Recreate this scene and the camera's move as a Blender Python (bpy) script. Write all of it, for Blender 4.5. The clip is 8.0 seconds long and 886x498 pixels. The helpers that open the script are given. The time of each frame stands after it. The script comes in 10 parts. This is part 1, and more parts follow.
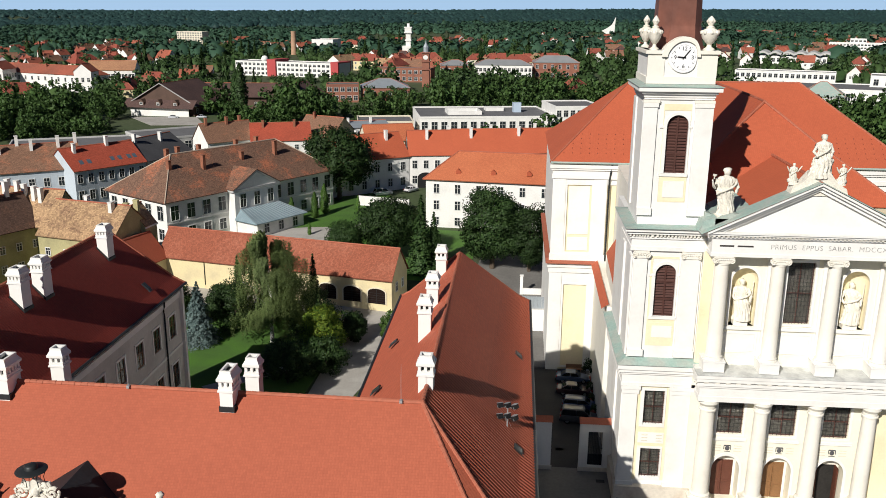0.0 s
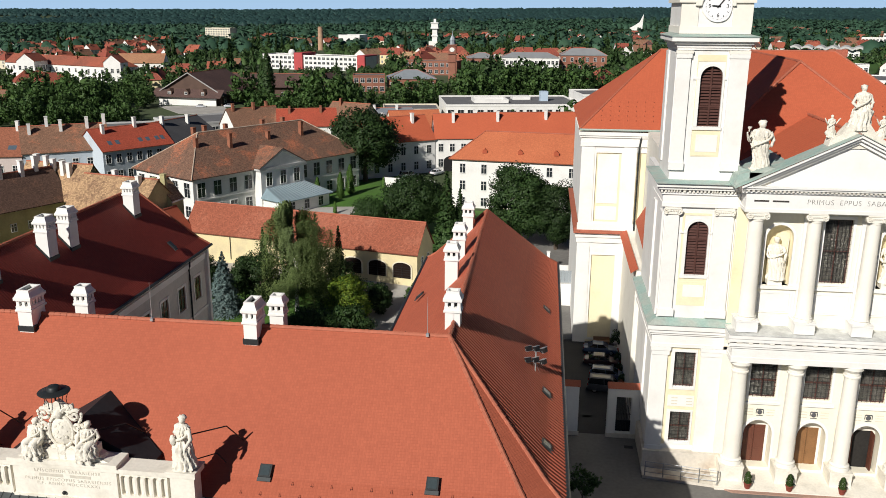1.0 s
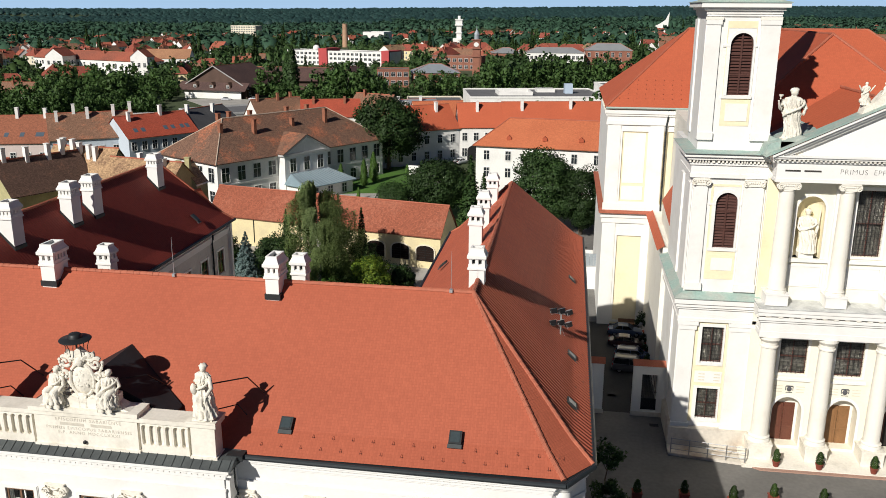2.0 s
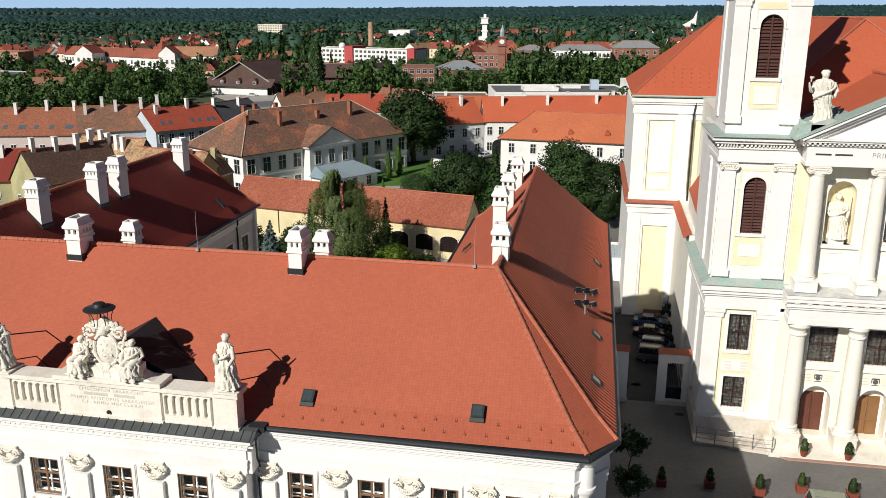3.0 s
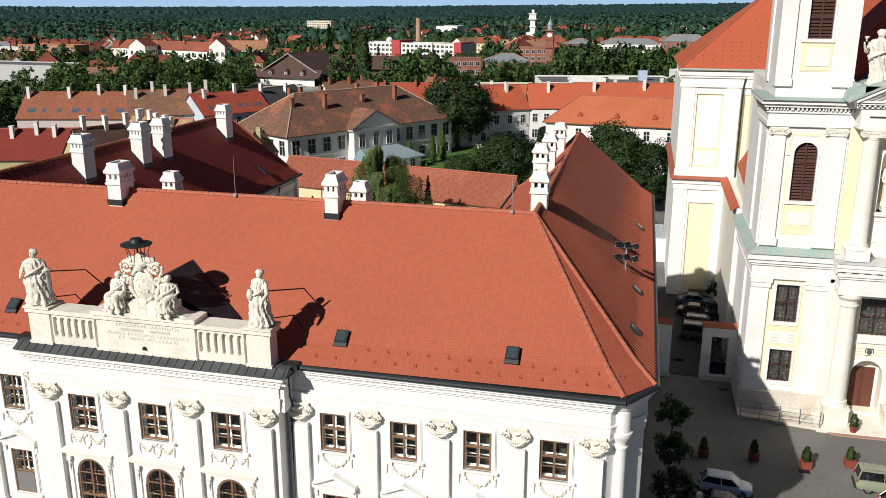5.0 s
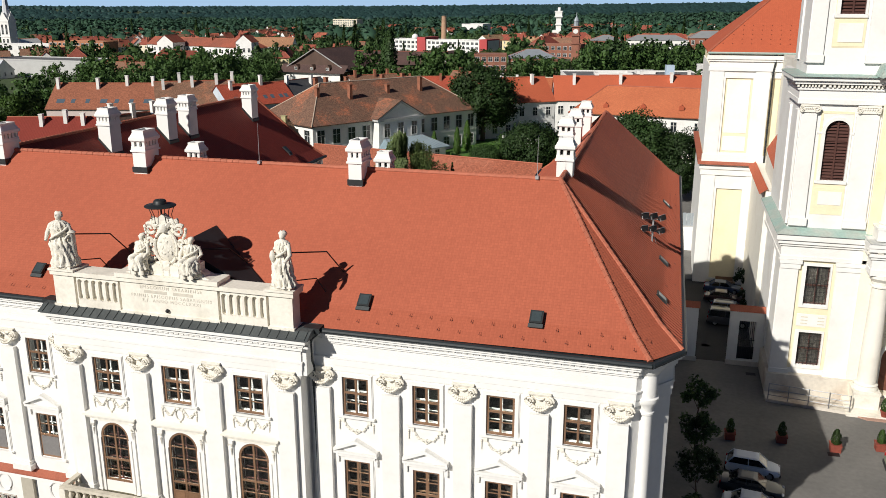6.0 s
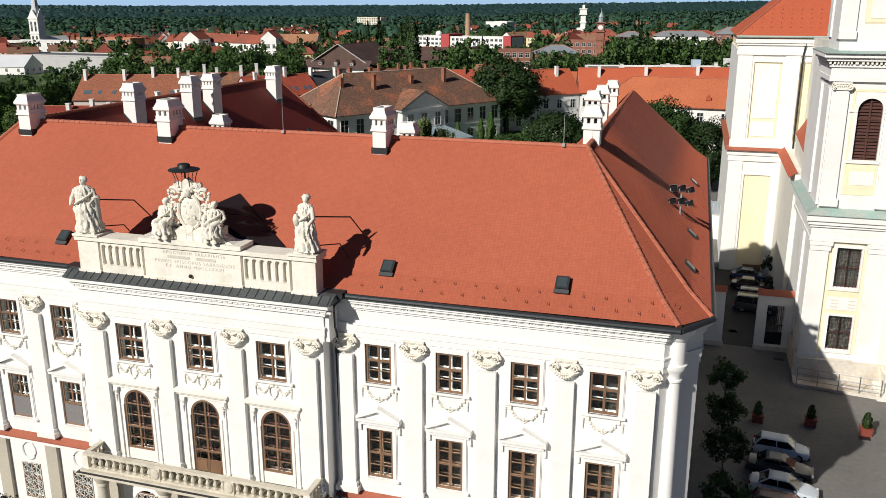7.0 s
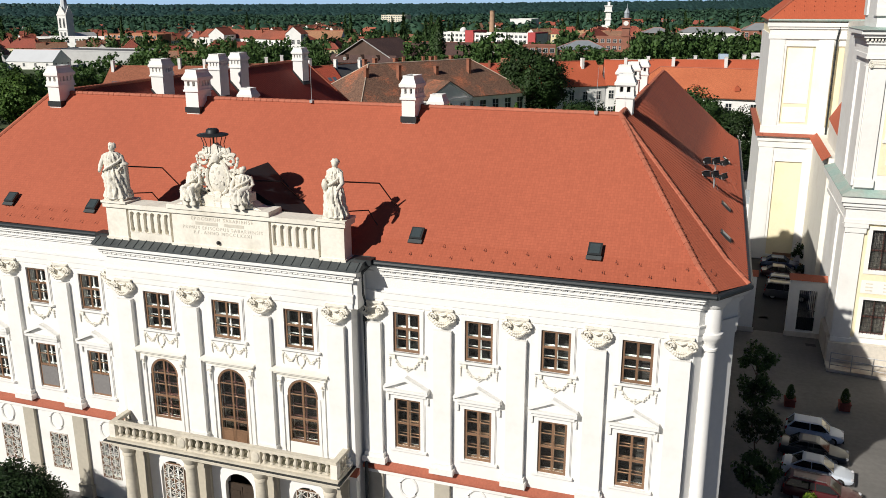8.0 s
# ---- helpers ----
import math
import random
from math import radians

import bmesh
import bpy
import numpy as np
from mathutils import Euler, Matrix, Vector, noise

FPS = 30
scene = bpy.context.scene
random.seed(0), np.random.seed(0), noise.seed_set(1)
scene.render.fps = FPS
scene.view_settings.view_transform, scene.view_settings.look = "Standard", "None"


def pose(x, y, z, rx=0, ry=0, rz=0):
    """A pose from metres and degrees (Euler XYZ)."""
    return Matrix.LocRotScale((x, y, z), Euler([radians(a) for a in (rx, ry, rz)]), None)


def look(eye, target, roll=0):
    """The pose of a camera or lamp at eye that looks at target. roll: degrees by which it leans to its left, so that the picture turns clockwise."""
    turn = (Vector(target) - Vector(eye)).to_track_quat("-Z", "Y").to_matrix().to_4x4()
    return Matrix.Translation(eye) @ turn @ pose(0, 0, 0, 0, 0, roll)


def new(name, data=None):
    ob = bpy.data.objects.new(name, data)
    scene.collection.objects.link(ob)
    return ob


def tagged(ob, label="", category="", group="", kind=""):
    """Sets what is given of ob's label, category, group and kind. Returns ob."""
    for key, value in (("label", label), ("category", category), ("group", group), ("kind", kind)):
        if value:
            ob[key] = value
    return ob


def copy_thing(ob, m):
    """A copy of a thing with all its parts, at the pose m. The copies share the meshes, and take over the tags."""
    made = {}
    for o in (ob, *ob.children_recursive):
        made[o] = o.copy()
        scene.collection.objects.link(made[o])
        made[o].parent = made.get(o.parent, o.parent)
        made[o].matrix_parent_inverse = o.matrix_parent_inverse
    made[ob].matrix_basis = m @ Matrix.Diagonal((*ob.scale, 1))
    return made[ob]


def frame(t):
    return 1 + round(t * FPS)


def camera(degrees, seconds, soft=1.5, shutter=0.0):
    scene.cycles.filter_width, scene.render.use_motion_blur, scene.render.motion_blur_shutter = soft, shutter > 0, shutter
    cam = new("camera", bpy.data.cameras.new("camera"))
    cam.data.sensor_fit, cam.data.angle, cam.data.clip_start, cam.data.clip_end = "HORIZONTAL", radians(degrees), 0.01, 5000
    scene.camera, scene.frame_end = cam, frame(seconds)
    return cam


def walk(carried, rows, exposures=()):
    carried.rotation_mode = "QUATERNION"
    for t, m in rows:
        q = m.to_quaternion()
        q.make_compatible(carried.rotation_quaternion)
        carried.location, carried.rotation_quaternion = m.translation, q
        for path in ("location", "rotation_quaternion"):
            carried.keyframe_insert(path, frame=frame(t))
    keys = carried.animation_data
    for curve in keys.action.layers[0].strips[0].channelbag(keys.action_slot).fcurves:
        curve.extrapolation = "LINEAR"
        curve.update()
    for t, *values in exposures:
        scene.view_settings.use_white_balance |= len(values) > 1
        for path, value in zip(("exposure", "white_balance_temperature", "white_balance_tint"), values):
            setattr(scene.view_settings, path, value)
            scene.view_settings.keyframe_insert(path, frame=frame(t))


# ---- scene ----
cam = camera(55.0, 8.0, soft=0.55)
METRES, EYE, TILT, LEAN, TURN = 17.5, 48.4, -15.7, -0.4, 5.0
ROWS = [
    (0.0, 0.0, 0.0, 0.0, 0.0, 0.0, -0.0),
    (0.5, -0.0057, 0.0275, -0.1078, 0.77, -0.01, -0.18),
    (1.0, -0.0108, 0.0652, -0.236, 1.67, -0.03, -0.41),
    (1.5, -0.0152, 0.0941, -0.3257, 2.41, -0.05, -0.58),
    (3.0, -0.0128, 0.1322, -0.4716, 4.84, -0.11, -1.15),
    (3.5, -0.0052, 0.14, -0.5076, 5.55, -0.14, -1.33),
    (4.0, 0.0032, 0.1516, -0.5538, 6.4, -0.19, -1.53),
    (4.5, 0.0121, 0.1621, -0.5978, 7.1, -0.23, -1.71),
    (6.0, 0.0163, 0.1998, -0.7591, 9.49, -0.34, -2.33),
    (6.5, 0.0115, 0.2128, -0.8067, 10.19, -0.39, -2.49),
    (7.0, 0.0092, 0.2296, -0.8612, 11.0, -0.44, -2.69),
    (7.5, 0.0026, 0.2439, -0.9048, 11.69, -0.5, -2.87),
    (8.0, -0.0151, 0.2604, -0.9578, 12.5, -0.58, -3.07),
]
walk(cam, [(t, pose(-0.42, 0, EYE, TILT, LEAN, TURN) @ pose(METRES * x, METRES * y, METRES * z, 90 + pitch, roll, yaw)) for t, x, y, z, yaw, pitch, roll in ROWS])

# ---- light ----
SUN_TRAVEL = Vector((0.452, 0.892, 0)).normalized()
SUN_EL = radians(32.5)
world = bpy.data.worlds.new("sky_world")
scene.world = world
world.use_nodes = True
wn = world.node_tree.nodes
wl = world.node_tree.links
sky = wn.new("ShaderNodeTexSky")
sky.sky_type = "NISHITA"
sky.sun_disc = False
sky.sun_elevation = SUN_EL
sky.sun_rotation = math.atan2(-SUN_TRAVEL.x, -SUN_TRAVEL.y)
sky.air_density, sky.dust_density, sky.ozone_density = 0.6, 0.3, 2.0
wn["Background"].inputs["Strength"].default_value = 0.026
tint = wn.new("ShaderNodeMix")
tint.data_type, tint.blend_type = "RGBA", "MULTIPLY"
tint.inputs["Factor"].default_value = 1.0
tint.inputs["B"].default_value = (0.82, 1.0, 1.30, 1)
wl.new(sky.outputs["Color"], tint.inputs["A"])
wl.new(tint.outputs["Result"], wn["Background"].inputs["Color"])
sun = new("sun", bpy.data.lights.new("sun", "SUN"))
sun.data.energy, sun.data.angle, sun.data.color = 5.0, radians(0.55), (1.0, 0.955, 0.88)
sun_way = Vector((SUN_TRAVEL.x * math.cos(SUN_EL), SUN_TRAVEL.y * math.cos(SUN_EL), -math.sin(SUN_EL)))
sun.matrix_world = look((-60, -100, 90), Vector((-60, -100, 90)) + sun_way)

# ---- materials ----
MATS = {}


def mat(name, colour, rough=0.7, vary=0.12, big=0.25, fine=6.0, bump=0.25, metal=0.0, second=None, patch=0.55, hard=0.12, spec=0.4, depth=0.02, each=0.0, stretch=None):
    """A surface with a base colour, stains of a second colour, grain and fine relief, in metres."""
    if name in MATS:
        return MATS[name]
    m = bpy.data.materials.new(name)
    MATS[name] = m
    m.use_nodes = True
    n, l = m.node_tree.nodes, m.node_tree.links
    b = n["Principled BSDF"]
    b.inputs["Roughness"].default_value, b.inputs["Metallic"].default_value = rough, metal
    b.inputs["Specular IOR Level"].default_value = spec
    co = n.new("ShaderNodeTexCoord").outputs["Object"]
    if stretch:
        mp = n.new("ShaderNodeMapping")
        mp.inputs["Scale"].default_value = stretch
        l.new(co, mp.inputs["Vector"])
        co = mp.outputs["Vector"]
    n1, n2 = n.new("ShaderNodeTexNoise"), n.new("ShaderNodeTexNoise")
    for nz, s, d in ((n1, big, 6), (n2, fine, 4)):
        nz.inputs["Scale"].default_value, nz.inputs["Detail"].default_value = s, d
        l.new(co, nz.inputs["Vector"])
    ramp = n.new("ShaderNodeValToRGB")
    ramp.color_ramp.elements[0].position, ramp.color_ramp.elements[1].position = patch - hard, patch + hard
    l.new(n1.outputs["Fac"], ramp.inputs["Fac"])
    mix = n.new("ShaderNodeMix")
    mix.data_type = "RGBA"
    other = second or tuple(c * (1 - vary) for c in colour)
    mix.inputs["A"].default_value, mix.inputs["B"].default_value = (*colour, 1), (*other, 1)
    l.new(ramp.outputs["Color"], mix.inputs["Factor"])
    hsv = n.new("ShaderNodeHueSaturation")
    mr = n.new("ShaderNodeMapRange")
    mr.inputs["From Min"].default_value, mr.inputs["From Max"].default_value = 0.25, 0.75
    mr.inputs["To Min"].default_value, mr.inputs["To Max"].default_value = 1 - vary, 1 + vary
    l.new(n2.outputs["Fac"], mr.inputs["Value"])
    val = mr.outputs["Result"]
    if each:
        oi = n.new("ShaderNodeObjectInfo")
        m2 = n.new("ShaderNodeMapRange")
        m2.inputs["To Min"].default_value, m2.inputs["To Max"].default_value = 1 - each, 1 + each
        l.new(oi.outputs["Random"], m2.inputs["Value"])
        mu = n.new("ShaderNodeMath")
        mu.operation = "MULTIPLY"
        l.new(val, mu.inputs[0]), l.new(m2.outputs["Result"], mu.inputs[1])
        val = mu.outputs["Value"]
    l.new(mix.outputs["Result"], hsv.inputs["Color"])
    l.new(val, hsv.inputs["Value"])
    l.new(hsv.outputs["Color"], b.inputs["Base Color"])
    if bump:
        bp = n.new("ShaderNodeBump")
        bp.inputs["Strength"].default_value, bp.inputs["Distance"].default_value = bump, depth
        l.new(n2.outputs["Fac"], bp.inputs["Height"])
        l.new(bp.outputs["Normal"], b.inputs["Normal"])
    return m


def tile_mat(name, colour, second, patch=0.6, hard=0.2, w=0.2, h=0.17, vary=0.2, column=0.5, rough=0.75, big=0.15, gap=0.55, relief=0.03, stagger=0.5, joint=0.012):
    """Roof tiles: courses and columns by the roof's own map (u along the eave, v up the slope, in metres)."""
    if name in MATS:
        return MATS[name]
    m = bpy.data.materials.new(name)
    MATS[name] = m
    m.use_nodes = True
    n, l = m.node_tree.nodes, m.node_tree.links
    b = n["Principled BSDF"]
    b.inputs["Roughness"].default_value = rough
    b.inputs["Specular IOR Level"].default_value = 0.3
    tc = n.new("ShaderNodeTexCoord")
    br = n.new("ShaderNodeTexBrick")
    br.offset = stagger
    br.inputs["Scale"].default_value = 1.0
    br.inputs["Brick Width"].default_value, br.inputs["Row Height"].default_value = w, h
    br.inputs["Mortar Size"].default_value, br.inputs["Mortar Smooth"].default_value = joint, 0.6
    br.inputs["Color1"].default_value = (1 - vary, 1 - vary, 1 - vary, 1)
    br.inputs["Color2"].default_value = (1 + vary, 1 + vary, 1 + vary, 1)
    br.inputs["Mortar"].default_value = (gap, gap, gap, 1)
    l.new(tc.outputs["UV"], br.inputs["Vector"])
    nz = n.new("ShaderNodeTexNoise")
    nz.inputs["Scale"].default_value, nz.inputs["Detail"].default_value = big, 8
    l.new(tc.outputs["Object"], nz.inputs["Vector"])
    n3 = n.new("ShaderNodeTexNoise")
    n3.inputs["Scale"].default_value, n3.inputs["Detail"].default_value = 2.2, 5
    l.new(tc.outputs["Object"], n3.inputs["Vector"])
    add = n.new("ShaderNodeMath")
    add.operation = "MULTIPLY_ADD"
    l.new(n3.outputs["Fac"], add.inputs[0])
    add.inputs[1].default_value = 0.5
    l.new(nz.outputs["Fac"], add.inputs[2])
    ramp = n.new("ShaderNodeValToRGB")
    ramp.color_ramp.elements[0].position, ramp.color_ramp.elements[1].position = patch + 0.25 - hard, patch + 0.25 + hard
    l.new(add.outputs["Value"], ramp.inputs["Fac"])
    mix = n.new("ShaderNodeMix")
    mix.data_type = "RGBA"
    mix.inputs["A"].default_value, mix.inputs["B"].default_value = (*colour, 1), (*second, 1)
    l.new(ramp.outputs["Color"], mix.inputs["Factor"])
    mul = n.new("ShaderNodeMix")
    mul.data_type, mul.blend_type = "RGBA", "MULTIPLY"
    mul.inputs["Factor"].default_value = 1.0
    l.new(mix.outputs["Result"], mul.inputs["A"])
    l.new(br.outputs["Color"], mul.inputs["B"])
    l.new(mul.outputs["Result"], b.inputs["Base Color"])
    # relief: each course steps up at its lower edge, each column is slightly arched
    sep = n.new("ShaderNodeSeparateXYZ")
    l.new(tc.outputs["UV"], sep.inputs["Vector"])

    def math_node(op, a, c=None):
        k = n.new("ShaderNodeMath")
        k.operation = op
        for i, v in enumerate((a, c)):
            if v is None:
                continue
            if isinstance(v, (int, float)):
                k.inputs[i].default_value = v
            else:
                l.new(v, k.inputs[i])
        return k.outputs["Value"]
    saw = math_node("FRACT", math_node("DIVIDE", sep.outputs["Y"], h))
    arch = math_node("SINE", math_node("MULTIPLY", math_node("FRACT", math_node("DIVIDE", sep.outputs["X"], w)), math.pi))
    hgt = math_node("ADD", math_node("MULTIPLY", saw, -0.6), math_node("MULTIPLY", arch, column))
    bp = n.new("ShaderNodeBump")
    bp.inputs["Strength"].default_value, bp.inputs["Distance"].default_value = 0.7, relief
    l.new(hgt, bp.inputs["Height"])
    l.new(bp.outputs["Normal"], b.inputs["Normal"])
    return m


def leaf_mat(name, colour, second, through_light=0.25):
    if name in MATS:
        return MATS[name]
    m = bpy.data.materials.new(name)
    MATS[name] = m
    m.use_nodes = True
    n, l = m.node_tree.nodes, m.node_tree.links
    b = n["Principled BSDF"]
    b.inputs["Roughness"].default_value = 0.6
    b.inputs["Specular IOR Level"].default_value = 0.25
    b.inputs["Subsurface Weight"].default_value = 0.0
    geo = n.new("ShaderNodeNewGeometry")
    oi = n.new("ShaderNodeObjectInfo")
    mix = n.new("ShaderNodeMix")
    mix.data_type = "RGBA"
    mix.inputs["A"].default_value, mix.inputs["B"].default_value = (*colour, 1), (*second, 1)
    l.new(geo.outputs["Random Per Island"], mix.inputs["Factor"])
    nz = n.new("ShaderNodeTexNoise")
    nz.inputs["Scale"].default_value, nz.inputs["Detail"].default_value = 0.12, 3
    l.new(geo.outputs["Position"], nz.inputs["Vector"])
    ad = n.new("ShaderNodeMath")
    ad.operation = "MULTIPLY_ADD"
    l.new(oi.outputs["Random"], ad.inputs[0])
    ad.inputs[1].default_value = 0.35
    l.new(nz.outputs["Fac"], ad.inputs[2])
    mr = n.new("ShaderNodeMapRange")
    mr.inputs["From Min"].default_value, mr.inputs["From Max"].default_value = 0.3, 1.0
    mr.inputs["To Min"].default_value, mr.inputs["To Max"].default_value = 0.45, 1.75
    l.new(ad.outputs["Value"], mr.inputs["Value"])
    hsv = n.new("ShaderNodeHueSaturation")
    l.new(mix.outputs["Result"], hsv.inputs["Color"])
    l.new(mr.outputs["Result"], hsv.inputs["Value"])
    l.new(hsv.outputs["Color"], b.inputs["Base Color"])
    tr = n.new("ShaderNodeBsdfTranslucent")
    l.new(hsv.outputs["Color"], tr.inputs["Color"])
    ms = n.new("ShaderNodeMixShader")
    ms.inputs["Fac"].default_value = through_light
    l.new(b.outputs["BSDF"], ms.inputs[1])
    l.new(tr.outputs["BSDF"], ms.inputs[2])
    l.new(ms.outputs["Shader"], n["Material Output"].inputs["Surface"])
    return m


def glass_mat(name, tint, rough=0.02):
    if name in MATS:
        return MATS[name]
    m = bpy.data.materials.new(name)
    MATS[name] = m
    m.use_nodes = True
    b = m.node_tree.nodes["Principled BSDF"]
    b.inputs["Base Color"].default_value = (*tint, 1)
    b.inputs["Roughness"].default_value, b.inputs["IOR"].default_value = rough, 1.45
    b.inputs["Transmission Weight"].default_value = 1.0
    return m


WHITE = mat("white_lime_paint", (0.80, 0.79, 0.76), 0.85, 0.03, 0.35, 3.0, 0.15, second=(0.74, 0.72, 0.68), patch=0.62)
CREAM = mat("pale_cream_paint", (0.80, 0.77, 0.69), 0.85, 0.03, 0.3, 3.0, 0.15, second=(0.74, 0.70, 0.61), patch=0.62)
PALEWALL = mat("cream_yellow_render", (0.84, 0.80, 0.67), 0.88, 0.04, 0.3, 4.0, 0.2, second=(0.79, 0.75, 0.61), patch=0.6)
YELLOW = mat("pale_yellow_render", (0.83, 0.745, 0.52), 0.88, 0.04, 0.3, 4.0, 0.2, second=(0.76, 0.67, 0.44), patch=0.6)
STONE = mat("pale_limestone", (0.79, 0.75, 0.66), 0.85, 0.07, 0.8, 5.0, 0.4, second=(0.66, 0.62, 0.53), patch=0.6)
STATUE = mat("weathered_statue_stone", (0.74, 0.70, 0.61), 0.9, 0.12, 1.6, 7.0, 0.7, second=(0.56, 0.53, 0.46), patch=0.62, depth=0.03)
GREYSTONE = mat("plinth_stone", (0.64, 0.59, 0.51), 0.9, 0.1, 0.35, 3.0, 0.5, second=(0.36, 0.27, 0.20), patch=0.6)
PILASTER = mat("beige_stone_pilaster", (0.47, 0.43, 0.35), 0.85, 0.06, 0.4, 4.0, 0.15, second=(0.37, 0.34, 0.28), patch=0.6)
ROOF = tile_mat("red_clay_tiles", (0.425, 0.112, 0.060), (0.385, 0.098, 0.053), 0.55, 0.25, vary=0.05, gap=0.88, column=0.4, relief=0.016)
ROOF_RIB = tile_mat("red_ribbed_clay_tiles", (0.48, 0.120, 0.063), (0.435, 0.105, 0.056), 0.55, 0.25, w=0.4, h=0.3, vary=0.06, gap=0.7, column=1.0, relief=0.025)
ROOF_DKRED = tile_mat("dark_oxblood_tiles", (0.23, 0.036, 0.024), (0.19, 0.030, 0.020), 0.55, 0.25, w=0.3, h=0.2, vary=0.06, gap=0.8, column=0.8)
ROOF_CH = tile_mat("orange_clay_tiles", (0.50, 0.118, 0.055), (0.45, 0.104, 0.05), 0.55, 0.25, w=0.22, h=0.2, vary=0.05, gap=0.84, relief=0.016)
ROOF_OR = tile_mat("bright_orange_tiles", (0.54, 0.165, 0.075), (0.47, 0.135, 0.062), 0.55, 0.25, w=0.25, h=0.22, vary=0.08)
ROOF_LICHEN = tile_mat("lichened_mansion_tiles", (0.185, 0.105, 0.072), (0.42, 0.15, 0.08), 0.60, 0.10, w=0.25, h=0.22, vary=0.34, big=0.22)
ROOF_OLD = tile_mat("old_brown_tiles", (0.23, 0.125, 0.08), (0.36, 0.15, 0.085), 0.66, 0.10, w=0.25, h=0.22, vary=0.28, big=0.3)
ROOF_TAN = tile_mat("lichened_tan_tiles", (0.42, 0.27, 0.15), (0.22, 0.13, 0.08), 0.58, 0.12, w=0.3, h=0.25, vary=0.3, big=0.5)
ROOF_DK = tile_mat("dark_brown_tiles", (0.085, 0.052, 0.047), (0.12, 0.07, 0.06), 0.55, 0.2, w=0.3, h=0.3, vary=0.2)
ROOF_RED = tile_mat("bright_red_tiles", (0.40, 0.08, 0.045), (0.33, 0.07, 0.04), 0.55, 0.2, w=0.3, h=0.28, vary=0.15)
ROOF_MET = mat("standing_seam_zinc", (0.36, 0.40, 0.43), 0.45, 0.1, 0.4, 4.0, 0.1, metal=0.3)
RIDGE = mat("clay_ridge_tile", (0.42, 0.13, 0.075), 0.75, 0.15, 0.5, 5.0, 0.3, each=0.1)
BEIGE = mat("beige_limestone", (0.60, 0.55, 0.45), 0.85, 0.1, 0.8, 5.0, 0.5, second=(0.48, 0.44, 0.36), patch=0.58)
LEDGE = mat("weathered_sheet_ledge", (0.075, 0.085, 0.085), 0.6, 0.15, 0.6, 5.0, 0.15, second=(0.055, 0.062, 0.064), patch=0.5)
DARKMET = mat("dark_sheet_metal", (0.03, 0.034, 0.036), 0.5, 0.15, 0.6, 5.0, 0.15, metal=0.2)
GUTTER = mat("black_gutter_sheet", (0.022, 0.028, 0.032), 0.45, 0.2, 0.6, 5.0, 0.1)
PALEMET = mat("galvanised_steel", (0.52, 0.53, 0.54), 0.4, 0.1, 1.0, 6.0, 0.1, metal=0.5)
BLACK = mat("black_painted_iron", (0.015, 0.015, 0.016), 0.5, 0.2, 1.0, 8.0, 0.1)
COPPER = mat("green_copper_sheet", (0.30, 0.42, 0.38), 0.6, 0.12, 0.8, 4.0, 0.2, second=(0.38, 0.42, 0.38), patch=0.5)
RUSTCOP = mat("brown_copper_sheet", (0.21, 0.08, 0.055), 0.5, 0.2, 0.5, 2.0, 0.3, second=(0.14, 0.06, 0.045), patch=0.5)
BROWNWOOD = mat("brown_painted_wood", (0.21, 0.12, 0.07), 0.5, 0.15, 1.0, 9.0, 0.2, each=0.15)
DARKWOOD = mat("dark_stained_louvres", (0.085, 0.034, 0.026), 0.55, 0.2, 1.0, 8.0, 0.2)
INNERWHITE = mat("white_inner_casement", (0.72, 0.72, 0.70), 0.6, 0.04, 1.0, 8.0, 0.1)
# the shade of the rooms is put into this near-black colour
DARKROOM = mat("room_shade", (0.06, 0.055, 0.05), 0.9, 0.2, 0.8, 4.0, 0.1)
GLASS = glass_mat("window_glass", (0.9, 0.95, 0.95))
REDBAND = mat("red_tile_coping", (0.36, 0.11, 0.065), 0.8, 0.15, 0.8, 8.0, 0.4)
CHIMBRICK = mat("chimney_brick", (0.30, 0.12, 0.07), 0.9, 0.25, 1.5, 10.0, 0.5)
PAVING = mat("grey_stone_paving", (0.185, 0.177, 0.165), 0.85, 0.12, 0.18, 2.5, 0.3, second=(0.15, 0.144, 0.135), patch=0.5)
# deep shade of the lane is put into its paving colour
LANE_SHADE = mat("shaded_lane_paving", (0.048, 0.046, 0.044), 0.9, 0.15, 0.2, 6.0, 0.3, second=(0.036, 0.035, 0.034), patch=0.5)
LAWN = mat("mown_lawn", (0.070, 0.170, 0.020), 0.9, 0.25, 0.2, 12.0, 0.9, second=(0.058, 0.13, 0.022), patch=0.5, depth=0.05)
GRAVEL = mat("pale_gravel_path", (0.42, 0.40, 0.37), 0.95, 0.15, 0.3, 8.0, 0.5, second=(0.35, 0.33, 0.30), patch=0.5)
BARK = mat("bark", (0.10, 0.075, 0.055), 0.95, 0.3, 1.5, 12.0, 0.9)
BIRCHBARK = mat("birch_bark", (0.55, 0.53, 0.50), 0.9, 0.3, 2.5, 9.0, 0.4, second=(0.06, 0.055, 0.05), patch=0.66, hard=0.04)


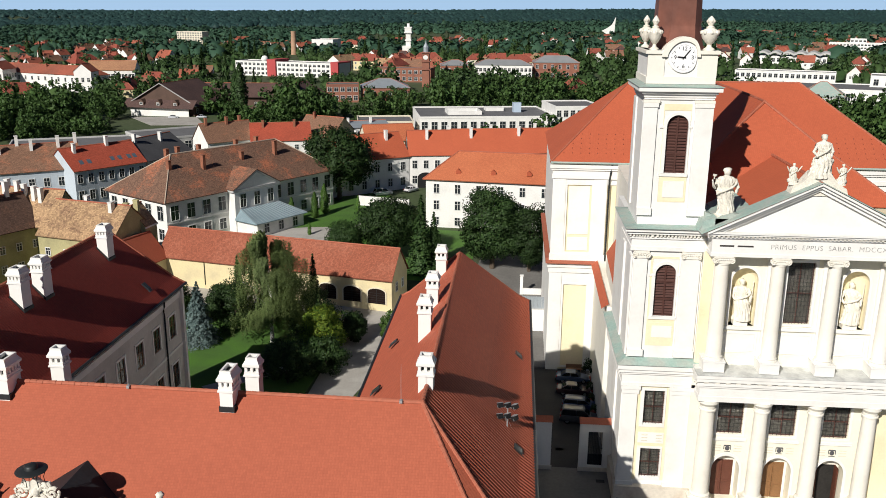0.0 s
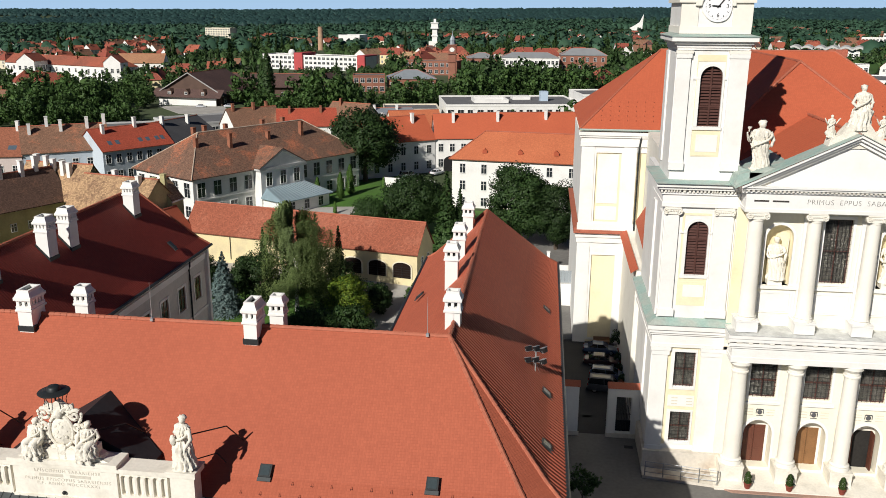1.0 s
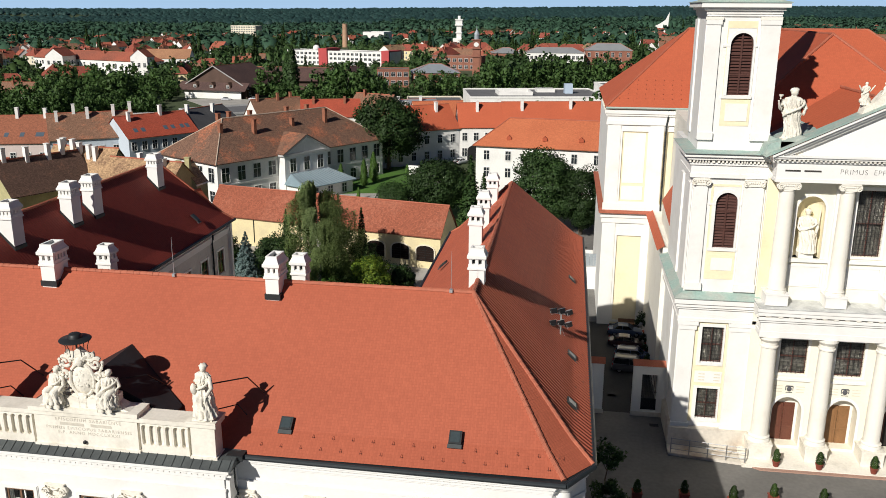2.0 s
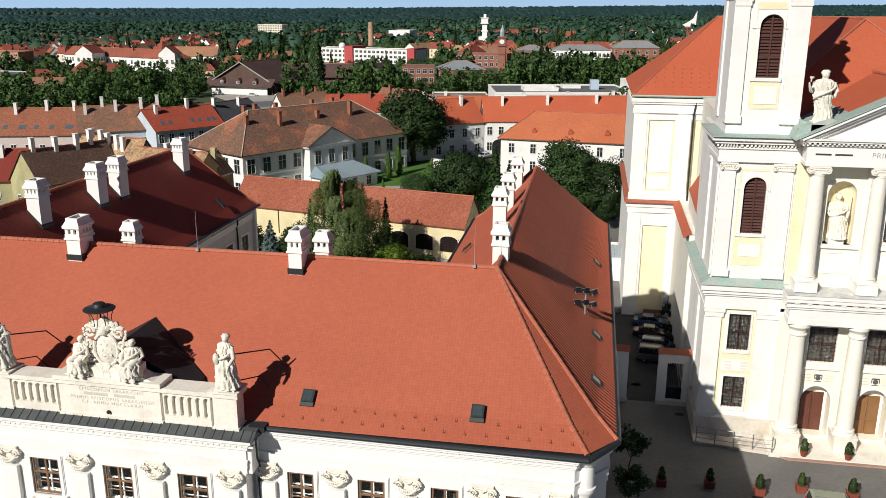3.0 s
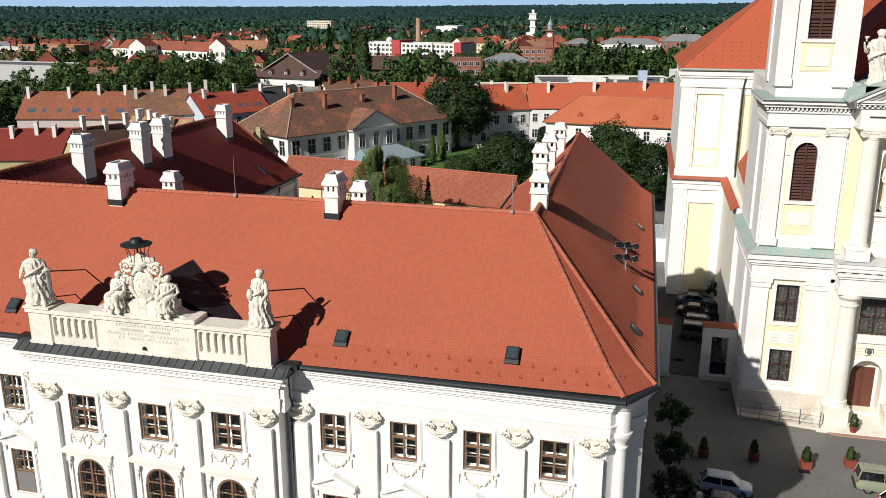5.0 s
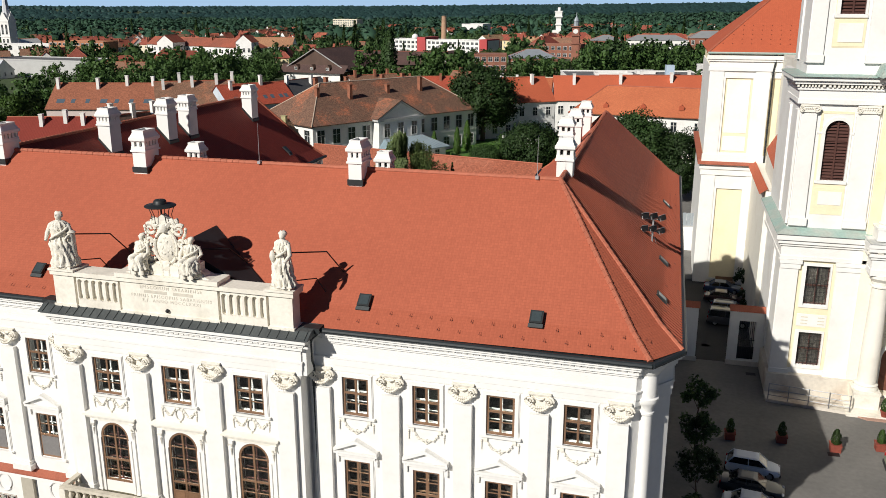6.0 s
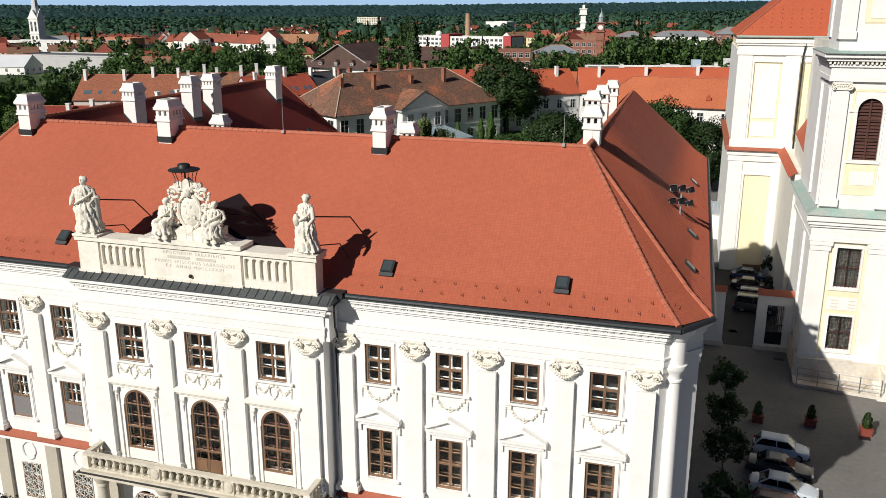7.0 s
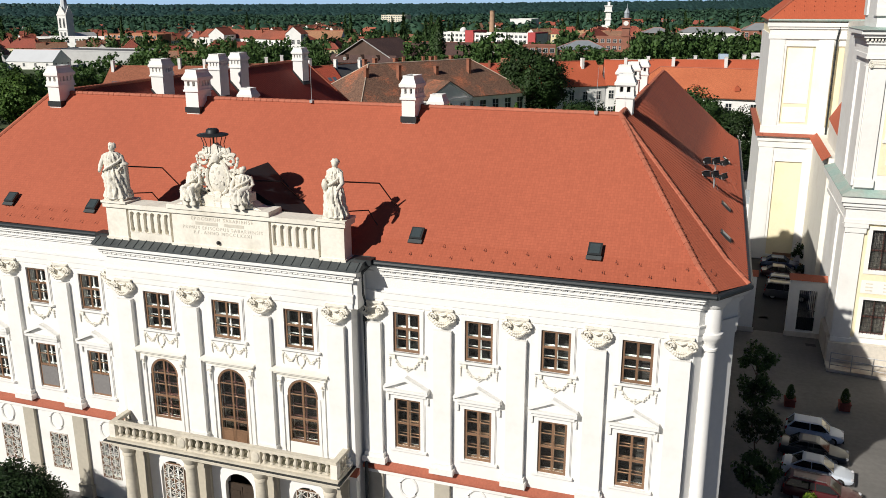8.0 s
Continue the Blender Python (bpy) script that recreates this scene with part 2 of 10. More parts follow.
# ---- builders ----
class Build:
    """A mesh in the making, in world metres."""

    def __init__(self):
        self.v, self.f, self.uv = [], [], []

    def face(self, pts, uv=None):
        i = len(self.v)
        self.v.extend(tuple(p) for p in pts)
        self.f.append(tuple(range(i, i + len(pts))))
        self.uv.append(uv or [(0.0, 0.0)] * len(pts))
        return self

    def box(self, x0, x1, y0, y1, z0, z1):
        a, b, c, d = (x0, y0), (x1, y0), (x1, y1), (x0, y1)
        lo, hi = [(*p, z0) for p in (a, b, c, d)], [(*p, z1) for p in (a, b, c, d)]
        self.face(lo[::-1]), self.face(hi)
        for i in range(4):
            j = (i + 1) % 4
            self.face((lo[i], lo[j], hi[j], hi[i]))
        return self

    def prism(self, poly, z0, z1):
        """An upright prism over a plan polygon (counter-clockwise)."""
        self.face([(x, y, z0) for x, y in poly[::-1]]), self.face([(x, y, z1) for x, y in poly])
        for i in range(len(poly)):
            (ax, ay), (bx, by) = poly[i], poly[(i + 1) % len(poly)]
            self.face(((ax, ay, z0), (bx, by, z0), (bx, by, z1), (ax, ay, z1)))
        return self

    def prism_y(self, poly, y0, y1):
        """A prism over an x, z polygon, counter-clockwise seen from the front (-y)."""
        self.face([(x, y0, z) for x, z in poly]), self.face([(x, y1, z) for x, z in poly[::-1]])
        for i in range(len(poly)):
            (ax, az), (bx, bz) = poly[i], poly[(i + 1) % len(poly)]
            self.face(((ax, y0, az), (ax, y1, az), (bx, y1, bz), (bx, y0, bz)))
        return self

    def prism_x(self, poly, x0, x1):
        """A prism over a y, z polygon, counter-clockwise seen from +x."""
        self.face([(x1, y, z) for y, z in poly]), self.face([(x0, y, z) for y, z in poly[::-1]])
        for i in range(len(poly)):
            (ay, az), (by, bz) = poly[i], poly[(i + 1) % len(poly)]
            self.face(((x0, ay, az), (x0, by, bz), (x1, by, bz), (x1, ay, az)))
        return self

    def lathe(self, cx, cy, profile, n=16, a0=0.0, a1=2 * math.pi):
        """A turned body; profile: rows of radius and height, upwards."""
        rings = []
        full = abs(a1 - a0 - 2 * math.pi) < 1e-6
        m = n if full else n + 1
        for r, z in profile:
            rings.append([(cx + r * math.cos(a0 + (a1 - a0) * k / n), cy + r * math.sin(a0 + (a1 - a0) * k / n), z) for k in range(m)])
        for lo, hi in zip(rings, rings[1:]):
            for k in range(n):
                j = (k + 1) % m
                self.face((lo[k], lo[j], hi[j], hi[k]))
        if full:
            self.face(rings[0][::-1]), self.face(rings[-1])
        return self

    def tube(self, pts, r, n=6):
        """A pipe along points; r: one radius or one for each point."""
        pts = [Vector(p) for p in pts]
        rs = r if isinstance(r, (list, tuple)) else [r] * len(pts)
        rings = []
        for i, p in enumerate(pts):
            d = (pts[min(i + 1, len(pts) - 1)] - pts[max(i - 1, 0)]).normalized()
            a = d.cross(Vector((0, 0, 1)) if abs(d.z) < 0.9 else Vector((1, 0, 0))).normalized()
            b = d.cross(a)
            rings.append([p + rs[i] * (math.cos(t) * a + math.sin(t) * b) for t in (2 * math.pi * k / n for k in range(n))])
        for lo, hi in zip(rings, rings[1:]):
            for k in range(n):
                j = (k + 1) % n
                self.face((lo[k], hi[k], hi[j], lo[j]))
        self.face(rings[0]), self.face(rings[-1][::-1])
        return self

    def ball(self, c, r, n=8, sq=(1, 1, 1), rough=0.0):
        rings = []
        for i in range(n + 1):
            a = -math.pi / 2 + math.pi * i / n
            row = []
            for k in range(n * 2):
                t = math.pi * k / n
                d = Vector((math.cos(a) * math.cos(t), math.cos(a) * math.sin(t), math.sin(a)))
                q = r * (1 + rough * noise.noise(d * 2.3 + Vector(c) * 3.1)) if rough else r
                row.append((c[0] + d.x * q * sq[0], c[1] + d.y * q * sq[1], c[2] + d.z * q * sq[2]))
            rings.append(row)
        for lo, hi in zip(rings, rings[1:]):
            for k in range(n * 2):
                j = (k + 1) % (n * 2)
                self.face((lo[k], lo[j], hi[j], hi[k]))
        return self

    def slope(self, pts, eave=None):
        """A roof face with its own map: u along its first edge, v up the slope."""
        p = [Vector(q) for q in pts]
        u = ((eave[1] - eave[0]) if eave else (p[1] - p[0])).normalized()
        nrm = (p[1] - p[0]).cross(p[2] - p[0]).normalized()
        w = nrm.cross(u)
        return self.face(p, [((q).dot(u), (q).dot(w)) for q in p])

    def mesh(self, name, smooth=False, crease=0.7):
        me = bpy.data.meshes.new(name)
        me.from_pydata(self.v, [], self.f)
        lay = me.uv_layers.new(name="map")
        flat = [c for face in self.uv for p in face for c in p]
        lay.data.foreach_set("uv", flat)
        bm = bmesh.new()
        bm.from_mesh(me)
        bmesh.ops.remove_doubles(bm, verts=bm.verts, dist=0.0005)
        if smooth:
            for f in bm.faces:
                f.smooth = True
            for e in bm.edges:
                e.smooth = len(e.link_faces) == 2 and e.calc_face_angle(0) < crease
        bm.to_mesh(me)
        bm.free()
        return me


def thing(name, label, category, group="", kind="", at=(0, 0, 0)):
    ob = new(name)
    ob.location = at
    ob.empty_display_size = 0.3
    return tagged(ob, label, category, group, kind)


def part(name, b, material, parent, label="", smooth=False):
    """One mesh object under a thing or a part; b is a Build, or a ready mesh."""
    me = b.mesh(name, smooth, 1.25 if "statue" in name else 0.7) if isinstance(b, Build) else b
    if not me.materials:
        me.materials.append(material)
    ob = new(name, me)
    if parent:
        ob.parent = parent
    return tagged(ob, label)


def pieces(name, b, material, parent, label=""):
    """Every separate body of a Build as a part of its own."""
    me = b.mesh(name)
    bm = bmesh.new()
    bm.from_mesh(me)
    bm.verts.ensure_lookup_table()
    seen, made = set(), []
    for v in bm.verts:
        if v.index in seen:
            continue
        todo, island = [v], []
        seen.add(v.index)
        while todo:
            u = todo.pop()
            island.append(u.index)
            for e in u.link_edges:
                w = e.other_vert(u)
                if w.index not in seen:
                    seen.add(w.index)
                    todo.append(w)
        keep = {i: k for k, i in enumerate(island)}
        faces = {f for i in island for f in bm.verts[i].link_faces}
        sub = bpy.data.meshes.new(name)
        sub.from_pydata([bm.verts[i].co[:] for i in island], [], [[keep[w.index] for w in f.verts] for f in sorted(faces, key=lambda f: f.index)])
        made.append(part(name, sub, material, parent, label))
    bm.free()
    bpy.data.meshes.remove(me)
    return made


def solo(name, b, material, label, category, group="", kind="", smooth=False):
    """A thing, or a piece of the setting, of one mesh."""
    return tagged(part(name, b, material, None, "", smooth), label, category, group, kind)


def settle(things, place, turn=0.0):
    """Moves what was drawn on a square plan to where it stands: place maps x, y, z arrays; turn, in radians, is for fittings."""
    kids = {}
    for o in bpy.data.objects:
        kids.setdefault(o.parent, []).append(o)
    done = set()

    def go(o):
        if o.location.length > 1e-6 or Vector(o.rotation_euler).length > 1e-6:
            x, y, z = place(*(np.array([c]) for c in o.location))
            o.location = (float(x[0]), float(y[0]), float(z[0]))
            o.rotation_euler.z += turn
            return
        if o.type == "MESH" and o.data.name not in done:
            done.add(o.data.name)
            co = np.empty(len(o.data.vertices) * 3)
            o.data.vertices.foreach_get("co", co)
            o.data.vertices.foreach_set("co", np.stack(place(*co.reshape(-1, 3).T), 1).ravel())
            o.data.update()
        for c in kids.get(o, ()):
            go(c)
    for o in things:
        go(o)


def wall_y(b, x0, x1, z0, z1, y0, y1, holes):
    """A wall in the plane of x and z, front face at y0, back at y1, with openings (x0, x1, z0, z1) right through it."""
    xs = sorted({x0, x1, *(h[0] for h in holes), *(h[1] for h in holes)})
    zs = sorted({z0, z1, *(h[2] for h in holes), *(h[3] for h in holes)})
    xs, zs = [x for x in xs if x0 <= x <= x1], [z for z in zs if z0 <= z <= z1]
    for xa, xb in zip(xs, xs[1:]):
        for za, zb in zip(zs, zs[1:]):
            mx, mz = (xa + xb) / 2, (za + zb) / 2
            if any(h[0] < mx < h[1] and h[2] < mz < h[3] for h in holes):
                continue
            b.face(((xa, y0, za), (xb, y0, za), (xb, y0, zb), (xa, y0, zb)))
            b.face(((xb, y1, za), (xa, y1, za), (xa, y1, zb), (xb, y1, zb)))
    for a, c, p, q in holes:
        b.face(((a, y0, p), (a, y1, p), (c, y1, p), (c, y0, p))), b.face(((a, y0, q), (c, y0, q), (c, y1, q), (a, y1, q)))
        b.face(((a, y0, p), (a, y0, q), (a, y1, q), (a, y1, p))), b.face(((c, y0, p), (c, y1, p), (c, y1, q), (c, y0, q)))
    b.face(((x0, y0, z1), (x1, y0, z1), (x1, y1, z1), (x0, y1, z1)))
    b.face(((x0, y1, z0), (x0, y0, z0), (x0, y0, z1), (x0, y1, z1))), b.face(((x1, y0, z0), (x1, y1, z0), (x1, y1, z1), (x1, y0, z1)))
    return b


def wall_x(b, y0, y1, z0, z1, x0, x1, holes):
    """The same along y: outer face at x0, inner at x1."""
    k = Build()
    wall_y(k, y0, y1, z0, z1, x0, x1, holes)
    for f in k.f:
        pts = [(k.v[i][1], k.v[i][0], k.v[i][2]) for i in f]
        b.face(pts[::-1])
    return b

# ---- ground ----
def rise(x, y):
    """The town lies on land that falls gently towards the west."""
    k = min(1.0, max(0.0, (y - 112) / 73))
    return 0.0105 * max(-1400, min(500, x)) * k * k * (3 - 2 * k)


def ground_height(x, y):
    d = math.hypot(x, y)
    k = min(1.0, max(0.0, (y - 112) / 73))
    h = 3.5 * k * k * (3 - 2 * k) + rise(x, y)
    if d > 1100:
        k = min(1.0, (d - 1100) / 2900)
        h += k * k * (33 + 14 * noise.noise((x * 0.0006, y * 0.0006, 3.3)))
    return h


gb = Build()
radii = [0, 60, 100, 112, 120, 130, 140, 150, 160, 170, 185, 200, 240, 320, 480, 700, 1000, 1400, 1900, 2400, 2900, 3400, 3900, 4300, 4600, 4900]
SEG = 120
gring = [[(r * math.cos(2 * math.pi * k / SEG), r * math.sin(2 * math.pi * k / SEG), ground_height(r * math.cos(2 * math.pi * k / SEG), r * math.sin(2 * math.pi * k / SEG))) for k in range(SEG)] for r in radii]
for lo, hi in zip(gring, gring[1:]):
    for k in range(SEG):
        j = (k + 1) % SEG
        gb.face((lo[k], hi[k], hi[j], lo[j]) if lo is not gring[0] else (lo[0], hi[k], hi[j]))
EARTH = mat("meadow_and_garden_ground", (0.050, 0.078, 0.026), 0.95, 0.25, 0.012, 0.6, 0.0, second=(0.075, 0.085, 0.045), patch=0.55, hard=0.1)
solo("ground", gb, EARTH, "green gardens and meadows of the town reaching to the horizon", "ground", kind="structure", smooth=True)

# the blue sky low over the far hills
sk = Build()
for i in range(24):
    a, b2 = radians(32 + 5.2 * i), radians(32 + 5.2 * (i + 1))
    for z0, z1 in ((0, 60), (60, 130), (130, 240)):
        sk.face([(4860 * math.cos(q), 4860 * math.sin(q), z) for q, z in ((b2, z0), (a, z0), (a, z1), (b2, z1))])
SKYM = bpy.data.materials.new("low_sky")
SKYM.use_nodes = True
SKYM.node_tree.nodes.remove(SKYM.node_tree.nodes["Principled BSDF"])
em = SKYM.node_tree.nodes.new("ShaderNodeEmission")
em.inputs["Color"].default_value, em.inputs["Strength"].default_value = (0.40, 0.59, 0.82, 1), 1.0
SKYM.node_tree.links.new(em.outputs["Emission"], SKYM.node_tree.nodes["Material Output"].inputs["Surface"])
solo("backdrop_sky", sk, SKYM, "plain pale blue sky beyond the wooded horizon", "sky", kind="structure", smooth=True)


def sheet(name, poly, lift, material, label, category):
    """A thin sheet that follows the ground, over a plan polygon."""
    bm = bmesh.new()
    bm.faces.new([bm.verts.new((x, y, 0)) for x, y in poly])
    lo, hi = min(p[1] for p in poly), max(p[1] for p in poly)
    for y in np.arange(math.ceil(lo / 6) * 6, hi, 6.0):
        bmesh.ops.bisect_plane(bm, geom=bm.verts[:] + bm.edges[:] + bm.faces[:], plane_co=(0, y, 0), plane_no=(0, 1, 0))
    for v in bm.verts:
        v.co.z = ground_height(v.co.x, v.co.y) + lift
    ext = bmesh.ops.extrude_face_region(bm, geom=bm.faces[:])
    for v in ext["geom"]:
        if isinstance(v, bmesh.types.BMVert):
            v.co.z -= 0.3
    bmesh.ops.recalc_face_normals(bm, faces=bm.faces[:])
    me = bpy.data.meshes.new(name)
    bm.to_mesh(me)
    bm.free()
    me.materials.append(material)
    return tagged(new(name, me), label, category, "", "structure")


sheet("pavement_square", [(-120, -60), (90, -60), (90, 76.0), (40, 76), (11, 78), (11, 112), (1.2, 112), (1.2, 41), (-120, 39)], 0.03, PAVING, "grey stone paving of the square and lane", "pavement")
# darker sheet laid where the lane lies in shade
sheet("lane", [(1.25, 84.5), (10.2, 84.5), (10.2, 111.5), (1.25, 111.5)], 0.045, LANE_SHADE, "paved lane between palace and church, darkened for its shade", "lane")
sheet("lawn_courtyard", [(-49, 88), (-27.5, 88), (-26.5, 112), (-26, 122), (-33, 126), (-58, 126), (-58, 112), (-49, 108)], 0.1, LAWN, "mown green lawn in the palace garden", "lawn")
sheet("pavement_courtyard", [(-27.2, 56), (-20.5, 56), (-20.5, 100), (-16, 120), (-16, 136), (-60, 142), (-60, 130), (-36, 127), (-25.6, 122), (-26.3, 112)], 0.06, GRAVEL, "pale paved drive in the garden court", "pavement")
sheet("lawn_strip", [(-20.3, 84), (-17.2, 84), (-14.6, 121), (-15.8, 121)], 0.12, LAWN, "narrow grass strip beside the drive", "lawn")
sheet("lawn_park", [(-58, 150), (-9, 144), (-7, 173), (-20, 176), (-33, 212), (-44, 206), (-52, 176)], 0.1, LAWN, "green park lawn behind the palace garden", "lawn")
sheet("path_park", [(-56, 164), (-34, 166), (-31, 172), (-28, 190), (-30, 191), (-35, 176), (-44, 175), (-56, 172)], 0.16, GRAVEL, "pale gravel path through the park", "path")
sheet("path_garden", [(-41, 100.5), (-39.5, 99), (-26.5, 110.5), (-27.2, 112.5)], 0.14, GRAVEL, "paved garden path across the lawn", "path")
sheet("pavement_chalet", [(-172, 366), (-141, 366), (-128, 340), (-150, 338)], 0.1, GRAVEL, "pale parking yard before the chalet hall", "pavement")
sheet("lane_back", [(-10, 122), (1.3, 122), (1.3, 111.6), (10.4, 111.6), (10.4, 172), (-5, 173), (-8, 143), (-12, 143)], 0.13, PAVING, "grey paved lane behind the wing", "lane")

# ---- the palace ----
CX, MC = -25.55, -24.95
WALL, RIS, ZE, ZR = 39.0, 37.8, 18.3, 25.33
XE, XIN, XRG = 1.5, -12.4, -5.65
YRG, YIN, YEND, YREND = 47.1, 56.0, 87.2, 80.6


def mx(p):
    return (2 * MC - p[0], *p[1:])


EARLIER = set(bpy.data.objects)
palace = thing("bishops_palace", "white three-storey baroque palace with red tiled hip roof", "palace")


def facet(b, e0, e1, r1, r0, kink=0.16, low=0.125):
    """A roof face from eave e0-e1 to ridge r0-r1, a little flatter near the eave."""
    e0, e1, r0, r1 = (Vector(p) for p in (e0, e1, r0, r1))

    def mid(e, r):
        m = e.lerp(r, kink)
        m.z = e.z + low * (r.z - e.z)
        return m
    m0, m1 = mid(e0, r0), mid(e1, r1)
    line = (e0, e1)
    b.slope((e0, e1, m1, m0), line)
    b.slope((m0, m1, r1) if (r0 - r1).length < 0.01 else (m0, m1, r1, r0), line)
    return (e0, m0, r0), (e1, m1, r1)


def roof_half(b, ribbed, flip):
    f = mx if flip else (lambda p: p)

    def go(e0, e1, r1, r0, b=b):
        q = [f(p) for p in (e0, e1, r1, r0)]
        return facet(b, *((q[1], q[0], q[3], q[2]) if flip else q))
    ye, yr = (88.6, 84.6) if flip else (YEND, YREND)
    ap, end = (XRG, YRG, ZR), (XRG if flip else XRG + 0.22, yr, ZR)
    go((MC, 38.5, ZE), (0.0, 38.85, ZE + 0.05), ap, (MC, YRG, ZR))
    go((0.0, 38.85, ZE + 0.05), (XE, 40.8, ZE), ap, ap)
    go((XE, 40.8, ZE), (XE, ye, ZE), end, ap, ribbed)
    go((XE, ye, ZE), (XIN, ye, ZE), end, end, ribbed)
    go((XIN, ye, ZE), (XIN, YIN, ZE), ap, end, ribbed)
    go((XIN, YIN, ZE), (MC, YIN, ZE), (MC, YRG, ZR), ap)


rb, rw, rw2 = Build(), Build(), Build()
roof_half(rb, rw, False), roof_half(rb, rw2, True)
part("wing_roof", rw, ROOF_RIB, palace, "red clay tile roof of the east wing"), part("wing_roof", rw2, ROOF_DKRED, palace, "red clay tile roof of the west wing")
palace_roof = part("roof", rb, ROOF, palace, "red clay tile hip roof")
sof = Build()
for f in ((lambda p: p), mx):
    ye = 88.6 if f is mx else YEND
    ring = [(MC, 38.55), (0.0, 38.9), (XE - 0.04, 40.82), (XE - 0.04, ye - 0.04), (XIN + 0.04, ye - 0.04), (XIN + 0.04, YIN - 0.04), (MC, YIN - 0.04)]
    pts = [(*f(p), ZE - 0.12) for p in ring]
    sof.face(pts if f is mx else pts[::-1])
part("soffit", sof, WHITE, palace)
# raised ribs of the ribbed tiles on the east slope
for y in np.arange(41.2, 86.9, 0.4):
    u = min(1.0, (y - 40.8) / (YRG - 40.8), (YEND - y) / (YEND - YREND))
    if u < 0.05:
        continue
    pts = [(XE + (XRG - XE) * t, y, ZE + (ZR - ZE) * (0.125 * t / 0.16 if t < 0.16 else 0.125 + 0.875 * (t - 0.16) / 0.84) - 0.018) for t in sorted({0.0, min(u, 0.16), u})]
    part("tile_rib", Build().tube(pts, 0.09, 6), ROOF_RIB, palace)


def ridge_row(parent, a, b, r=0.16, step=0.42, material=None, name="ridge_tile"):
    """A row of half-round ridge tiles laid from a to b."""
    a, b = Vector(a), Vector(b)
    n = max(1, int((b - a).length / step))
    k = Build()
    for i in range(n):
        p, q = a.lerp(b, i / n), a.lerp(b, (i + 1.06) / n)
        k.tube((p - Vector((0, 0, 0.04)), q - Vector((0, 0, 0.04))), (r, r * 0.84), 8)
    ob = part(name, k, material or RIDGE, parent)
    return ob


def hip_pts(e, r, kink=0.16, low=0.125):
    e, r = Vector(e), Vector(r)
    m = e.lerp(r, kink)
    m.z = e.z + low * (r.z - e.z)
    return e, m, r


for f in ((lambda p: p), mx):
    ye, yr = (88.6, 84.6) if f is mx else (YEND, YREND)
    ap, end = f((XRG, YRG, ZR)), f((XRG, yr, ZR))
    ridge_row(palace_roof, (MC, YRG, ZR), ap), ridge_row(palace_roof, ap, end)
    for e, r in (((0.0, 38.85, ZE + 0.05), ap), ((XE, 40.8, ZE), ap), ((XE, ye, ZE), end), ((XIN, ye, ZE), end)):
        e, m, r = hip_pts(f(e) if e[0] in (0.0, XE, XIN) else e, r)
        ridge_row(palace_roof, e, m), ridge_row(palace_roof, m, r)
    # gutter along the eaves
    line = [f(p) for p in ((-17.2, 38.42, ZE - 0.06), (0.1, 38.42, ZE - 0.06), (XE + 0.07, 40.6, ZE - 0.06), (XE + 0.07, ye + 0.06, ZE - 0.03), (XIN - 0.07, ye + 0.06, ZE - 0.03), (XIN - 0.07, YIN + 0.07, ZE - 0.03))]
    for p, q in zip(line, line[1:]):
        part("gutter", Build().tube((p, q), 0.15, 10), GUTTER, palace, "black sheet-metal gutter")
    # sheet-metal strip between the tiles and the gutter
    strip = [f(p) for p in ((-17.2, 38.45), (0.08, 38.45), (XE + 0.02, 40.62), (XE - 0.3, 41.0), (-0.1, 39.1), (-17.2, 38.9))]
    part("eave_sheet", Build().prism(strip if f is not mx else strip[::-1], ZE - 0.09, ZE - 0.02), GUTTER, palace, "black sheet-metal eave strip")

# walls
BAYS = [-15.29, -11.3, -7.29, -3.29]
BAYS = BAYS + [2 * CX - x for x in BAYS]
RBAYS = [CX - 4.53, CX, CX + 4.5]
UZ, LZ = (13.23, 15.47), (7.5, 10.49)
holes_r, holes_l, holes_c = [], [], []
for x in BAYS:
    for z0, z1 in (UZ, LZ, (1.6, 4.2)):
        (holes_r if x > CX else holes_l).append((x - 0.75, x + 0.75, z0, z1))
for x in RBAYS:
    holes_c.append((x - 0.88, x + 0.88, 13.13, 15.38))
    holes_c.append((x - 0.93, x + 0.93, 6.5 if x == CX else 7.43, 11.28))
    holes_c.append((x - 0.95, x + 0.95, 0.3 if x == CX else 1.6, 4.6))
wb = Build()
wb2, wb3 = Build(), Build()
wall_y(wb, -17.95, -0.7, 0, ZE - 0.1, WALL, WALL + 0.6, holes_r)
wall_y(wb2, 2 * MC + 0.7, 2 * CX + 17.95, 0, ZE - 0.1, WALL, WALL + 0.6, holes_l)
wall_y(wb3, 2 * CX + 17.95, -17.95, 0, ZE - 0.1, RIS, RIS + 0.6, holes_c)
for s in ((lambda p: p), mx):
    xr = -17.96 if s is not mx else 2 * CX + 18.55
    wb.box(xr - 0.59, xr, RIS + 0.61, WALL + 0.3, 0, ZE - 0.1)
    c = [s(p) for p in ((-0.7, WALL + 0.002), (1.1, 41.0), (0.7, 41.4), (-1.1, WALL + 0.4))]
    wb.prism(c if s is not mx else c[::-1], 0, ZE - 0.1)
for k in (wb, wb2, wb3):
    pieces("wall", k, WHITE, palace, "white painted front wall")
side = Build()
sh = [(y - 0.7, y + 0.7, z0, z1) for y in [45 + 4.1 * i for i in range(10)] for z0, z1 in (UZ, LZ)]
wall_x(side, 41.0, 86.6, 0, ZE - 0.1, 1.1, 0.5, sh)
part("wall", side, WHITE, palace)
lside = Build()
LWB = [60.0, 64.2, 68.4, 72.6, 76.8, 81.0, 85.2]
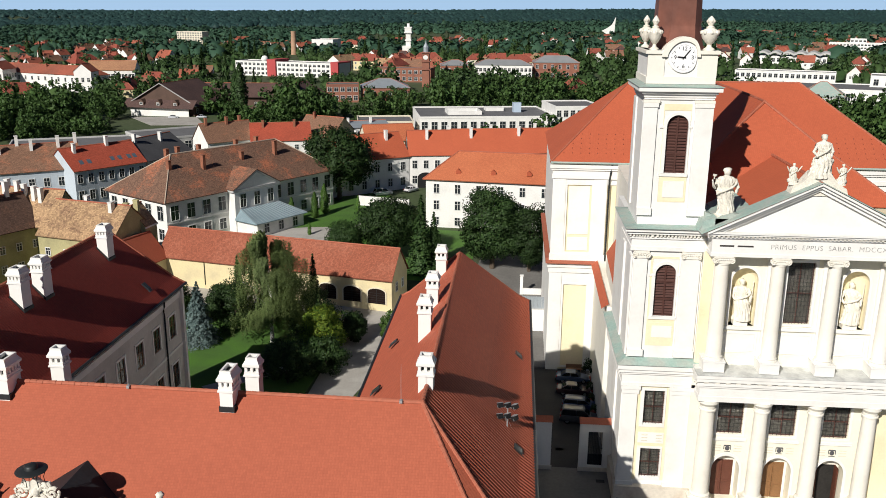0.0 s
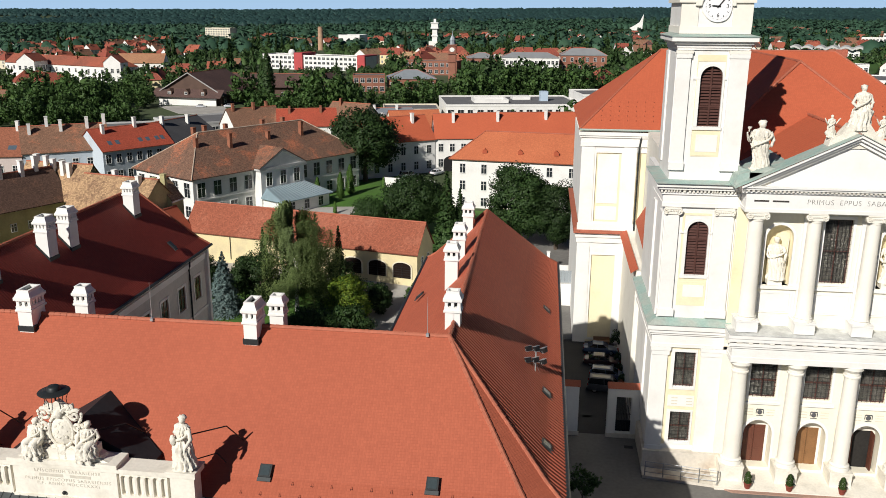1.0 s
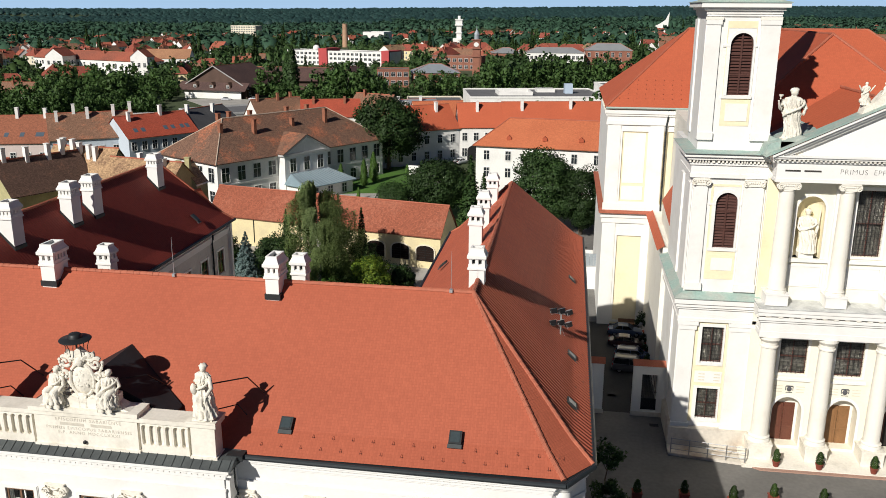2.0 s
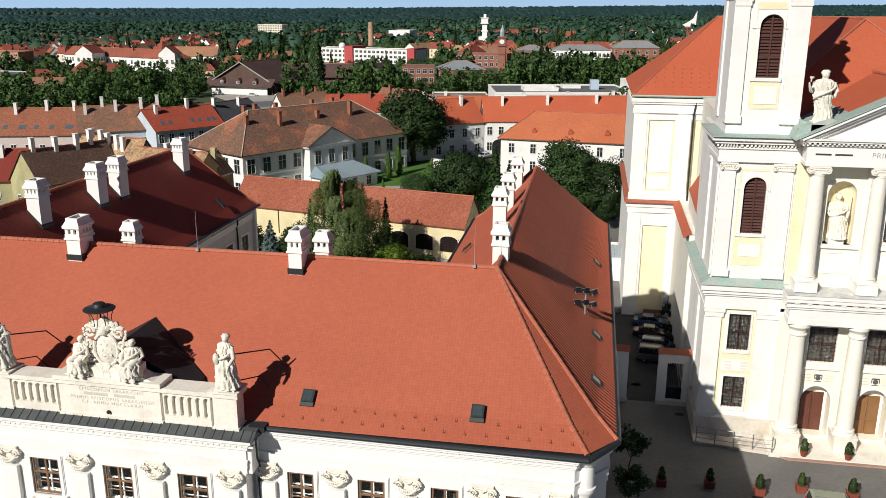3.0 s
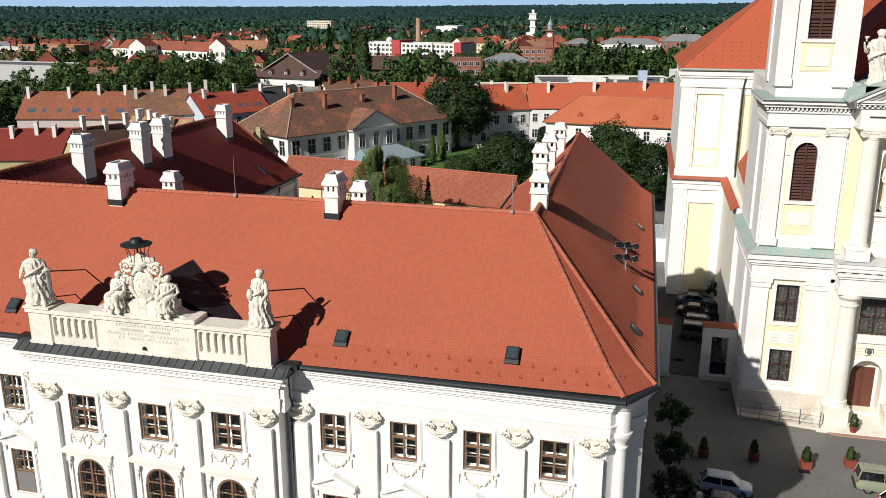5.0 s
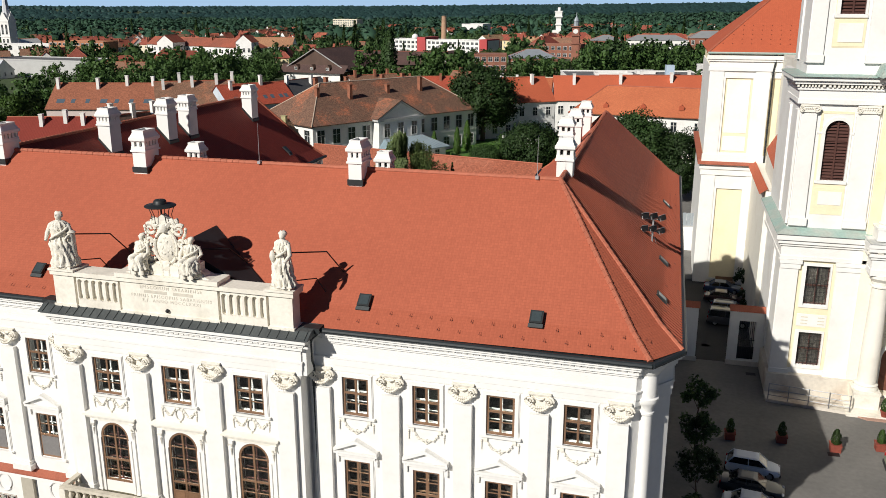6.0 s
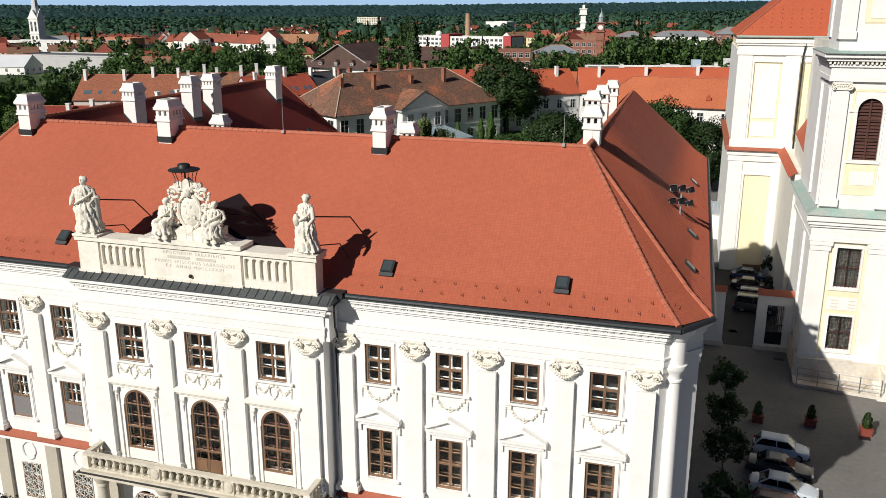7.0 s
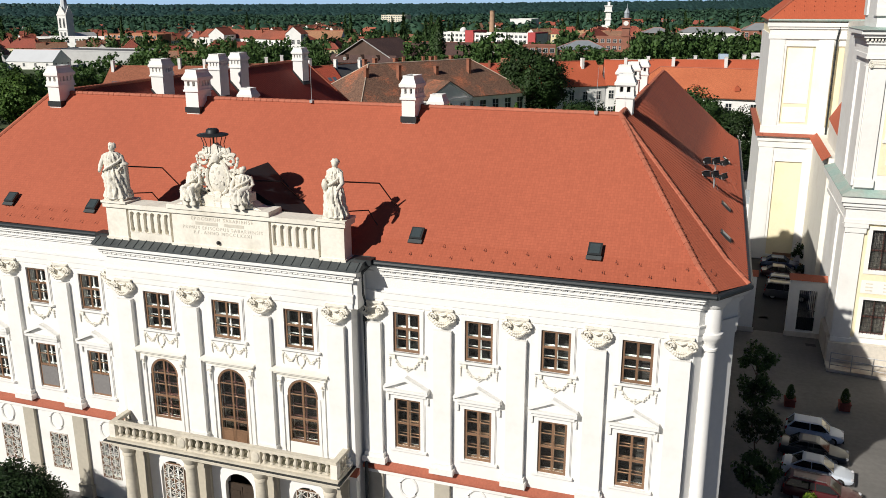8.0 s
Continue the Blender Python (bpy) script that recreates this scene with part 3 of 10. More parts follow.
lh = [(y - 0.8, y + 0.8, z0, z1) for y in LWB for z0, z1 in ((12.9, 15.5), (6.9, 9.8))]
wall_x(lside, 56, 88.0, 0, ZE - 0.1, mx((XIN + 0.5,))[0] + 0.0, mx((XIN + 1.1,))[0], lh)
part("wall", lside, mat("grey_white_render", (0.62, 0.60, 0.56), 0.9, 0.06, 0.3, 3.0, 0.2, second=(0.50, 0.48, 0.45), patch=0.55), palace, "grey-white courtyard wall with darker patches")
rest = Build()
rest.box(-12.3, 1.1, 86.2, 86.7, 0, ZE - 0.12)
rest.box(-12.3, -11.8, 56.2, 86.2, 0, ZE - 0.12)
rest.box(mx((1.1,))[0], mx((0.6,))[0], 41.0, 88.0, 0, ZE - 0.12)
rest.box(mx((0.6,))[0], mx((-12.3,))[0], 87.6, 88.1, 0, ZE - 0.12)
rest.box(mx((-12.3,))[0], -12.3, 55.5, 56.1, 0, ZE - 0.12)
pieces("wall", rest, WHITE, palace)
# dark sheets added close behind the windows for the rooms' shade
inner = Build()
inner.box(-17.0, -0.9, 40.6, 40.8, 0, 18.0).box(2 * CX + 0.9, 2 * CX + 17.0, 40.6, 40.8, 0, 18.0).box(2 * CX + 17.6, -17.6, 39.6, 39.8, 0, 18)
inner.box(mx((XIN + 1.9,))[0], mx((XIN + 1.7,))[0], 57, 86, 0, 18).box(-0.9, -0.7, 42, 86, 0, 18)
pieces("inner_wall", inner, DARKROOM, palace, "dark sheet for the shade of the rooms behind the windows")


def cornice(b, x0, x1, y, rows, ends=0.0):
    """Mouldings along x in front of the plane y; rows of reach, bottom, top."""
    for reach, z0, z1 in rows:
        b.box(x0 - ends * reach, x1 + ends * reach, y - reach, y + 0.05, z0, z1)


CORN = ((0.06, 15.78, 16.12), (0.10, 16.12, 16.5), (0.14, 16.5, 16.6), (0.05, 16.6, 17.38), (0.14, 17.38, 17.52), (0.24, 17.52, 17.69), (0.42, 17.80, 17.95), (0.52, 17.95, 18.15))
for x0, x1 in ((-17.9, -0.6), (2 * CX + 0.6, 2 * CX + 17.9)):
    cb = Build()
    cornice(cb, x0, x1, WALL, CORN)
    pieces("cornice_moulding", cb, WHITE, palace)
cb = Build()
cornice(cb, 2 * CX + 17.9, -17.9, RIS, ((0.06, 15.78, 16.12), (0.10, 16.12, 16.5), (0.14, 16.5, 16.6), (0.05, 16.6, 17.27), (0.2, 17.27, 17.46), (0.34, 17.57, 17.77), (0.52, 17.77, 17.99)), 1.0)
for s in (-17.98, 2 * CX + 17.88):
    cb.box(s - 0.3, s + 0.4, RIS + 0.05, WALL, 15.78, 17.98)
pieces("cornice_moulding", cb, WHITE, palace)
dt = Build()
for x in np.arange(-17.0, -0.7, 0.32):
    dt.box(x, x + 0.27, WALL - 0.30, WALL, 17.69, 17.80)
    dt.box(2 * CX - x - 0.27, 2 * CX - x, WALL - 0.30, WALL, 17.69, 17.80)
for x in np.arange(2 * CX + 17.5, -17.5, 0.32):
    dt.box(x, x + 0.27, RIS - 0.28, RIS, 17.46, 17.57)
pieces("dentil", dt, WHITE, palace)
for f in ((lambda p: p), mx):
    k = Build()
    for reach, z0, z1 in CORN:
        c = [f(p) for p in ((-0.598, WALL - reach), (-0.596 + reach * 0.4, WALL - reach), (1.1 + reach, 41.0 - reach * 0.4), (1.1 + reach, 41.29), (0.4, 41.29), (-0.598, WALL + 0.1))]
        k.prism(c if f is not mx else c[::-1], z0 + 0.004, z1 - 0.004)
    pieces("corner_cornice", k, WHITE, palace)
    side_c = Build()
    for reach, z0, z1 in CORN:
        c = [f(p) for p in ((1.0, 41.3), (1.1 + reach, 41.3), (1.1 + reach, 86.6), (1.0, 86.6))]
        side_c.prism(c if f is not mx else c[::-1], z0, z1)
    part("cornice", side_c, WHITE, palace)
    # round corner column
    cx, cy = f((-0.06, 39.66))
    col = Build().lathe(cx, cy, [(0.62, 0.0), (0.62, 1.2), (0.48, 1.3), (0.46, 6.3), (0.60, 6.4), (0.60, 6.75), (0.48, 6.95), (0.40, 7.1), (0.36, 15.2), (0.42, 15.25), (0.42, 15.35), (0.37, 15.4), (0.37, 15.6), (0.54, 15.85), (0.60, 16.0), (0.60, 16.15), (0.50, 16.2), (0.50, 17.4), (0.60, 17.5), (0.68, 17.75), (0.82, 17.8), (0.92, 18.1)], 24)
    part("corner_column", col, WHITE, palace, "white round corner column", smooth=True)

# red coping over the ground floor
for x0, x1, y in ((-17.9, -0.5, WALL), (2 * CX + 0.5, 2 * CX + 17.9, WALL), (2 * CX + 17.75, -17.75, RIS)):
    part("belt_course", Build().box(x0, x1, y - 0.3, y + 0.02, 5.85, 6.1), WHITE, palace)
    part("coping", Build().prism_x([(y - 0.42, 6.11), (y + 0.02, 6.11), (y + 0.02, 6.49), (y - 0.42, 6.2)], x0, x1), REDBAND, palace, "red tile coping on the string course")


def glazed(b_frame, b_glass, b_inner, w, z0, z1, cols, rows, arch=False):
    """Casement in its own frame: x from -w/2, y 0 is the outside, heights z0 to z1."""
    d = 0.08
    spring = z1 - w / 2 if arch else z1
    for k, y, tt in ((b_frame, 0.02, 0.13), (b_inner, 0.34, 0.075)):
        half, thin = tt * 0.45, max(0.012, tt * 0.13)
        rails = [z0 + (z1 - z0) * q for q in (0.32, 0.58)] if rows == 3 else [z0 + (spring - z0) * i / rows for i in range(1, rows)]
        zs = [z0 + tt]
        for i, z in enumerate(rails):
            e = half if i == 1 else thin
            zs += [z - e, z + e]
        zs.append(spring - (0.05 if arch else tt))
        holes = [(a, b, p, q) for p, q in zip(zs[::2], zs[1::2]) for a, b in ((-w / 2 + tt, -half), (half, w / 2 - tt))]
        wall_y(k, -w / 2, w / 2, z0, spring, y, y + d, holes)
        if arch:
            n, R = 12, w / 2
            for i in range(n):
                a, c = math.pi * i / n, math.pi * (i + 1) / n
                q = [((R - tt) * math.cos(a), spring + (R - tt) * math.sin(a)), (R * math.cos(a), spring + R * math.sin(a)), (R * math.cos(c), spring + R * math.sin(c)), ((R - tt) * math.cos(c), spring + (R - tt) * math.sin(c))]
                k.prism_y(q, y, y + d)
            k.prism_y([(-half, spring), (half, spring), (half, spring + R - tt * 0.8), (-half, spring + R - tt * 0.8)], y, y + d)
    if arch:
        R = w / 2 - 0.05
        b_glass.prism_y([(-R, z0 + 0.05), (R, z0 + 0.05)] + [(R * math.cos(a), spring + R * math.sin(a)) for a in np.linspace(0, math.pi, 13)], 0.05, 0.065)
    else:
        b_glass.box(-w / 2 + 0.05, w / 2 - 0.05, 0.05, 0.065, z0 + 0.05, z1 - 0.05)


def window_kind(w, h, cols, rows, arch=False):
    f, g, i = Build(), Build(), Build()
    glazed(f, g, i, w, 0, h, cols, rows, arch)
    return f.mesh("window"), g.mesh("pane"), i.mesh("inner_casement")


def place_window(kind, x, y, z, parent, rz=0.0, frame_mat=None, inside=True, label="", inner=None):
    f, g, i = kind
    ob = part("window", f, frame_mat or BROWNWOOD, parent, label)
    ob.matrix_basis = pose(x, y, z, 0, 0, rz)
    p = part("pane", g, GLASS, ob)
    p.visible_shadow = False
    if inside:
        part("inner_casement", i if inner is None else i.copy(), inner or INNERWHITE, ob, "brown inner casement" if inner else "white inner casement")
    return ob


K_UP = window_kind(1.5, UZ[1] - UZ[0], 2, 3)
K_LO = window_kind(1.5, LZ[1] - LZ[0], 2, 4)
K_RU = window_kind(1.76, 2.25, 2, 3)
K_AR = window_kind(1.86, 3.85, 2, 4, True)
K_AD = window_kind(1.86, 4.78, 2, 5, True)
K_GR = window_kind(1.5, 2.6, 2, 3)
K_CT = window_kind(1.6, 2.6, 2, 3)
K_CB = window_kind(1.6, 2.9, 2, 4)
for x in BAYS:
    place_window(K_UP, x, WALL, UZ[0], palace, label="brown painted casement window")
    place_window(K_LO, x, WALL, LZ[0], palace, label="tall brown painted casement window", inner=BROWNWOOD if x > -18 else None)
    place_window(K_GR, x, WALL, 1.6, palace)
for x in sorted(BAYS)[-2:]:
    for s in (-1, 1):
        o = part("shutter", Build().box(0, 0.62, -0.02, 0.02, 0.1, LZ[1] - LZ[0] - 0.1).box(0.08, 0.54, -0.03, 0.03, 0.25, 1.2).box(0.08, 0.54, -0.03, 0.03, 1.4, LZ[1] - LZ[0] - 0.25), mat("honey_brown_shutter", (0.30, 0.15, 0.07), 0.6, 0.15, 1.0, 8.0, 0.1), palace, "brown wooden inner shutter")
        o.matrix_basis = pose(x + s * 0.68, WALL + 0.46, LZ[0], 0, 0, 90 - s * 52)
for x in BAYS[4:6]:
    part("screen", Build().box(x - 0.62, x + 0.62, WALL + 0.0, WALL + 0.015, LZ[0] + 0.13, LZ[0] + 1.42), mat("grey_sun_screen", (0.20, 0.19, 0.185), 0.7, 0.1), palace, "grey screen over the lower sash")
for x in RBAYS:
    place_window(K_RU, x, RIS, 13.13, palace, label="brown painted casement window")
    place_window(K_AD if x == CX else K_AR, x, RIS, 6.5 if x == CX else 7.43, palace, label="brown round-arched window", inner=DARKWOOD)
for y in LWB:
    place_window(K_CT, mx((XIN + 0.5,))[0], y, 12.9, palace, 90, inside=False)
    place_window(K_CB, mx((XIN + 0.5,))[0], y, 6.9, palace, 90, inside=False)
for y in [45 + 4.1 * i for i in range(10)]:
    place_window(K_UP, 1.1, y, UZ[0], palace, 90), place_window(K_LO, 1.1, y, LZ[0], palace, 90)


# ---- the palace's ornament ----
def arch_fill(b, x, r, z1, y0, y1, n=10):
    zs = z1 - r
    for s in (-1, 1):
        arc = [(x + s * r * math.cos(a), zs + r * math.sin(a)) for a in np.linspace(0, math.pi / 2, n)]
        for (ax, az), (bx, bz) in zip(arc, arc[1:]):
            q = [(ax, az), (x + s * r, az), (x + s * r, bz), (bx, bz)]
            b.prism_y(q if s > 0 else q[::-1], y0, y1)


sf = Build()
for x in RBAYS:
    arch_fill(sf, x, 0.93, 11.28, RIS, RIS + 0.5)
    arch_fill(sf, x, 0.95, 4.6, RIS, RIS + 0.5)
pieces("arch_spandrel", sf, WHITE, palace)


def surround_mesh(w, h, t=0.2, d=0.09):
    """A flat architrave round three sides of an opening."""
    k = Build()
    return wall_y(k, -w / 2 - t, w / 2 + t, -0.02, h + t, -d, 0.01, [(-w / 2, w / 2, -0.02, h)]).mesh("window_surround")


def sill_mesh(w, t=0.2):
    return Build().prism_x([(-0.2, -0.13), (0.01, -0.17), (0.01, -0.02), (-0.2, -0.02)], -w / 2 - t - 0.16, w / 2 + t + 0.16).mesh("window_sill")


def festoon_mesh(w):
    """A hanging garland of beads with two tassels under a sill."""
    k = Build()
    for s in (-1, 1):
        k.box(s * w * 0.4 - 0.1, s * w * 0.4 + 0.1, -0.12, 0, -0.42, -0.18)
        for i in range(4):
            k.ball((s * w * 0.52, -0.05, -0.42 - 0.14 * i), 0.072 - 0.01 * i, 4)
    k.tube([(-w * 0.52, -0.04, -0.9), (-w * 0.52, -0.04, -0.36), (-w * 0.4, -0.05, -0.3), (-w * 0.2, -0.05, -0.8), (0, -0.05, -1.1), (w * 0.2, -0.05, -0.8), (w * 0.4, -0.05, -0.3), (w * 0.52, -0.04, -0.36), (w * 0.52, -0.04, -0.9)], 0.035, 5)
    for i in range(15):
        t = -1 + 2 * i / 14
        k.ball((t * w * 0.38, -0.07, -0.36 - 0.5 * (1 - t ** 4) + 0.02 * math.sin(i * 2.1)), 0.06 + 0.018 * (i % 2), 4)
    k.ball((0, -0.06, -0.96), 0.07, 4).ball((0, -0.05, -1.08), 0.045, 4)
    return k.mesh("festoon", True)


def medallion_mesh():
    """A slender garland in three bows, with a drop in the middle and at both ends."""
    k = Build()
    for s in (-1, 1):
        for i in range(9):
            t = i / 8
            k.ball((s * (0.24 + 0.78 * t), -0.045, -0.28 - 0.42 * math.sin(math.pi * t) - 0.04 * t), 0.062 + 0.02 * (i % 2), 4)
        for i in range(5):
            k.ball((s * (1.08 + 0.03 * math.sin(i)), -0.045, -0.3 - 0.15 * i), 0.07 - 0.008 * i, 4)
        k.tube([(s * (0.24 * math.cos(a)), -0.04, -0.62 + 0.36 * math.sin(a)) for a in np.linspace(math.pi / 2, -math.pi / 2, 9)], 0.045, 5)
    k.tube([(-1.08, -0.04, -0.9), (-1.08, -0.04, -0.3), (-0.95, -0.04, -0.36), (-0.6, -0.04, -0.7), (-0.24, -0.04, -0.28), (0, -0.04, -0.24), (0.24, -0.04, -0.28), (0.6, -0.04, -0.7), (0.95, -0.04, -0.36), (1.08, -0.04, -0.3), (1.08, -0.04, -0.9)], 0.03, 5).tube([(0, -0.04, -0.95), (0, -0.04, -1.14)], 0.03, 5)
    k.ball((0, -0.05, -0.24), 0.1, 5).ball((0, -0.05, -1.02), 0.075, 4).ball((0, -0.04, -1.14), 0.05, 4)
    return k.mesh("festoon", True)


def pediment_mesh(w):
    k = Build()
    h = w / 2 + 0.42
    k.box(-h, h, -0.38, 0.01, 0.0, 0.14).box(-h + 0.15, h - 0.15, -0.24, 0.01, -0.22, 0.0)
    k.prism_y([(-h + 0.2, 0.14), (h - 0.2, 0.14), (0, 0.66)], -0.14, 0.01)
    for s in (-1, 1):
        q = [(s * h, 0.14), (s * h, 0.30), (0, 0.92), (0, 0.70)]
        k.prism_y(q if s < 0 else q[::-1], -0.40 - 0.001 * s, 0.01)
        k.box(s * (w / 2 + 0.28) - 0.09, s * (w / 2 + 0.28) + 0.09, -0.16, 0.01, -0.62, -0.22)
    return k.mesh("window_pediment")


def capital_mesh(w=1.0):
    """A baroque Ionic capital: two scrolls, a leafy garland hanging between them and a thin abacus."""
    k = Build()
    k.box(-w * 0.66, w * 0.66, -0.34, 0.05, 0.84, 0.93).box(-w * 0.58, w * 0.58, -0.28, 0.05, 0.76, 0.84).box(-w * 0.46, w * 0.46, -0.2, 0.05, 0.1, 0.76)
    for s in (-1, 1):
        pts, rad = [], []
        for j in range(26):
            t = j / 25
            a, r = math.pi * 0.5 + t * 4.0 * math.pi, 0.27 * (1 - 0.85 * t)
            pts.append((s * (0.55 * w - r * math.cos(a)), -0.32 - 0.1 * t, 0.50 + r * math.sin(a)))
            rad.append(0.065 - 0.02 * t)
        k.tube(pts, rad, 6)
        k.prism_y([(s * 0.55 * w + 0.25 * math.cos(2 * math.pi * i / 12), 0.50 + 0.25 * math.sin(2 * math.pi * i / 12)) for i in range(12)], -0.28, 0.0)
    for d, r0, y in ((0.30, 0.085, -0.36), (0.14, 0.06, -0.33)):
        n = 19
        k.tube([((-1 + 2 * i / (n - 1)) * 0.56 * w, y - 0.06 * math.sin(math.pi * i / (n - 1)), 0.32 - d * (1 - (-1 + 2 * i / (n - 1)) ** 2)) for i in range(n)], [r0 * (1.25 if i % 2 else 0.8) for i in range(n)], 6)
    k.tube([(-0.26 * w, -0.3, 0.66), (0, -0.36, 0.60), (0.26 * w, -0.3, 0.66)], (0.05, 0.075, 0.05), 6)
    return k.mesh("capital", True)


M_SU, M_SL, M_SR = surround_mesh(1.5, UZ[1] - UZ[0]), surround_mesh(1.5, LZ[1] - LZ[0]), surround_mesh(1.76, 2.25)
M_RU, M_RL, M_RR = surround_mesh(1.9, UZ[1] - UZ[0] + 0.2, 0.05, 0.045), surround_mesh(1.9, LZ[1] - LZ[0] + 0.2, 0.05, 0.045), surround_mesh(2.16, 2.45, 0.05, 0.045)
M_SI, M_SI2 = sill_mesh(1.5), sill_mesh(1.76)
M_FE, M_PE, M_CA, M_ME = festoon_mesh(1.9), pediment_mesh(1.7), capital_mesh(0.9), medallion_mesh()


def fix(name, mesh, material, x, y, z, parent=None, label=""):
    ob = part(name, mesh, material, parent or palace, label)
    ob.location = (x, y, z)
    return ob


for x in BAYS:
    for me, rim_me, z in ((M_SU, M_RU, UZ[0]), (M_SL, M_RL, LZ[0])):
        so = fix("window_surround", me, WHITE, x, WALL, z)
        part("moulding", rim_me, WHITE, so), part("window_sill", M_SI, WHITE, so)
    fix("festoon", M_FE, CREAM, x, WALL, UZ[0], label="carved stone garland"), fix("window_pediment", M_PE, WHITE, x, WALL, LZ[1] + 0.5)
for x in RBAYS:
    so = fix("window_surround", M_SR, WHITE, x, RIS, 13.13)
    part("moulding", M_RR, WHITE, so), part("window_sill", M_SI2, WHITE, so)
    fix("festoon", M_ME, CREAM, x, RIS, 13.08, label="carved stone garland")
    part("window_hood", Build().prism_x([(RIS - 0.44, 11.76), (RIS, 11.76), (RIS, 11.96), (RIS - 0.44, 11.86)], x - 1.75, x + 1.75).box(x - 1.6, x + 1.6, RIS - 0.3, RIS, 11.62, 11.76).box(x - 1.5, x + 1.5, RIS - 0.12, RIS, 11.38, 11.62), CREAM, palace, "cream moulded hood")
    for s in (-1, 1):
        q = x + s * 1.3
        k = Build().box(q - 0.1, q + 0.1, RIS - 0.09, RIS, 6.5, 11.38).box(q - 0.13, q + 0.13, RIS - 0.12, RIS - 0.001, 6.48, 6.85).box(q - 0.14, q + 0.14, RIS - 0.2, RIS - 0.001, 11.18, 11.379)
        jb = part("jamb", k, WHITE, palace)
        part("scroll", Build().tube([(q + s * (0.02 + r * math.cos(t)), RIS - 0.16, 11.05 + r * math.sin(t)) for t, r in ((0.4 * j, 0.15 - 0.01 * j) for j in range(14))], 0.04, 5).tube([(q, RIS - 0.14, 10.9), (q, RIS - 0.1, 10.45)], (0.06, 0.03), 5), CREAM, jb)
        part("architrave", Build().box(x + s * 1.02 - 0.08, x + s * 1.02 + 0.08, RIS - 0.06, RIS, 6.5, 10.25), WHITE, palace)

PILX = [-17.2, -13.25, -9.27, -5.27, -1.3]
PILX = [(x, WALL) for x in PILX] + [(2 * CX - x, WALL) for x in PILX] + [(x, RIS) for x in (CX - 6.68, CX - 2.25, CX + 2.3, CX + 6.75)]
pil = Build().box(-0.5, 0.5, -0.28, 0.02, 7.1, 14.8).box(-0.58, 0.58, -0.36, 0.02, 6.85, 7.1).box(-0.68, 0.68, -0.46, 0.02, 6.5, 6.85).mesh("pilaster")
lowpil = Build().box(-0.44, 0.44, -0.24, 0.02, 0.9, 6.0).box(-0.54, 0.54, -0.32, 0.02, 0.0, 0.9).mesh("pilaster")
for x, y in PILX:
    fix("pilaster", pil, WHITE, x, y, 0), fix("capital", M_CA, STONE, x, y + 0.1, 15.05, label="carved scroll capital with a garland")
    fix("pilaster", lowpil, PILASTER, x, y, 0)
dp = Build()
for s in (-1, 1):
    a, b2 = sorted((CX + s * 0.03, CX + s * 0.85))
    dp.box(a, b2, RIS + 0.03, RIS + 0.08, 6.6, 7.5).box(a + 0.1, b2 - 0.1, RIS + 0.01, RIS + 0.03, 6.73, 7.37)
pieces("door_panel", dp, BROWNWOOD, palace, "brown panelled foot of the balcony door")
# iron grilles and round medallions of the ground floor
gm = Build()
for x in (-0.7, -0.35, 0.0, 0.35, 0.7):
    gm.box(x - 0.016, x + 0.016, -0.05, -0.03, 0, 2.6)
for z in (0.02, 0.66, 1.3, 1.94, 2.58):
    gm.box(-0.7, 0.7, -0.053, -0.027, z - 0.016, z + 0.016)
for i in range(4):
    for j in range(4):
        cx, cz, s = -0.525 + 0.35 * i, 0.34 + 0.64 * j, 1 if (i + j) % 2 else -1
        gm.tube([(cx + s * 0.12 * math.sin(a), -0.04, cz + 0.07 * a) for a in np.linspace(-3.6, 3.6, 15)], 0.026, 4)
gm = gm.mesh("grille")
md = Build()
md.tube([(0.5 * math.cos(a), -0.02, 0.62 * math.sin(a)) for a in np.linspace(0, 2 * math.pi, 21)], 0.07, 6)
md = md.mesh("medallion", True)
GRILLE = mat("white_painted_iron", (0.74, 0.72, 0.66), 0.5, 0.1)
for x in BAYS:
    fix("grille", gm, GRILLE, x, WALL, 1.6, label="white wrought-iron window grille"), fix("medallion", md, WHITE, x, WALL, 5.1)
for x in (RBAYS[0], RBAYS[2]):
    place_window(K_GR, x, RIS, 1.8, palace), fix("grille", gm, GRILLE, x, RIS, 1.8)
dk = Build()
for s in (-1, 1):
    a, b2 = sorted((CX + s * 0.02, CX + s * 0.93))
    dk.box(a, b2, RIS + 0.3, RIS + 0.38, 0.3, 3.6)
    for z0, z1 in ((0.5, 1.5), (1.7, 3.3)):
        dk.box(a + 0.12, b2 - 0.12, RIS + 0.26, RIS + 0.3, z0, z1)
dk.box(CX - 0.95, CX + 0.95, RIS + 0.3, RIS + 0.4, 3.6, 3.75)
part("door", dk, mat("black_brown_oak", (0.05, 0.035, 0.025), 0.5, 0.2, 1.0, 9.0, 0.3), palace, "dark carved oak entrance door")

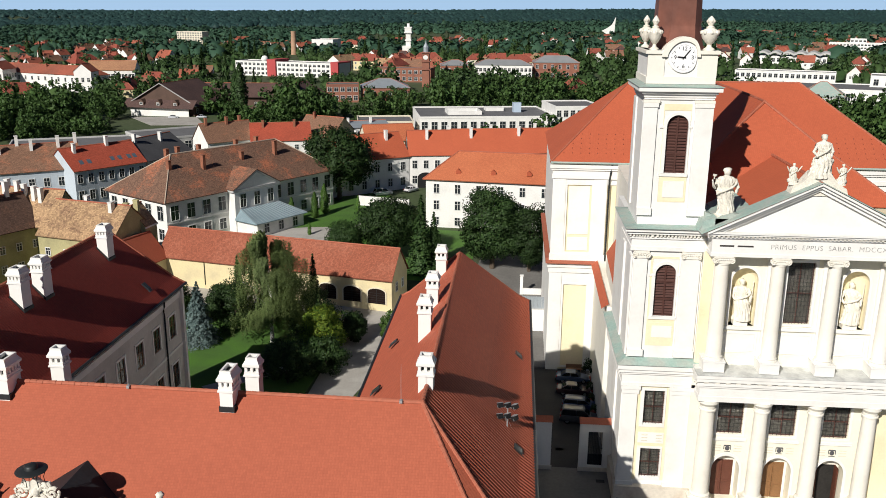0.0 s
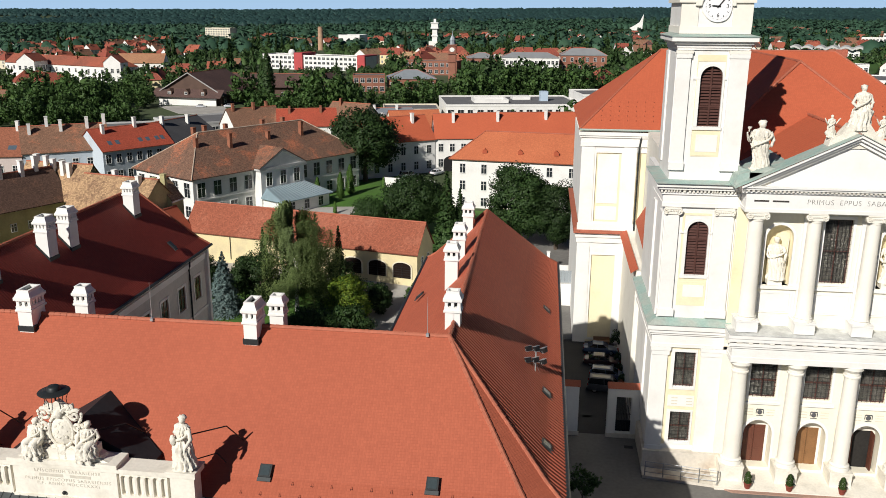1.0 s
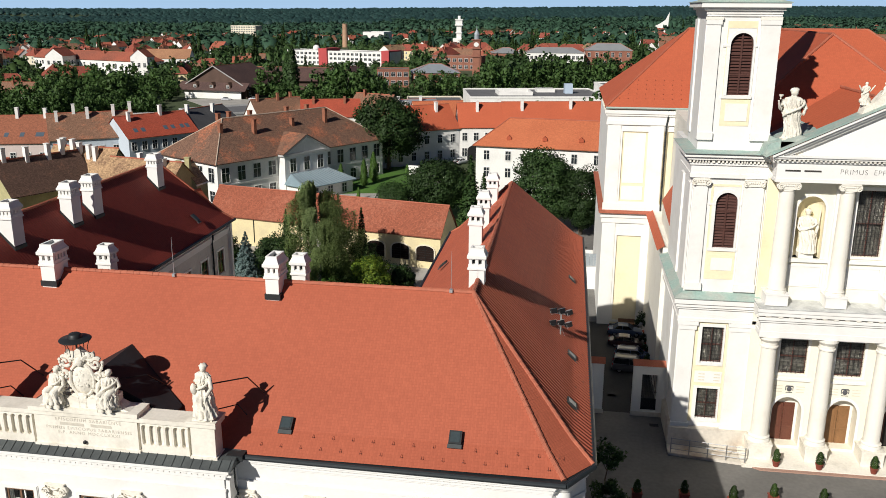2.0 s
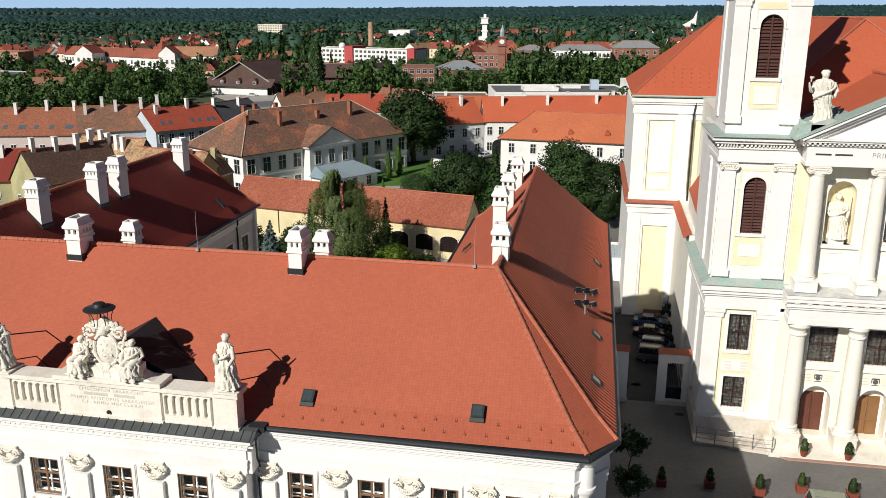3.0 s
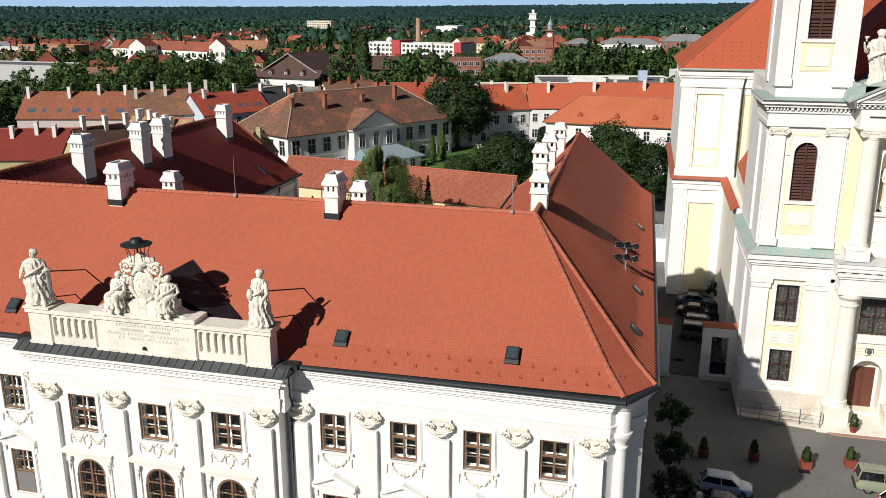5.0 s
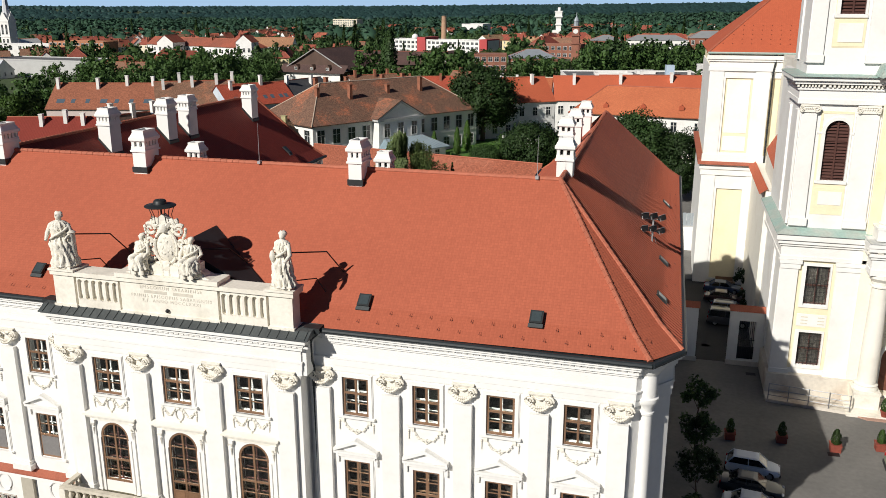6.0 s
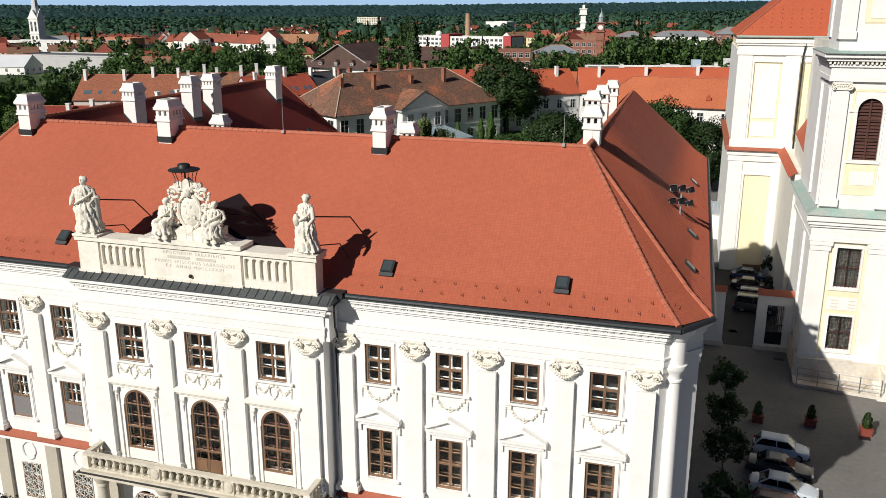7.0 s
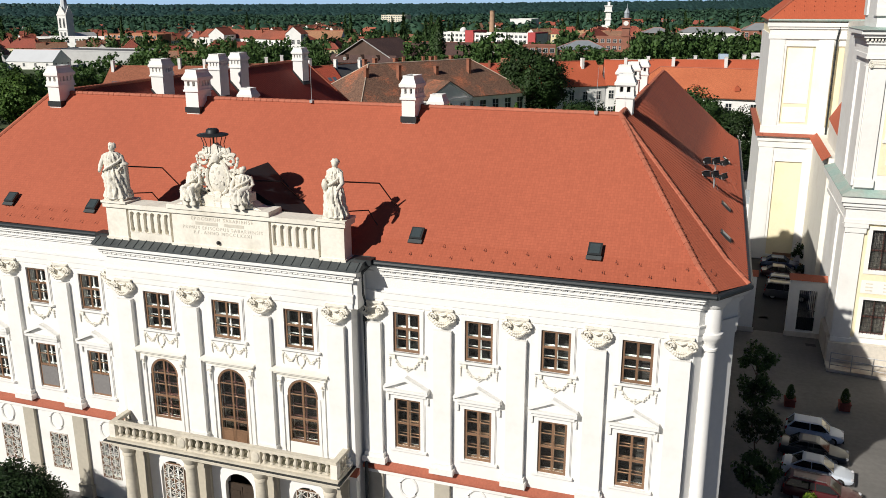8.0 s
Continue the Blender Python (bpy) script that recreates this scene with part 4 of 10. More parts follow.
# sheet-metal ledge before the parapet
L0, L1 = CX - 8.25, CX + 8.35
part("ledge", Build().prism_x([(RIS - 0.62, 18.0), (RIS + 1.0, 18.0), (RIS + 1.0, 18.45), (RIS - 0.05, 18.36), (RIS - 0.62, 18.05)], L0, L1), LEDGE, palace, "dark standing-seam sheet-metal ledge")
seam = Build().box(-0.012, 0.012, 0, 0.66, -0.01, 0.03).mesh("seam")
for x in np.arange(L0 + 0.3, L1, 0.52):
    o = fix("seam", seam, LEDGE, x, RIS - 0.62, 18.06)
    o.rotation_euler = (0.51, 0, 0)
for s in (-17.35, 2 * CX + 17.35):
    part("ledge", Build().box(s - 0.45, s + 0.45, RIS + 0.3, WALL + 0.4, 18.14, 18.44), DARKMET, palace)

# parapet with blind balustrade, inscription and statues
PF = 37.75
PL, PR, PZ0, PZ1 = CX - 7.36, CX + 7.36, 18.1, 20.42
parapet = part("parapet", Build().box(PL + 0.1, PR - 0.1, PF + 0.2, PF + 1.0, PZ0, PZ1 - 0.25), STONE, palace, "pale stone parapet with blind balustrade")
pc = Build().box(PL - 0.12, PR + 0.12, PF - 0.12, PF + 1.15, PZ1 - 0.25, PZ1)
part("parapet_coping", pc, STONE, parapet)
for x0, x1 in ((PL, PL + 1.35), (PR - 1.35, PR), (CX - 3.0, CX + 3.0)):
    k = Build()
    dz = 0.25 if x1 - x0 > 3 else 0.12
    k.box(x0, x1, PF - 0.0, PF + 0.9, PZ0, PZ1 - 0.02).box(x0 - 0.16, x1 + 0.16, PF - 0.2, PF + 1.2, PZ1 + 0.004, PZ1 + dz)
    k.box(x0 - 0.08, x1 + 0.08, PF - 0.08, PF + 1.0, PZ0 - 0.05, PZ0 + 0.35)
    if x1 - x0 > 3:
        k.prism_y([(CX - 2.6, PZ1 + dz), (CX + 2.6, PZ1 + dz), (CX + 1.9, PZ1 + 0.5), (CX + 1.2, PZ1 + 0.6), (CX + 0.75, PZ1 + 0.85), (CX - 0.75, PZ1 + 0.85), (CX - 1.2, PZ1 + 0.6), (CX - 1.9, PZ1 + 0.5)], PF + 0.05, PF + 0.95)
    pieces("parapet_block", k, STONE, parapet)
for x0, x1 in ((PL + 1.5, CX - 3.15), (CX + 3.15, PR - 1.5)):
    n = 6
    fr = Build().box(x0, x1, PF + 0.02, PF + 0.3, PZ0 + 0.25, PZ0 + 0.72).box(x0, x1, PF + 0.02, PF + 0.3, PZ1 - 0.42, PZ1 - 0.26)
    pieces("parapet_rail", fr, STONE, parapet)
    w = (x1 - x0) / n
    for i in range(n):
        cx = x0 + (i + 0.5) * w
        r = w / 2 - 0.075
        za, zb = PZ0 + 0.72, PZ1 - 0.42
        p = Build().box(cx - w / 2 + 0.002, cx - r, PF + 0.0, PF + 0.25, za, zb).box(cx + r, cx + w / 2 - 0.002, PF + 0.0, PF + 0.25, za, zb)
        arch_fill(p, cx, r, zb, PF + 0.0, PF + 0.25)
        for s in (-1, 1):
            arc = [(cx + s * r * math.cos(a), za + r - r * math.sin(a)) for a in np.linspace(0, math.pi / 2, 8)]
            for (ax2, az2), (bx2, bz2) in zip(arc, arc[1:]):
                q = [(bx2, bz2), (cx + s * r, bz2), (cx + s * r, az2), (ax2, az2)]
                p.prism_y(q if s > 0 else q[::-1], PF + 0.0, PF + 0.25)
        part("niche_frame", p, STONE, parapet)
        part("blind_baluster", Build().prism_y([(cx + 0.09 + 0.12 * math.cos(a), (zb - 0.3 if a <= math.pi else za + 0.3) + 0.12 * math.sin(a)) for a in list(np.linspace(0, math.pi, 7)) + list(np.linspace(math.pi + 0.01, 2 * math.pi, 7))], PF + 0.12, PF + 0.25), STONE, parapet)
LETTER = mat("carved_grey_letters", (0.58, 0.54, 0.46), 0.9, 0.1)


def carve(text, z, size, spacing):
    cu = bpy.data.curves.new("inscription", "FONT")
    cu.body, cu.size, cu.align_x, cu.align_y, cu.extrude, cu.space_character = text, size, "CENTER", "CENTER", 0.006, spacing
    cu.materials.append(LETTER)
    ob = new("inscription", cu)
    ob.matrix_basis = pose(CX + 0.15, PF - 0.008, z, 90, 0, 0)
    ob.parent = parapet


carve("EPISCOPIUM SABARIENSE", 19.94, 0.26, 1.35)
carve("PRIMUS EPISCOPUS SABARIENSIS", 19.43, 0.26, 1.35)
carve("F.F. ANNO MDCCLXXXI", 19.18, 0.26, 1.35)
pieces("inscription_bar", Build().box(CX - 1.5, CX - 0.1, PF - 0.012, PF + 0.02, 19.6, 19.77).box(CX + 0.3, CX + 1.5, PF - 0.012, PF + 0.02, 19.6, 19.77), LETTER, parapet)
part("camera_dome", Build().ball((CX - 0.1, PF - 0.08, 18.7), 0.11, 6), BLACK, parapet, "small black dome lamp")


def figure(b, x, y, z, h, turn=0.0, seed=0, lean=0.0, seated=False, arm=None, skirt=1.0):
    """A draped stone figure."""
    rnd = random.Random(seed)
    ph = rnd.random() * 6
    rows = ((0.0, 0.20, 0.17), (0.05, 0.19, 0.16), (0.25, 0.16, 0.14), (0.42, 0.165, 0.13), (0.52, 0.15, 0.12), (0.60, 0.13, 0.10), (0.70, 0.155, 0.115), (0.79, 0.165, 0.105), (0.835, 0.12, 0.08), (0.855, 0.05, 0.05), (0.88, 0.045, 0.045))
    N = 64
    rows = tuple((t, rx * (skirt if t < 0.5 else 1), ry * (skirt if t < 0.5 else 1)) for t, rx, ry in rows)
    rows = tuple(r for lo, hi in zip(rows, rows[1:]) for r in (lo, tuple((p + q) / 2 for p, q in zip(lo, hi)))) + rows[-1:]
    rows = tuple(r for lo, hi in zip(rows, rows[1:]) for r in (lo, tuple((p + q) / 2 for p, q in zip(lo, hi)))) + rows[-1:]
    ct, sn = math.cos(turn), math.sin(turn)
    rings = []
    for k, (t, rx, ry) in enumerate(rows):
        ring = []
        sway = 0.03 * h * math.sin(t * 5 + ph) + lean * t * h
        for i in range(N):
            a = 2 * math.pi * i / N
            fold = 1 + ((0.24 if t < 0.55 else 0.2) * (abs(math.sin(6.5 * a + ph + 5 * t + 0.6 * math.sin(t * 16 + ph))) - 0.6) if 0.01 < t < 0.83 else 0.0) + (0.15 * (abs(math.sin(11.5 * a - 4 * t + 1.1 * math.sin(t * 23))) - 0.6) if 0.01 < t < 0.82 else 0.0) + 0.04 * math.sin(9 * a + t * 30 + ph)
            px, py = rx * h * fold * math.cos(a) + sway, ry * h * fold * math.sin(a)
            if seated and 0.1 < t < 0.5:
                py -= 0.16 * h
            ring.append((x + px * ct - py * sn, y + px * sn + py * ct, z + t * h * (0.82 if seated else 1)))
        rings.append(ring)
    for lo, hi in zip(rings, rings[1:]):
        for i in range(N):
            j = (i + 1) % N
            b.face((lo[i], lo[j], hi[j], hi[i]))
    top = z + 0.93 * h * (0.84 if seated else 1)
    sx = 0.03 * h * math.sin(0.9 * 5 + ph) + lean * 0.93 * h
    b.ball((x + sx * ct, y + sx * sn, top), 0.068 * h, 7, (0.9, 1, 1.15), 0.25)
    b.ball((x + sx * ct, y + sx * sn + 0.02 * h, top + 0.03 * h), 0.075 * h, 6, (1, 1, 0.8), 0.5)
    sh = z + 0.78 * h * (0.84 if seated else 1)
    for s in (-1, 1):
        p0 = Vector((x + (s * 0.15 * h + sx) * ct, y + (s * 0.15 * h + sx) * sn, sh))
        e = p0 + Vector((s * 0.07 * h * ct, s * 0.07 * h * sn - 0.03 * h, -0.17 * h))
        hd = (arm and arm.get(s)) or Vector((-s * 0.06 * h * ct, -0.13 * h, -0.10 * h))
        b.tube((p0, e, e + Vector(hd) * 0.55, e + Vector(hd)), (0.05 * h, 0.043 * h, 0.034 * h, 0.024 * h), 8)
    # a diagonal swag of cloth
    b.tube([(x + (0.17 * math.cos(u) * h) * ct, y + (0.17 * math.cos(u)) * h * sn - 0.12 * h * abs(math.sin(u)) - 0.03 * h, z + (0.74 - 0.28 * u / math.pi) * h * (0.84 if seated else 1)) for u in np.linspace(0, math.pi, 9)], [0.02 * h + 0.010 * h * (i % 2) for i in range(9)], 7)
    if seated:
        for s in (-1, 1):
            b.tube([(x + s * 0.09 * h * ct, y, z + 0.38 * h), (x + s * 0.1 * h * ct, y - 0.26 * h, z + 0.36 * h), (x + s * 0.1 * h * ct, y - 0.27 * h, z + 0.02 * h)], (0.11 * h, 0.095 * h, 0.07 * h), 8)


def statue(x, y, z, h, turn, seed, label, base=0.5, **kw):
    b = Build()
    b.box(x - base, x + base, y - base * 0.85, y + base * 0.85, z, z + 0.14)
    figure(b, x, y, z + 0.12, h, turn, seed, **kw)
    return solo("statue", b, STATUE, label, "statue", "stone statues", smooth=True)


s1 = Build()
sx, sz = PL + 0.62, PZ1 + 0.12
s1.box(sx - 0.62, sx + 0.62, PF - 0.05, PF + 0.95, sz, sz + 0.14)
figure(s1, sx - 0.08, PF + 0.4, sz + 0.12, 3.0, 0.3, 3, skirt=1.25)
s1.lathe(sx + 0.46, PF + 0.55, [(0.3, sz + 0.1), (0.3, sz + 0.3), (0.24, sz + 0.4), (0.22, sz + 1.9), (0.28, sz + 2.0), (0.12, sz + 2.15)], 10)
solo("statue", s1, STATUE, "weathered stone robed figure leaning on a short column", "statue", "stone statues", smooth=True)
s2 = Build()
sx = PR - 0.62
s2.box(sx - 0.55, sx + 0.55, PF - 0.05, PF + 0.95, sz, sz + 0.14)
figure(s2, sx, PF + 0.42, sz + 0.12, 2.9, -0.5, 11, skirt=1.2, arm={-1: Vector((0.1, -0.3, 0.25))})
s2.ball((sx - 0.42, PF + 0.1, sz + 1.75), 0.24, 6, (0.7, 0.5, 1.3), 0.2)
solo("statue", s2, STATUE, "weathered stone robed figure holding a mirror", "statue", "stone statues", smooth=True)
ca = Build()
ax, ay, az = CX - 0.05, PF + 0.45, PZ1 + 0.75
R = random.Random(5)
# oval shield with a scrolled frame, mask, mitre and tassel cords
ca.ball((ax, ay - 0.06, az + 1.05), 0.72, 14, (0.86, 0.34, 1.2), 0.04)
for i in range(34):
    u, v = R.uniform(-1, 1), R.uniform(-1, 1)
    if u * u + v * v < 0.8:
        ca.ball((ax + 0.42 * u, ay - 0.30 + 0.06 * (u * u + v * v), az + 1.05 + 0.62 * v), R.uniform(0.04, 0.085), 5, (R.uniform(0.7, 1.4), 0.6, R.uniform(0.7, 1.7)), rough=0.4)
ring = [(ax + 0.68 * math.cos(a), ay - 0.16, az + 1.05 + 0.92 * math.sin(a)) for a in np.linspace(0, 2 * math.pi, 49)]
ca.tube(ring, [0.085 + 0.03 * (i % 2) for i in range(49)], 7)
for s in (-1, 1):
    for cx, cz, r0, way in ((0.86, 2.0, 0.34, 1), (0.98, 1.35, 0.30, -1), (0.92, 0.55, 0.32, 1), (0.5, 2.45, 0.28, -1), (0.55, 0.02, 0.26, -1)):
        pts = [(ax + s * (cx + r0 * (1 - 0.75 * t) * math.cos(way * 8.5 * t + 0.8)), ay - 0.1 - 0.12 * t, az + cz + r0 * (1 - 0.75 * t) * math.sin(way * 8.5 * t + 0.8)) for t in np.linspace(0, 1, 20)]
        ca.tube(pts, [0.125 - 0.06 * i / 19 for i in range(20)], 7)
    for i in range(15):
        t = i / 14
        ca.ball((ax + s * (1.08 + 0.16 * math.sin(t * 8)), ay - 0.12, az - 0.05 + 2.15 * t), 0.10 - 0.02 * (i % 2), 5, (1, 0.8, 1.1), rough=0.4)
    for i in range(6):
        ca.ball((ax + s * 0.2, ay - 0.36, az + 0.1 - 0.13 * i), 0.085 - 0.012 * (i % 2), 5, (1, 0.9, 1.2), 0.3)
    ca.tube([(ax + s * (0.1 + 0.62 * t), ay - 0.16, az + 2.15 + 0.34 * math.sin(t * 2.8)) for t in np.linspace(0, 1, 9)], [0.15, 0.18, 0.15, 0.16, 0.13, 0.14, 0.11, 0.10, 0.06], 7)
ca.ball((ax, ay - 0.26, az + 2.12), 0.25, 9, (0.9, 0.8, 1.1), 0.12)
ca.prism_y([(ax - 0.3, az + 2.38), (ax + 0.3, az + 2.38), (ax + 0.36, az + 2.62), (ax + 0.0, az + 2.9), (ax - 0.36, az + 2.62)], ay - 0.3, ay + 0.05)
ca.ball((ax, ay - 0.28, az - 0.02), 0.32, 8, (0.95, 0.5, 1.15), 0.15)
ca.box(ax - 0.5, ax + 0.5, ay - 0.12, ay + 0.25, PZ1 + 0.3, az + 2.5)
# low segmental block under the arms
arc = [(ax + 2.35 * math.cos(a), PZ1 + 0.26 + 0.62 * math.sin(a)) for a in np.linspace(0, math.pi, 15)]
ca.prism_y(arc, ay - 0.3, ay + 0.4)
solo("heraldic_relief", ca, STATUE, "carved stone coat of arms with scrolls and tassels", "relief", smooth=True)
for s, seed in ((-1, 21), (1, 34)):
    b = Build()
    b.box(ax + s * 1.5 - 0.42, ax + s * 1.5 + 0.42, ay - 0.1, ay + 0.4, PZ1 + 0.27, PZ1 + 1.05)
    figure(b, ax + s * 1.5, ay - 0.15, PZ1 + 0.3, 2.5, s * 0.35, seed, lean=-s * 0.03, seated=True, skirt=1.3)
    b.tube([(ax + s * (1.5 + 0.12 + 0.34 * t), ay - 0.12 - 0.1 * math.sin(3 * t), PZ1 + 1.9 - 1.35 * t) for t in np.linspace(0, 1, 9)], [0.10, 0.15, 0.17, 0.15, 0.18, 0.14, 0.15, 0.10, 0.05], 7)
    solo("statue", b, STATUE, "weathered stone seated figure beside the coat of arms", "statue", "stone statues", smooth=True)
hat = thing("prelate_hat", "dark metal prelate's hat with cords above the stone arms", "ornament")
hx = ax - 0.22
part("hat_crown", Build().lathe(hx, ay - 0.05, [(0.82, 24.44), (0.84, 24.48), (0.80, 24.51), (0.36, 24.57), (0.33, 24.74), (0.26, 24.80), (0.06, 24.82)], 24), DARKMET, hat, smooth=True)
part("rod", Build().tube(((hx, ay, 23.3), (hx, ay, 24.45)), 0.05, 6), DARKMET, hat)
for i in range(6):
    a = math.pi * (0.1 + i / 6 * 2)
    part("cord", Build().tube(((hx + 0.7 * math.cos(a), ay + 0.7 * math.sin(a), 24.44), (hx + 0.55 * math.cos(a), ay + 0.5 * math.sin(a), 24.0), (hx + 0.6 * math.cos(a), ay + 0.45 * math.sin(a), 23.6)), 0.022, 5), DARKMET, hat)
# iron stays from the statues to the roof
for x, z in ((PL + 0.9, 22.4), (PR - 0.3, 22.4), (CX + 1.2, 22.1)):
    k = Build().tube(((x, PF + 0.6, z), (x + 1.3, 40.2, z - 0.35), (x + 1.75, 41.4, 20.6)), 0.04, 5)
    solo("iron_stay", k, BLACK, "black iron stay bracing a roof statue", "brace", "iron stays")
for x in (PL + 0.9, PR - 0.3):
    k = Build().tube(((x, PF + 0.8, 20.8), (x + 0.9, 39.6, 20.7), (x + 1.1, 40.3, 19.75)), 0.035, 5)
    solo("iron_stay", k, BLACK, "black iron stay bracing a roof statue", "brace", "iron stays")
# dark dormer behind the arms
dm = Build()
dm.slope(((CX + 0.0, 39.1, 22.1), (CX + 4.3, 39.1, 19.9), (CX + 4.3, 40.5, 19.9), (CX + 0.0, 43.3, 22.15)))
dm.slope(((CX - 4.3, 40.5, 19.9), (CX - 4.3, 39.1, 19.9), (CX + 0.0, 39.1, 22.1), (CX + 0.0, 43.3, 22.15)))
dm.face(((CX - 4.3, 39.1, 18.6), (CX + 4.3, 39.1, 18.6), (CX + 4.3, 39.1, 19.9), (CX + 0.0, 39.1, 22.1), (CX - 4.3, 39.1, 19.9)))
dm.face(((CX + 4.3, 39.1, 18.6), (CX + 4.3, 40.5, 19.9), (CX + 4.3, 39.1, 19.9)))
dm.face(((CX - 4.3, 39.1, 18.6), (CX - 4.3, 39.1, 19.9), (CX - 4.3, 40.5, 19.9)))
part("dormer", dm, mat("black_bitumen_sheet", (0.020, 0.024, 0.029), 0.6, 0.2, 0.8, 5.0, 0.1, spec=0.25), palace, "black sheet-metal dormer")

# balcony over the entrance
BF, BX0, BX1 = 35.95, CX - 7.3, CX + 7.3
balcony = part("balcony", Build().box(BX0 - 0.15, BX1 + 0.15, BF - 0.2, RIS, 6.55, 6.72).box(BX0, BX1, BF, RIS, 6.15, 6.55).box(BX0 - 0.3, BX1 + 0.3, BF - 0.32, RIS, 6.45, 6.56), BEIGE, palace, "stone balcony on columns")
part("ledge", Build().box(BX0 - 0.32, BX1 + 0.32, BF - 0.34, RIS, 6.56, 6.6), DARKMET, balcony)
part("floor", Build().box(BX0 + 0.2, BX1 - 0.2, BF + 0.34, RIS - 0.02, 6.715, 6.735), mat("olive_balcony_floor", (0.15, 0.135, 0.085), 0.95, 0.25, 0.8, 5.0, 0.3, second=(0.09, 0.085, 0.055), patch=0.5), balcony, "olive-brown floor")
rl = Build().box(BX0, BX1, BF, BF + 0.32, 7.55, 7.72).box(BX0, BX1, BF, BF + 0.3, 6.72, 6.84)
for x in (BX0, BX1 - 0.32):
    rl.box(x, x + 0.32, BF + 0.32, RIS, 7.55, 7.72).box(x, x + 0.32, BF + 0.3, RIS, 6.72, 6.84)
part("rail", rl, BEIGE, balcony, "pale stone balustrade rail")
bb = Build().lathe(0, 0, [(0.13, 0), (0.13, 0.07), (0.07, 0.11), (0.14, 0.27), (0.13, 0.36), (0.06, 0.55), (0.13, 0.64), (0.13, 0.72)], 8).mesh("baluster", True)
xs = np.linspace(BX0 + 0.62, BX1 - 0.62, 29)
for i, x in enumerate(xs):
    if i in (9, 19):
        k = Build().box(x - 0.3, x + 0.3, BF - 0.03, BF + 0.3, 6.74, 7.56).ball((x, BF - 0.05, 7.2), 0.28, 6, (1, 0.3, 1.2))
        part("balcony_block", k, BEIGE, balcony)
    else:
        fix("baluster", bb, BEIGE, x, BF + 0.15, 6.83, balcony)
for x in (BX0 + 0.15, BX1 - 0.16):
    part("balcony_block", Build().box(x - 0.2, x + 0.2, BF - 0.03, BF + 0.36, 6.73, 7.56), STONE, balcony)
    for y in np.linspace(BF + 0.6, RIS - 0.25, 4):
        fix("baluster", bb, BEIGE, x, y, 6.83, balcony)
pcol = Build().lathe(0, 0, [(0.5, 0), (0.5, 0.3), (0.4, 0.45), (0.38, 2.5), (0.33, 5.4), (0.38, 5.45), (0.38, 5.6), (0.34, 5.65), (0.5, 5.95), (0.5, 6.15)], 16).mesh("column", True)
for x in (BX0 + 0.7, CX - 2.3, CX + 2.3, BX1 - 0.7):
    fix("column", pcol, BEIGE, x, BF + 0.55, 0.0, balcony, "pale stone entrance column")
# rain pipes
CWX = mx((XIN + 0.5,))[0]
M_CS, M_CS2 = surround_mesh(1.6, 2.6, 0.24), surround_mesh(1.6, 2.9, 0.24)
for y in LWB:
    for me, z in ((M_CS, 12.9), (M_CS2, 6.9)):
        o = fix("window_surround", me, WHITE, CWX, y, z)
        o.rotation_euler = (0, 0, math.pi / 2)
for z0, z1, r in ((16.9, 17.3, 0.12), (17.3, 17.6, 0.22), (11.2, 11.5, 0.12)):
    part("cornice_moulding", Build().box(CWX - 0.02, CWX + r, 56.2, 88.0, z0, z1), WHITE, palace)
part("downpipe", Build().tube(((CWX + 0.5, 82.6, 18.0), (CWX + 0.5, 82.5, 17.5), (CWX + 0.2, 82.9, 16.9), (CWX + 0.16, 83.1, 16.2), (CWX + 0.16, 83.1, 0.2)), 0.1, 8), GUTTER, palace, "black rain pipe with a hooked top")
for x, s in ((-17.62, 1), (2 * CX + 17.62, -1)):
    part("downpipe", Build().tube(((x + 0.5 * s, WALL - 0.6, 18.1), (x + 0.1 * s, WALL - 0.55, 17.7), (x, WALL - 0.5, 17.2), (x, WALL - 0.45, 16.4), (x, WALL - 0.2, 15.9), (x, WALL - 0.16, 6.8), (x, WALL - 0.5, 6.4), (x, WALL - 0.5, 0.2)), 0.11, 8), GUTTER, palace, "black rain pipe")

# roof hatches and snow guards
SL = math.degrees(math.atan2(ZR - ZE, YRG - 38.45))


def hatch(x, y, z, rx, rz, w=0.68, l=0.74):
    k = Build().box(-w / 2, w / 2, -l / 2, l / 2, -0.02, 0.12)
    o = part("roof_window", k, DARKMET, palace, "small dark roof window")
    o.matrix_basis = pose(x, y, z, rx, 0, rz)
    # bluish reflection of the sky is put into the pane's colour
    g = part("pane", Build().box(-w / 2 + 0.09, w / 2 - 0.09, -l / 2 + 0.09, l / 2 - 0.09, 0.124, 0.135), mat("sky_tinted_roof_glass", (0.05, 0.065, 0.07), 0.08, 0.1, bump=0.0), o)
    part("apron", Build().box(-w / 2 - 0.04, w / 2 + 0.04, -l / 2 - 0.22, -l / 2, -0.03, 0.035), LEDGE, o, "grey lead apron")


def roof_z(u):
    """Height of the roof over the eave at the part u of its run."""
    return ZE + (ZR - ZE) * (0.125 * u / 0.16 if u < 0.16 else 0.125 + 0.875 * (u - 0.16) / 0.84)


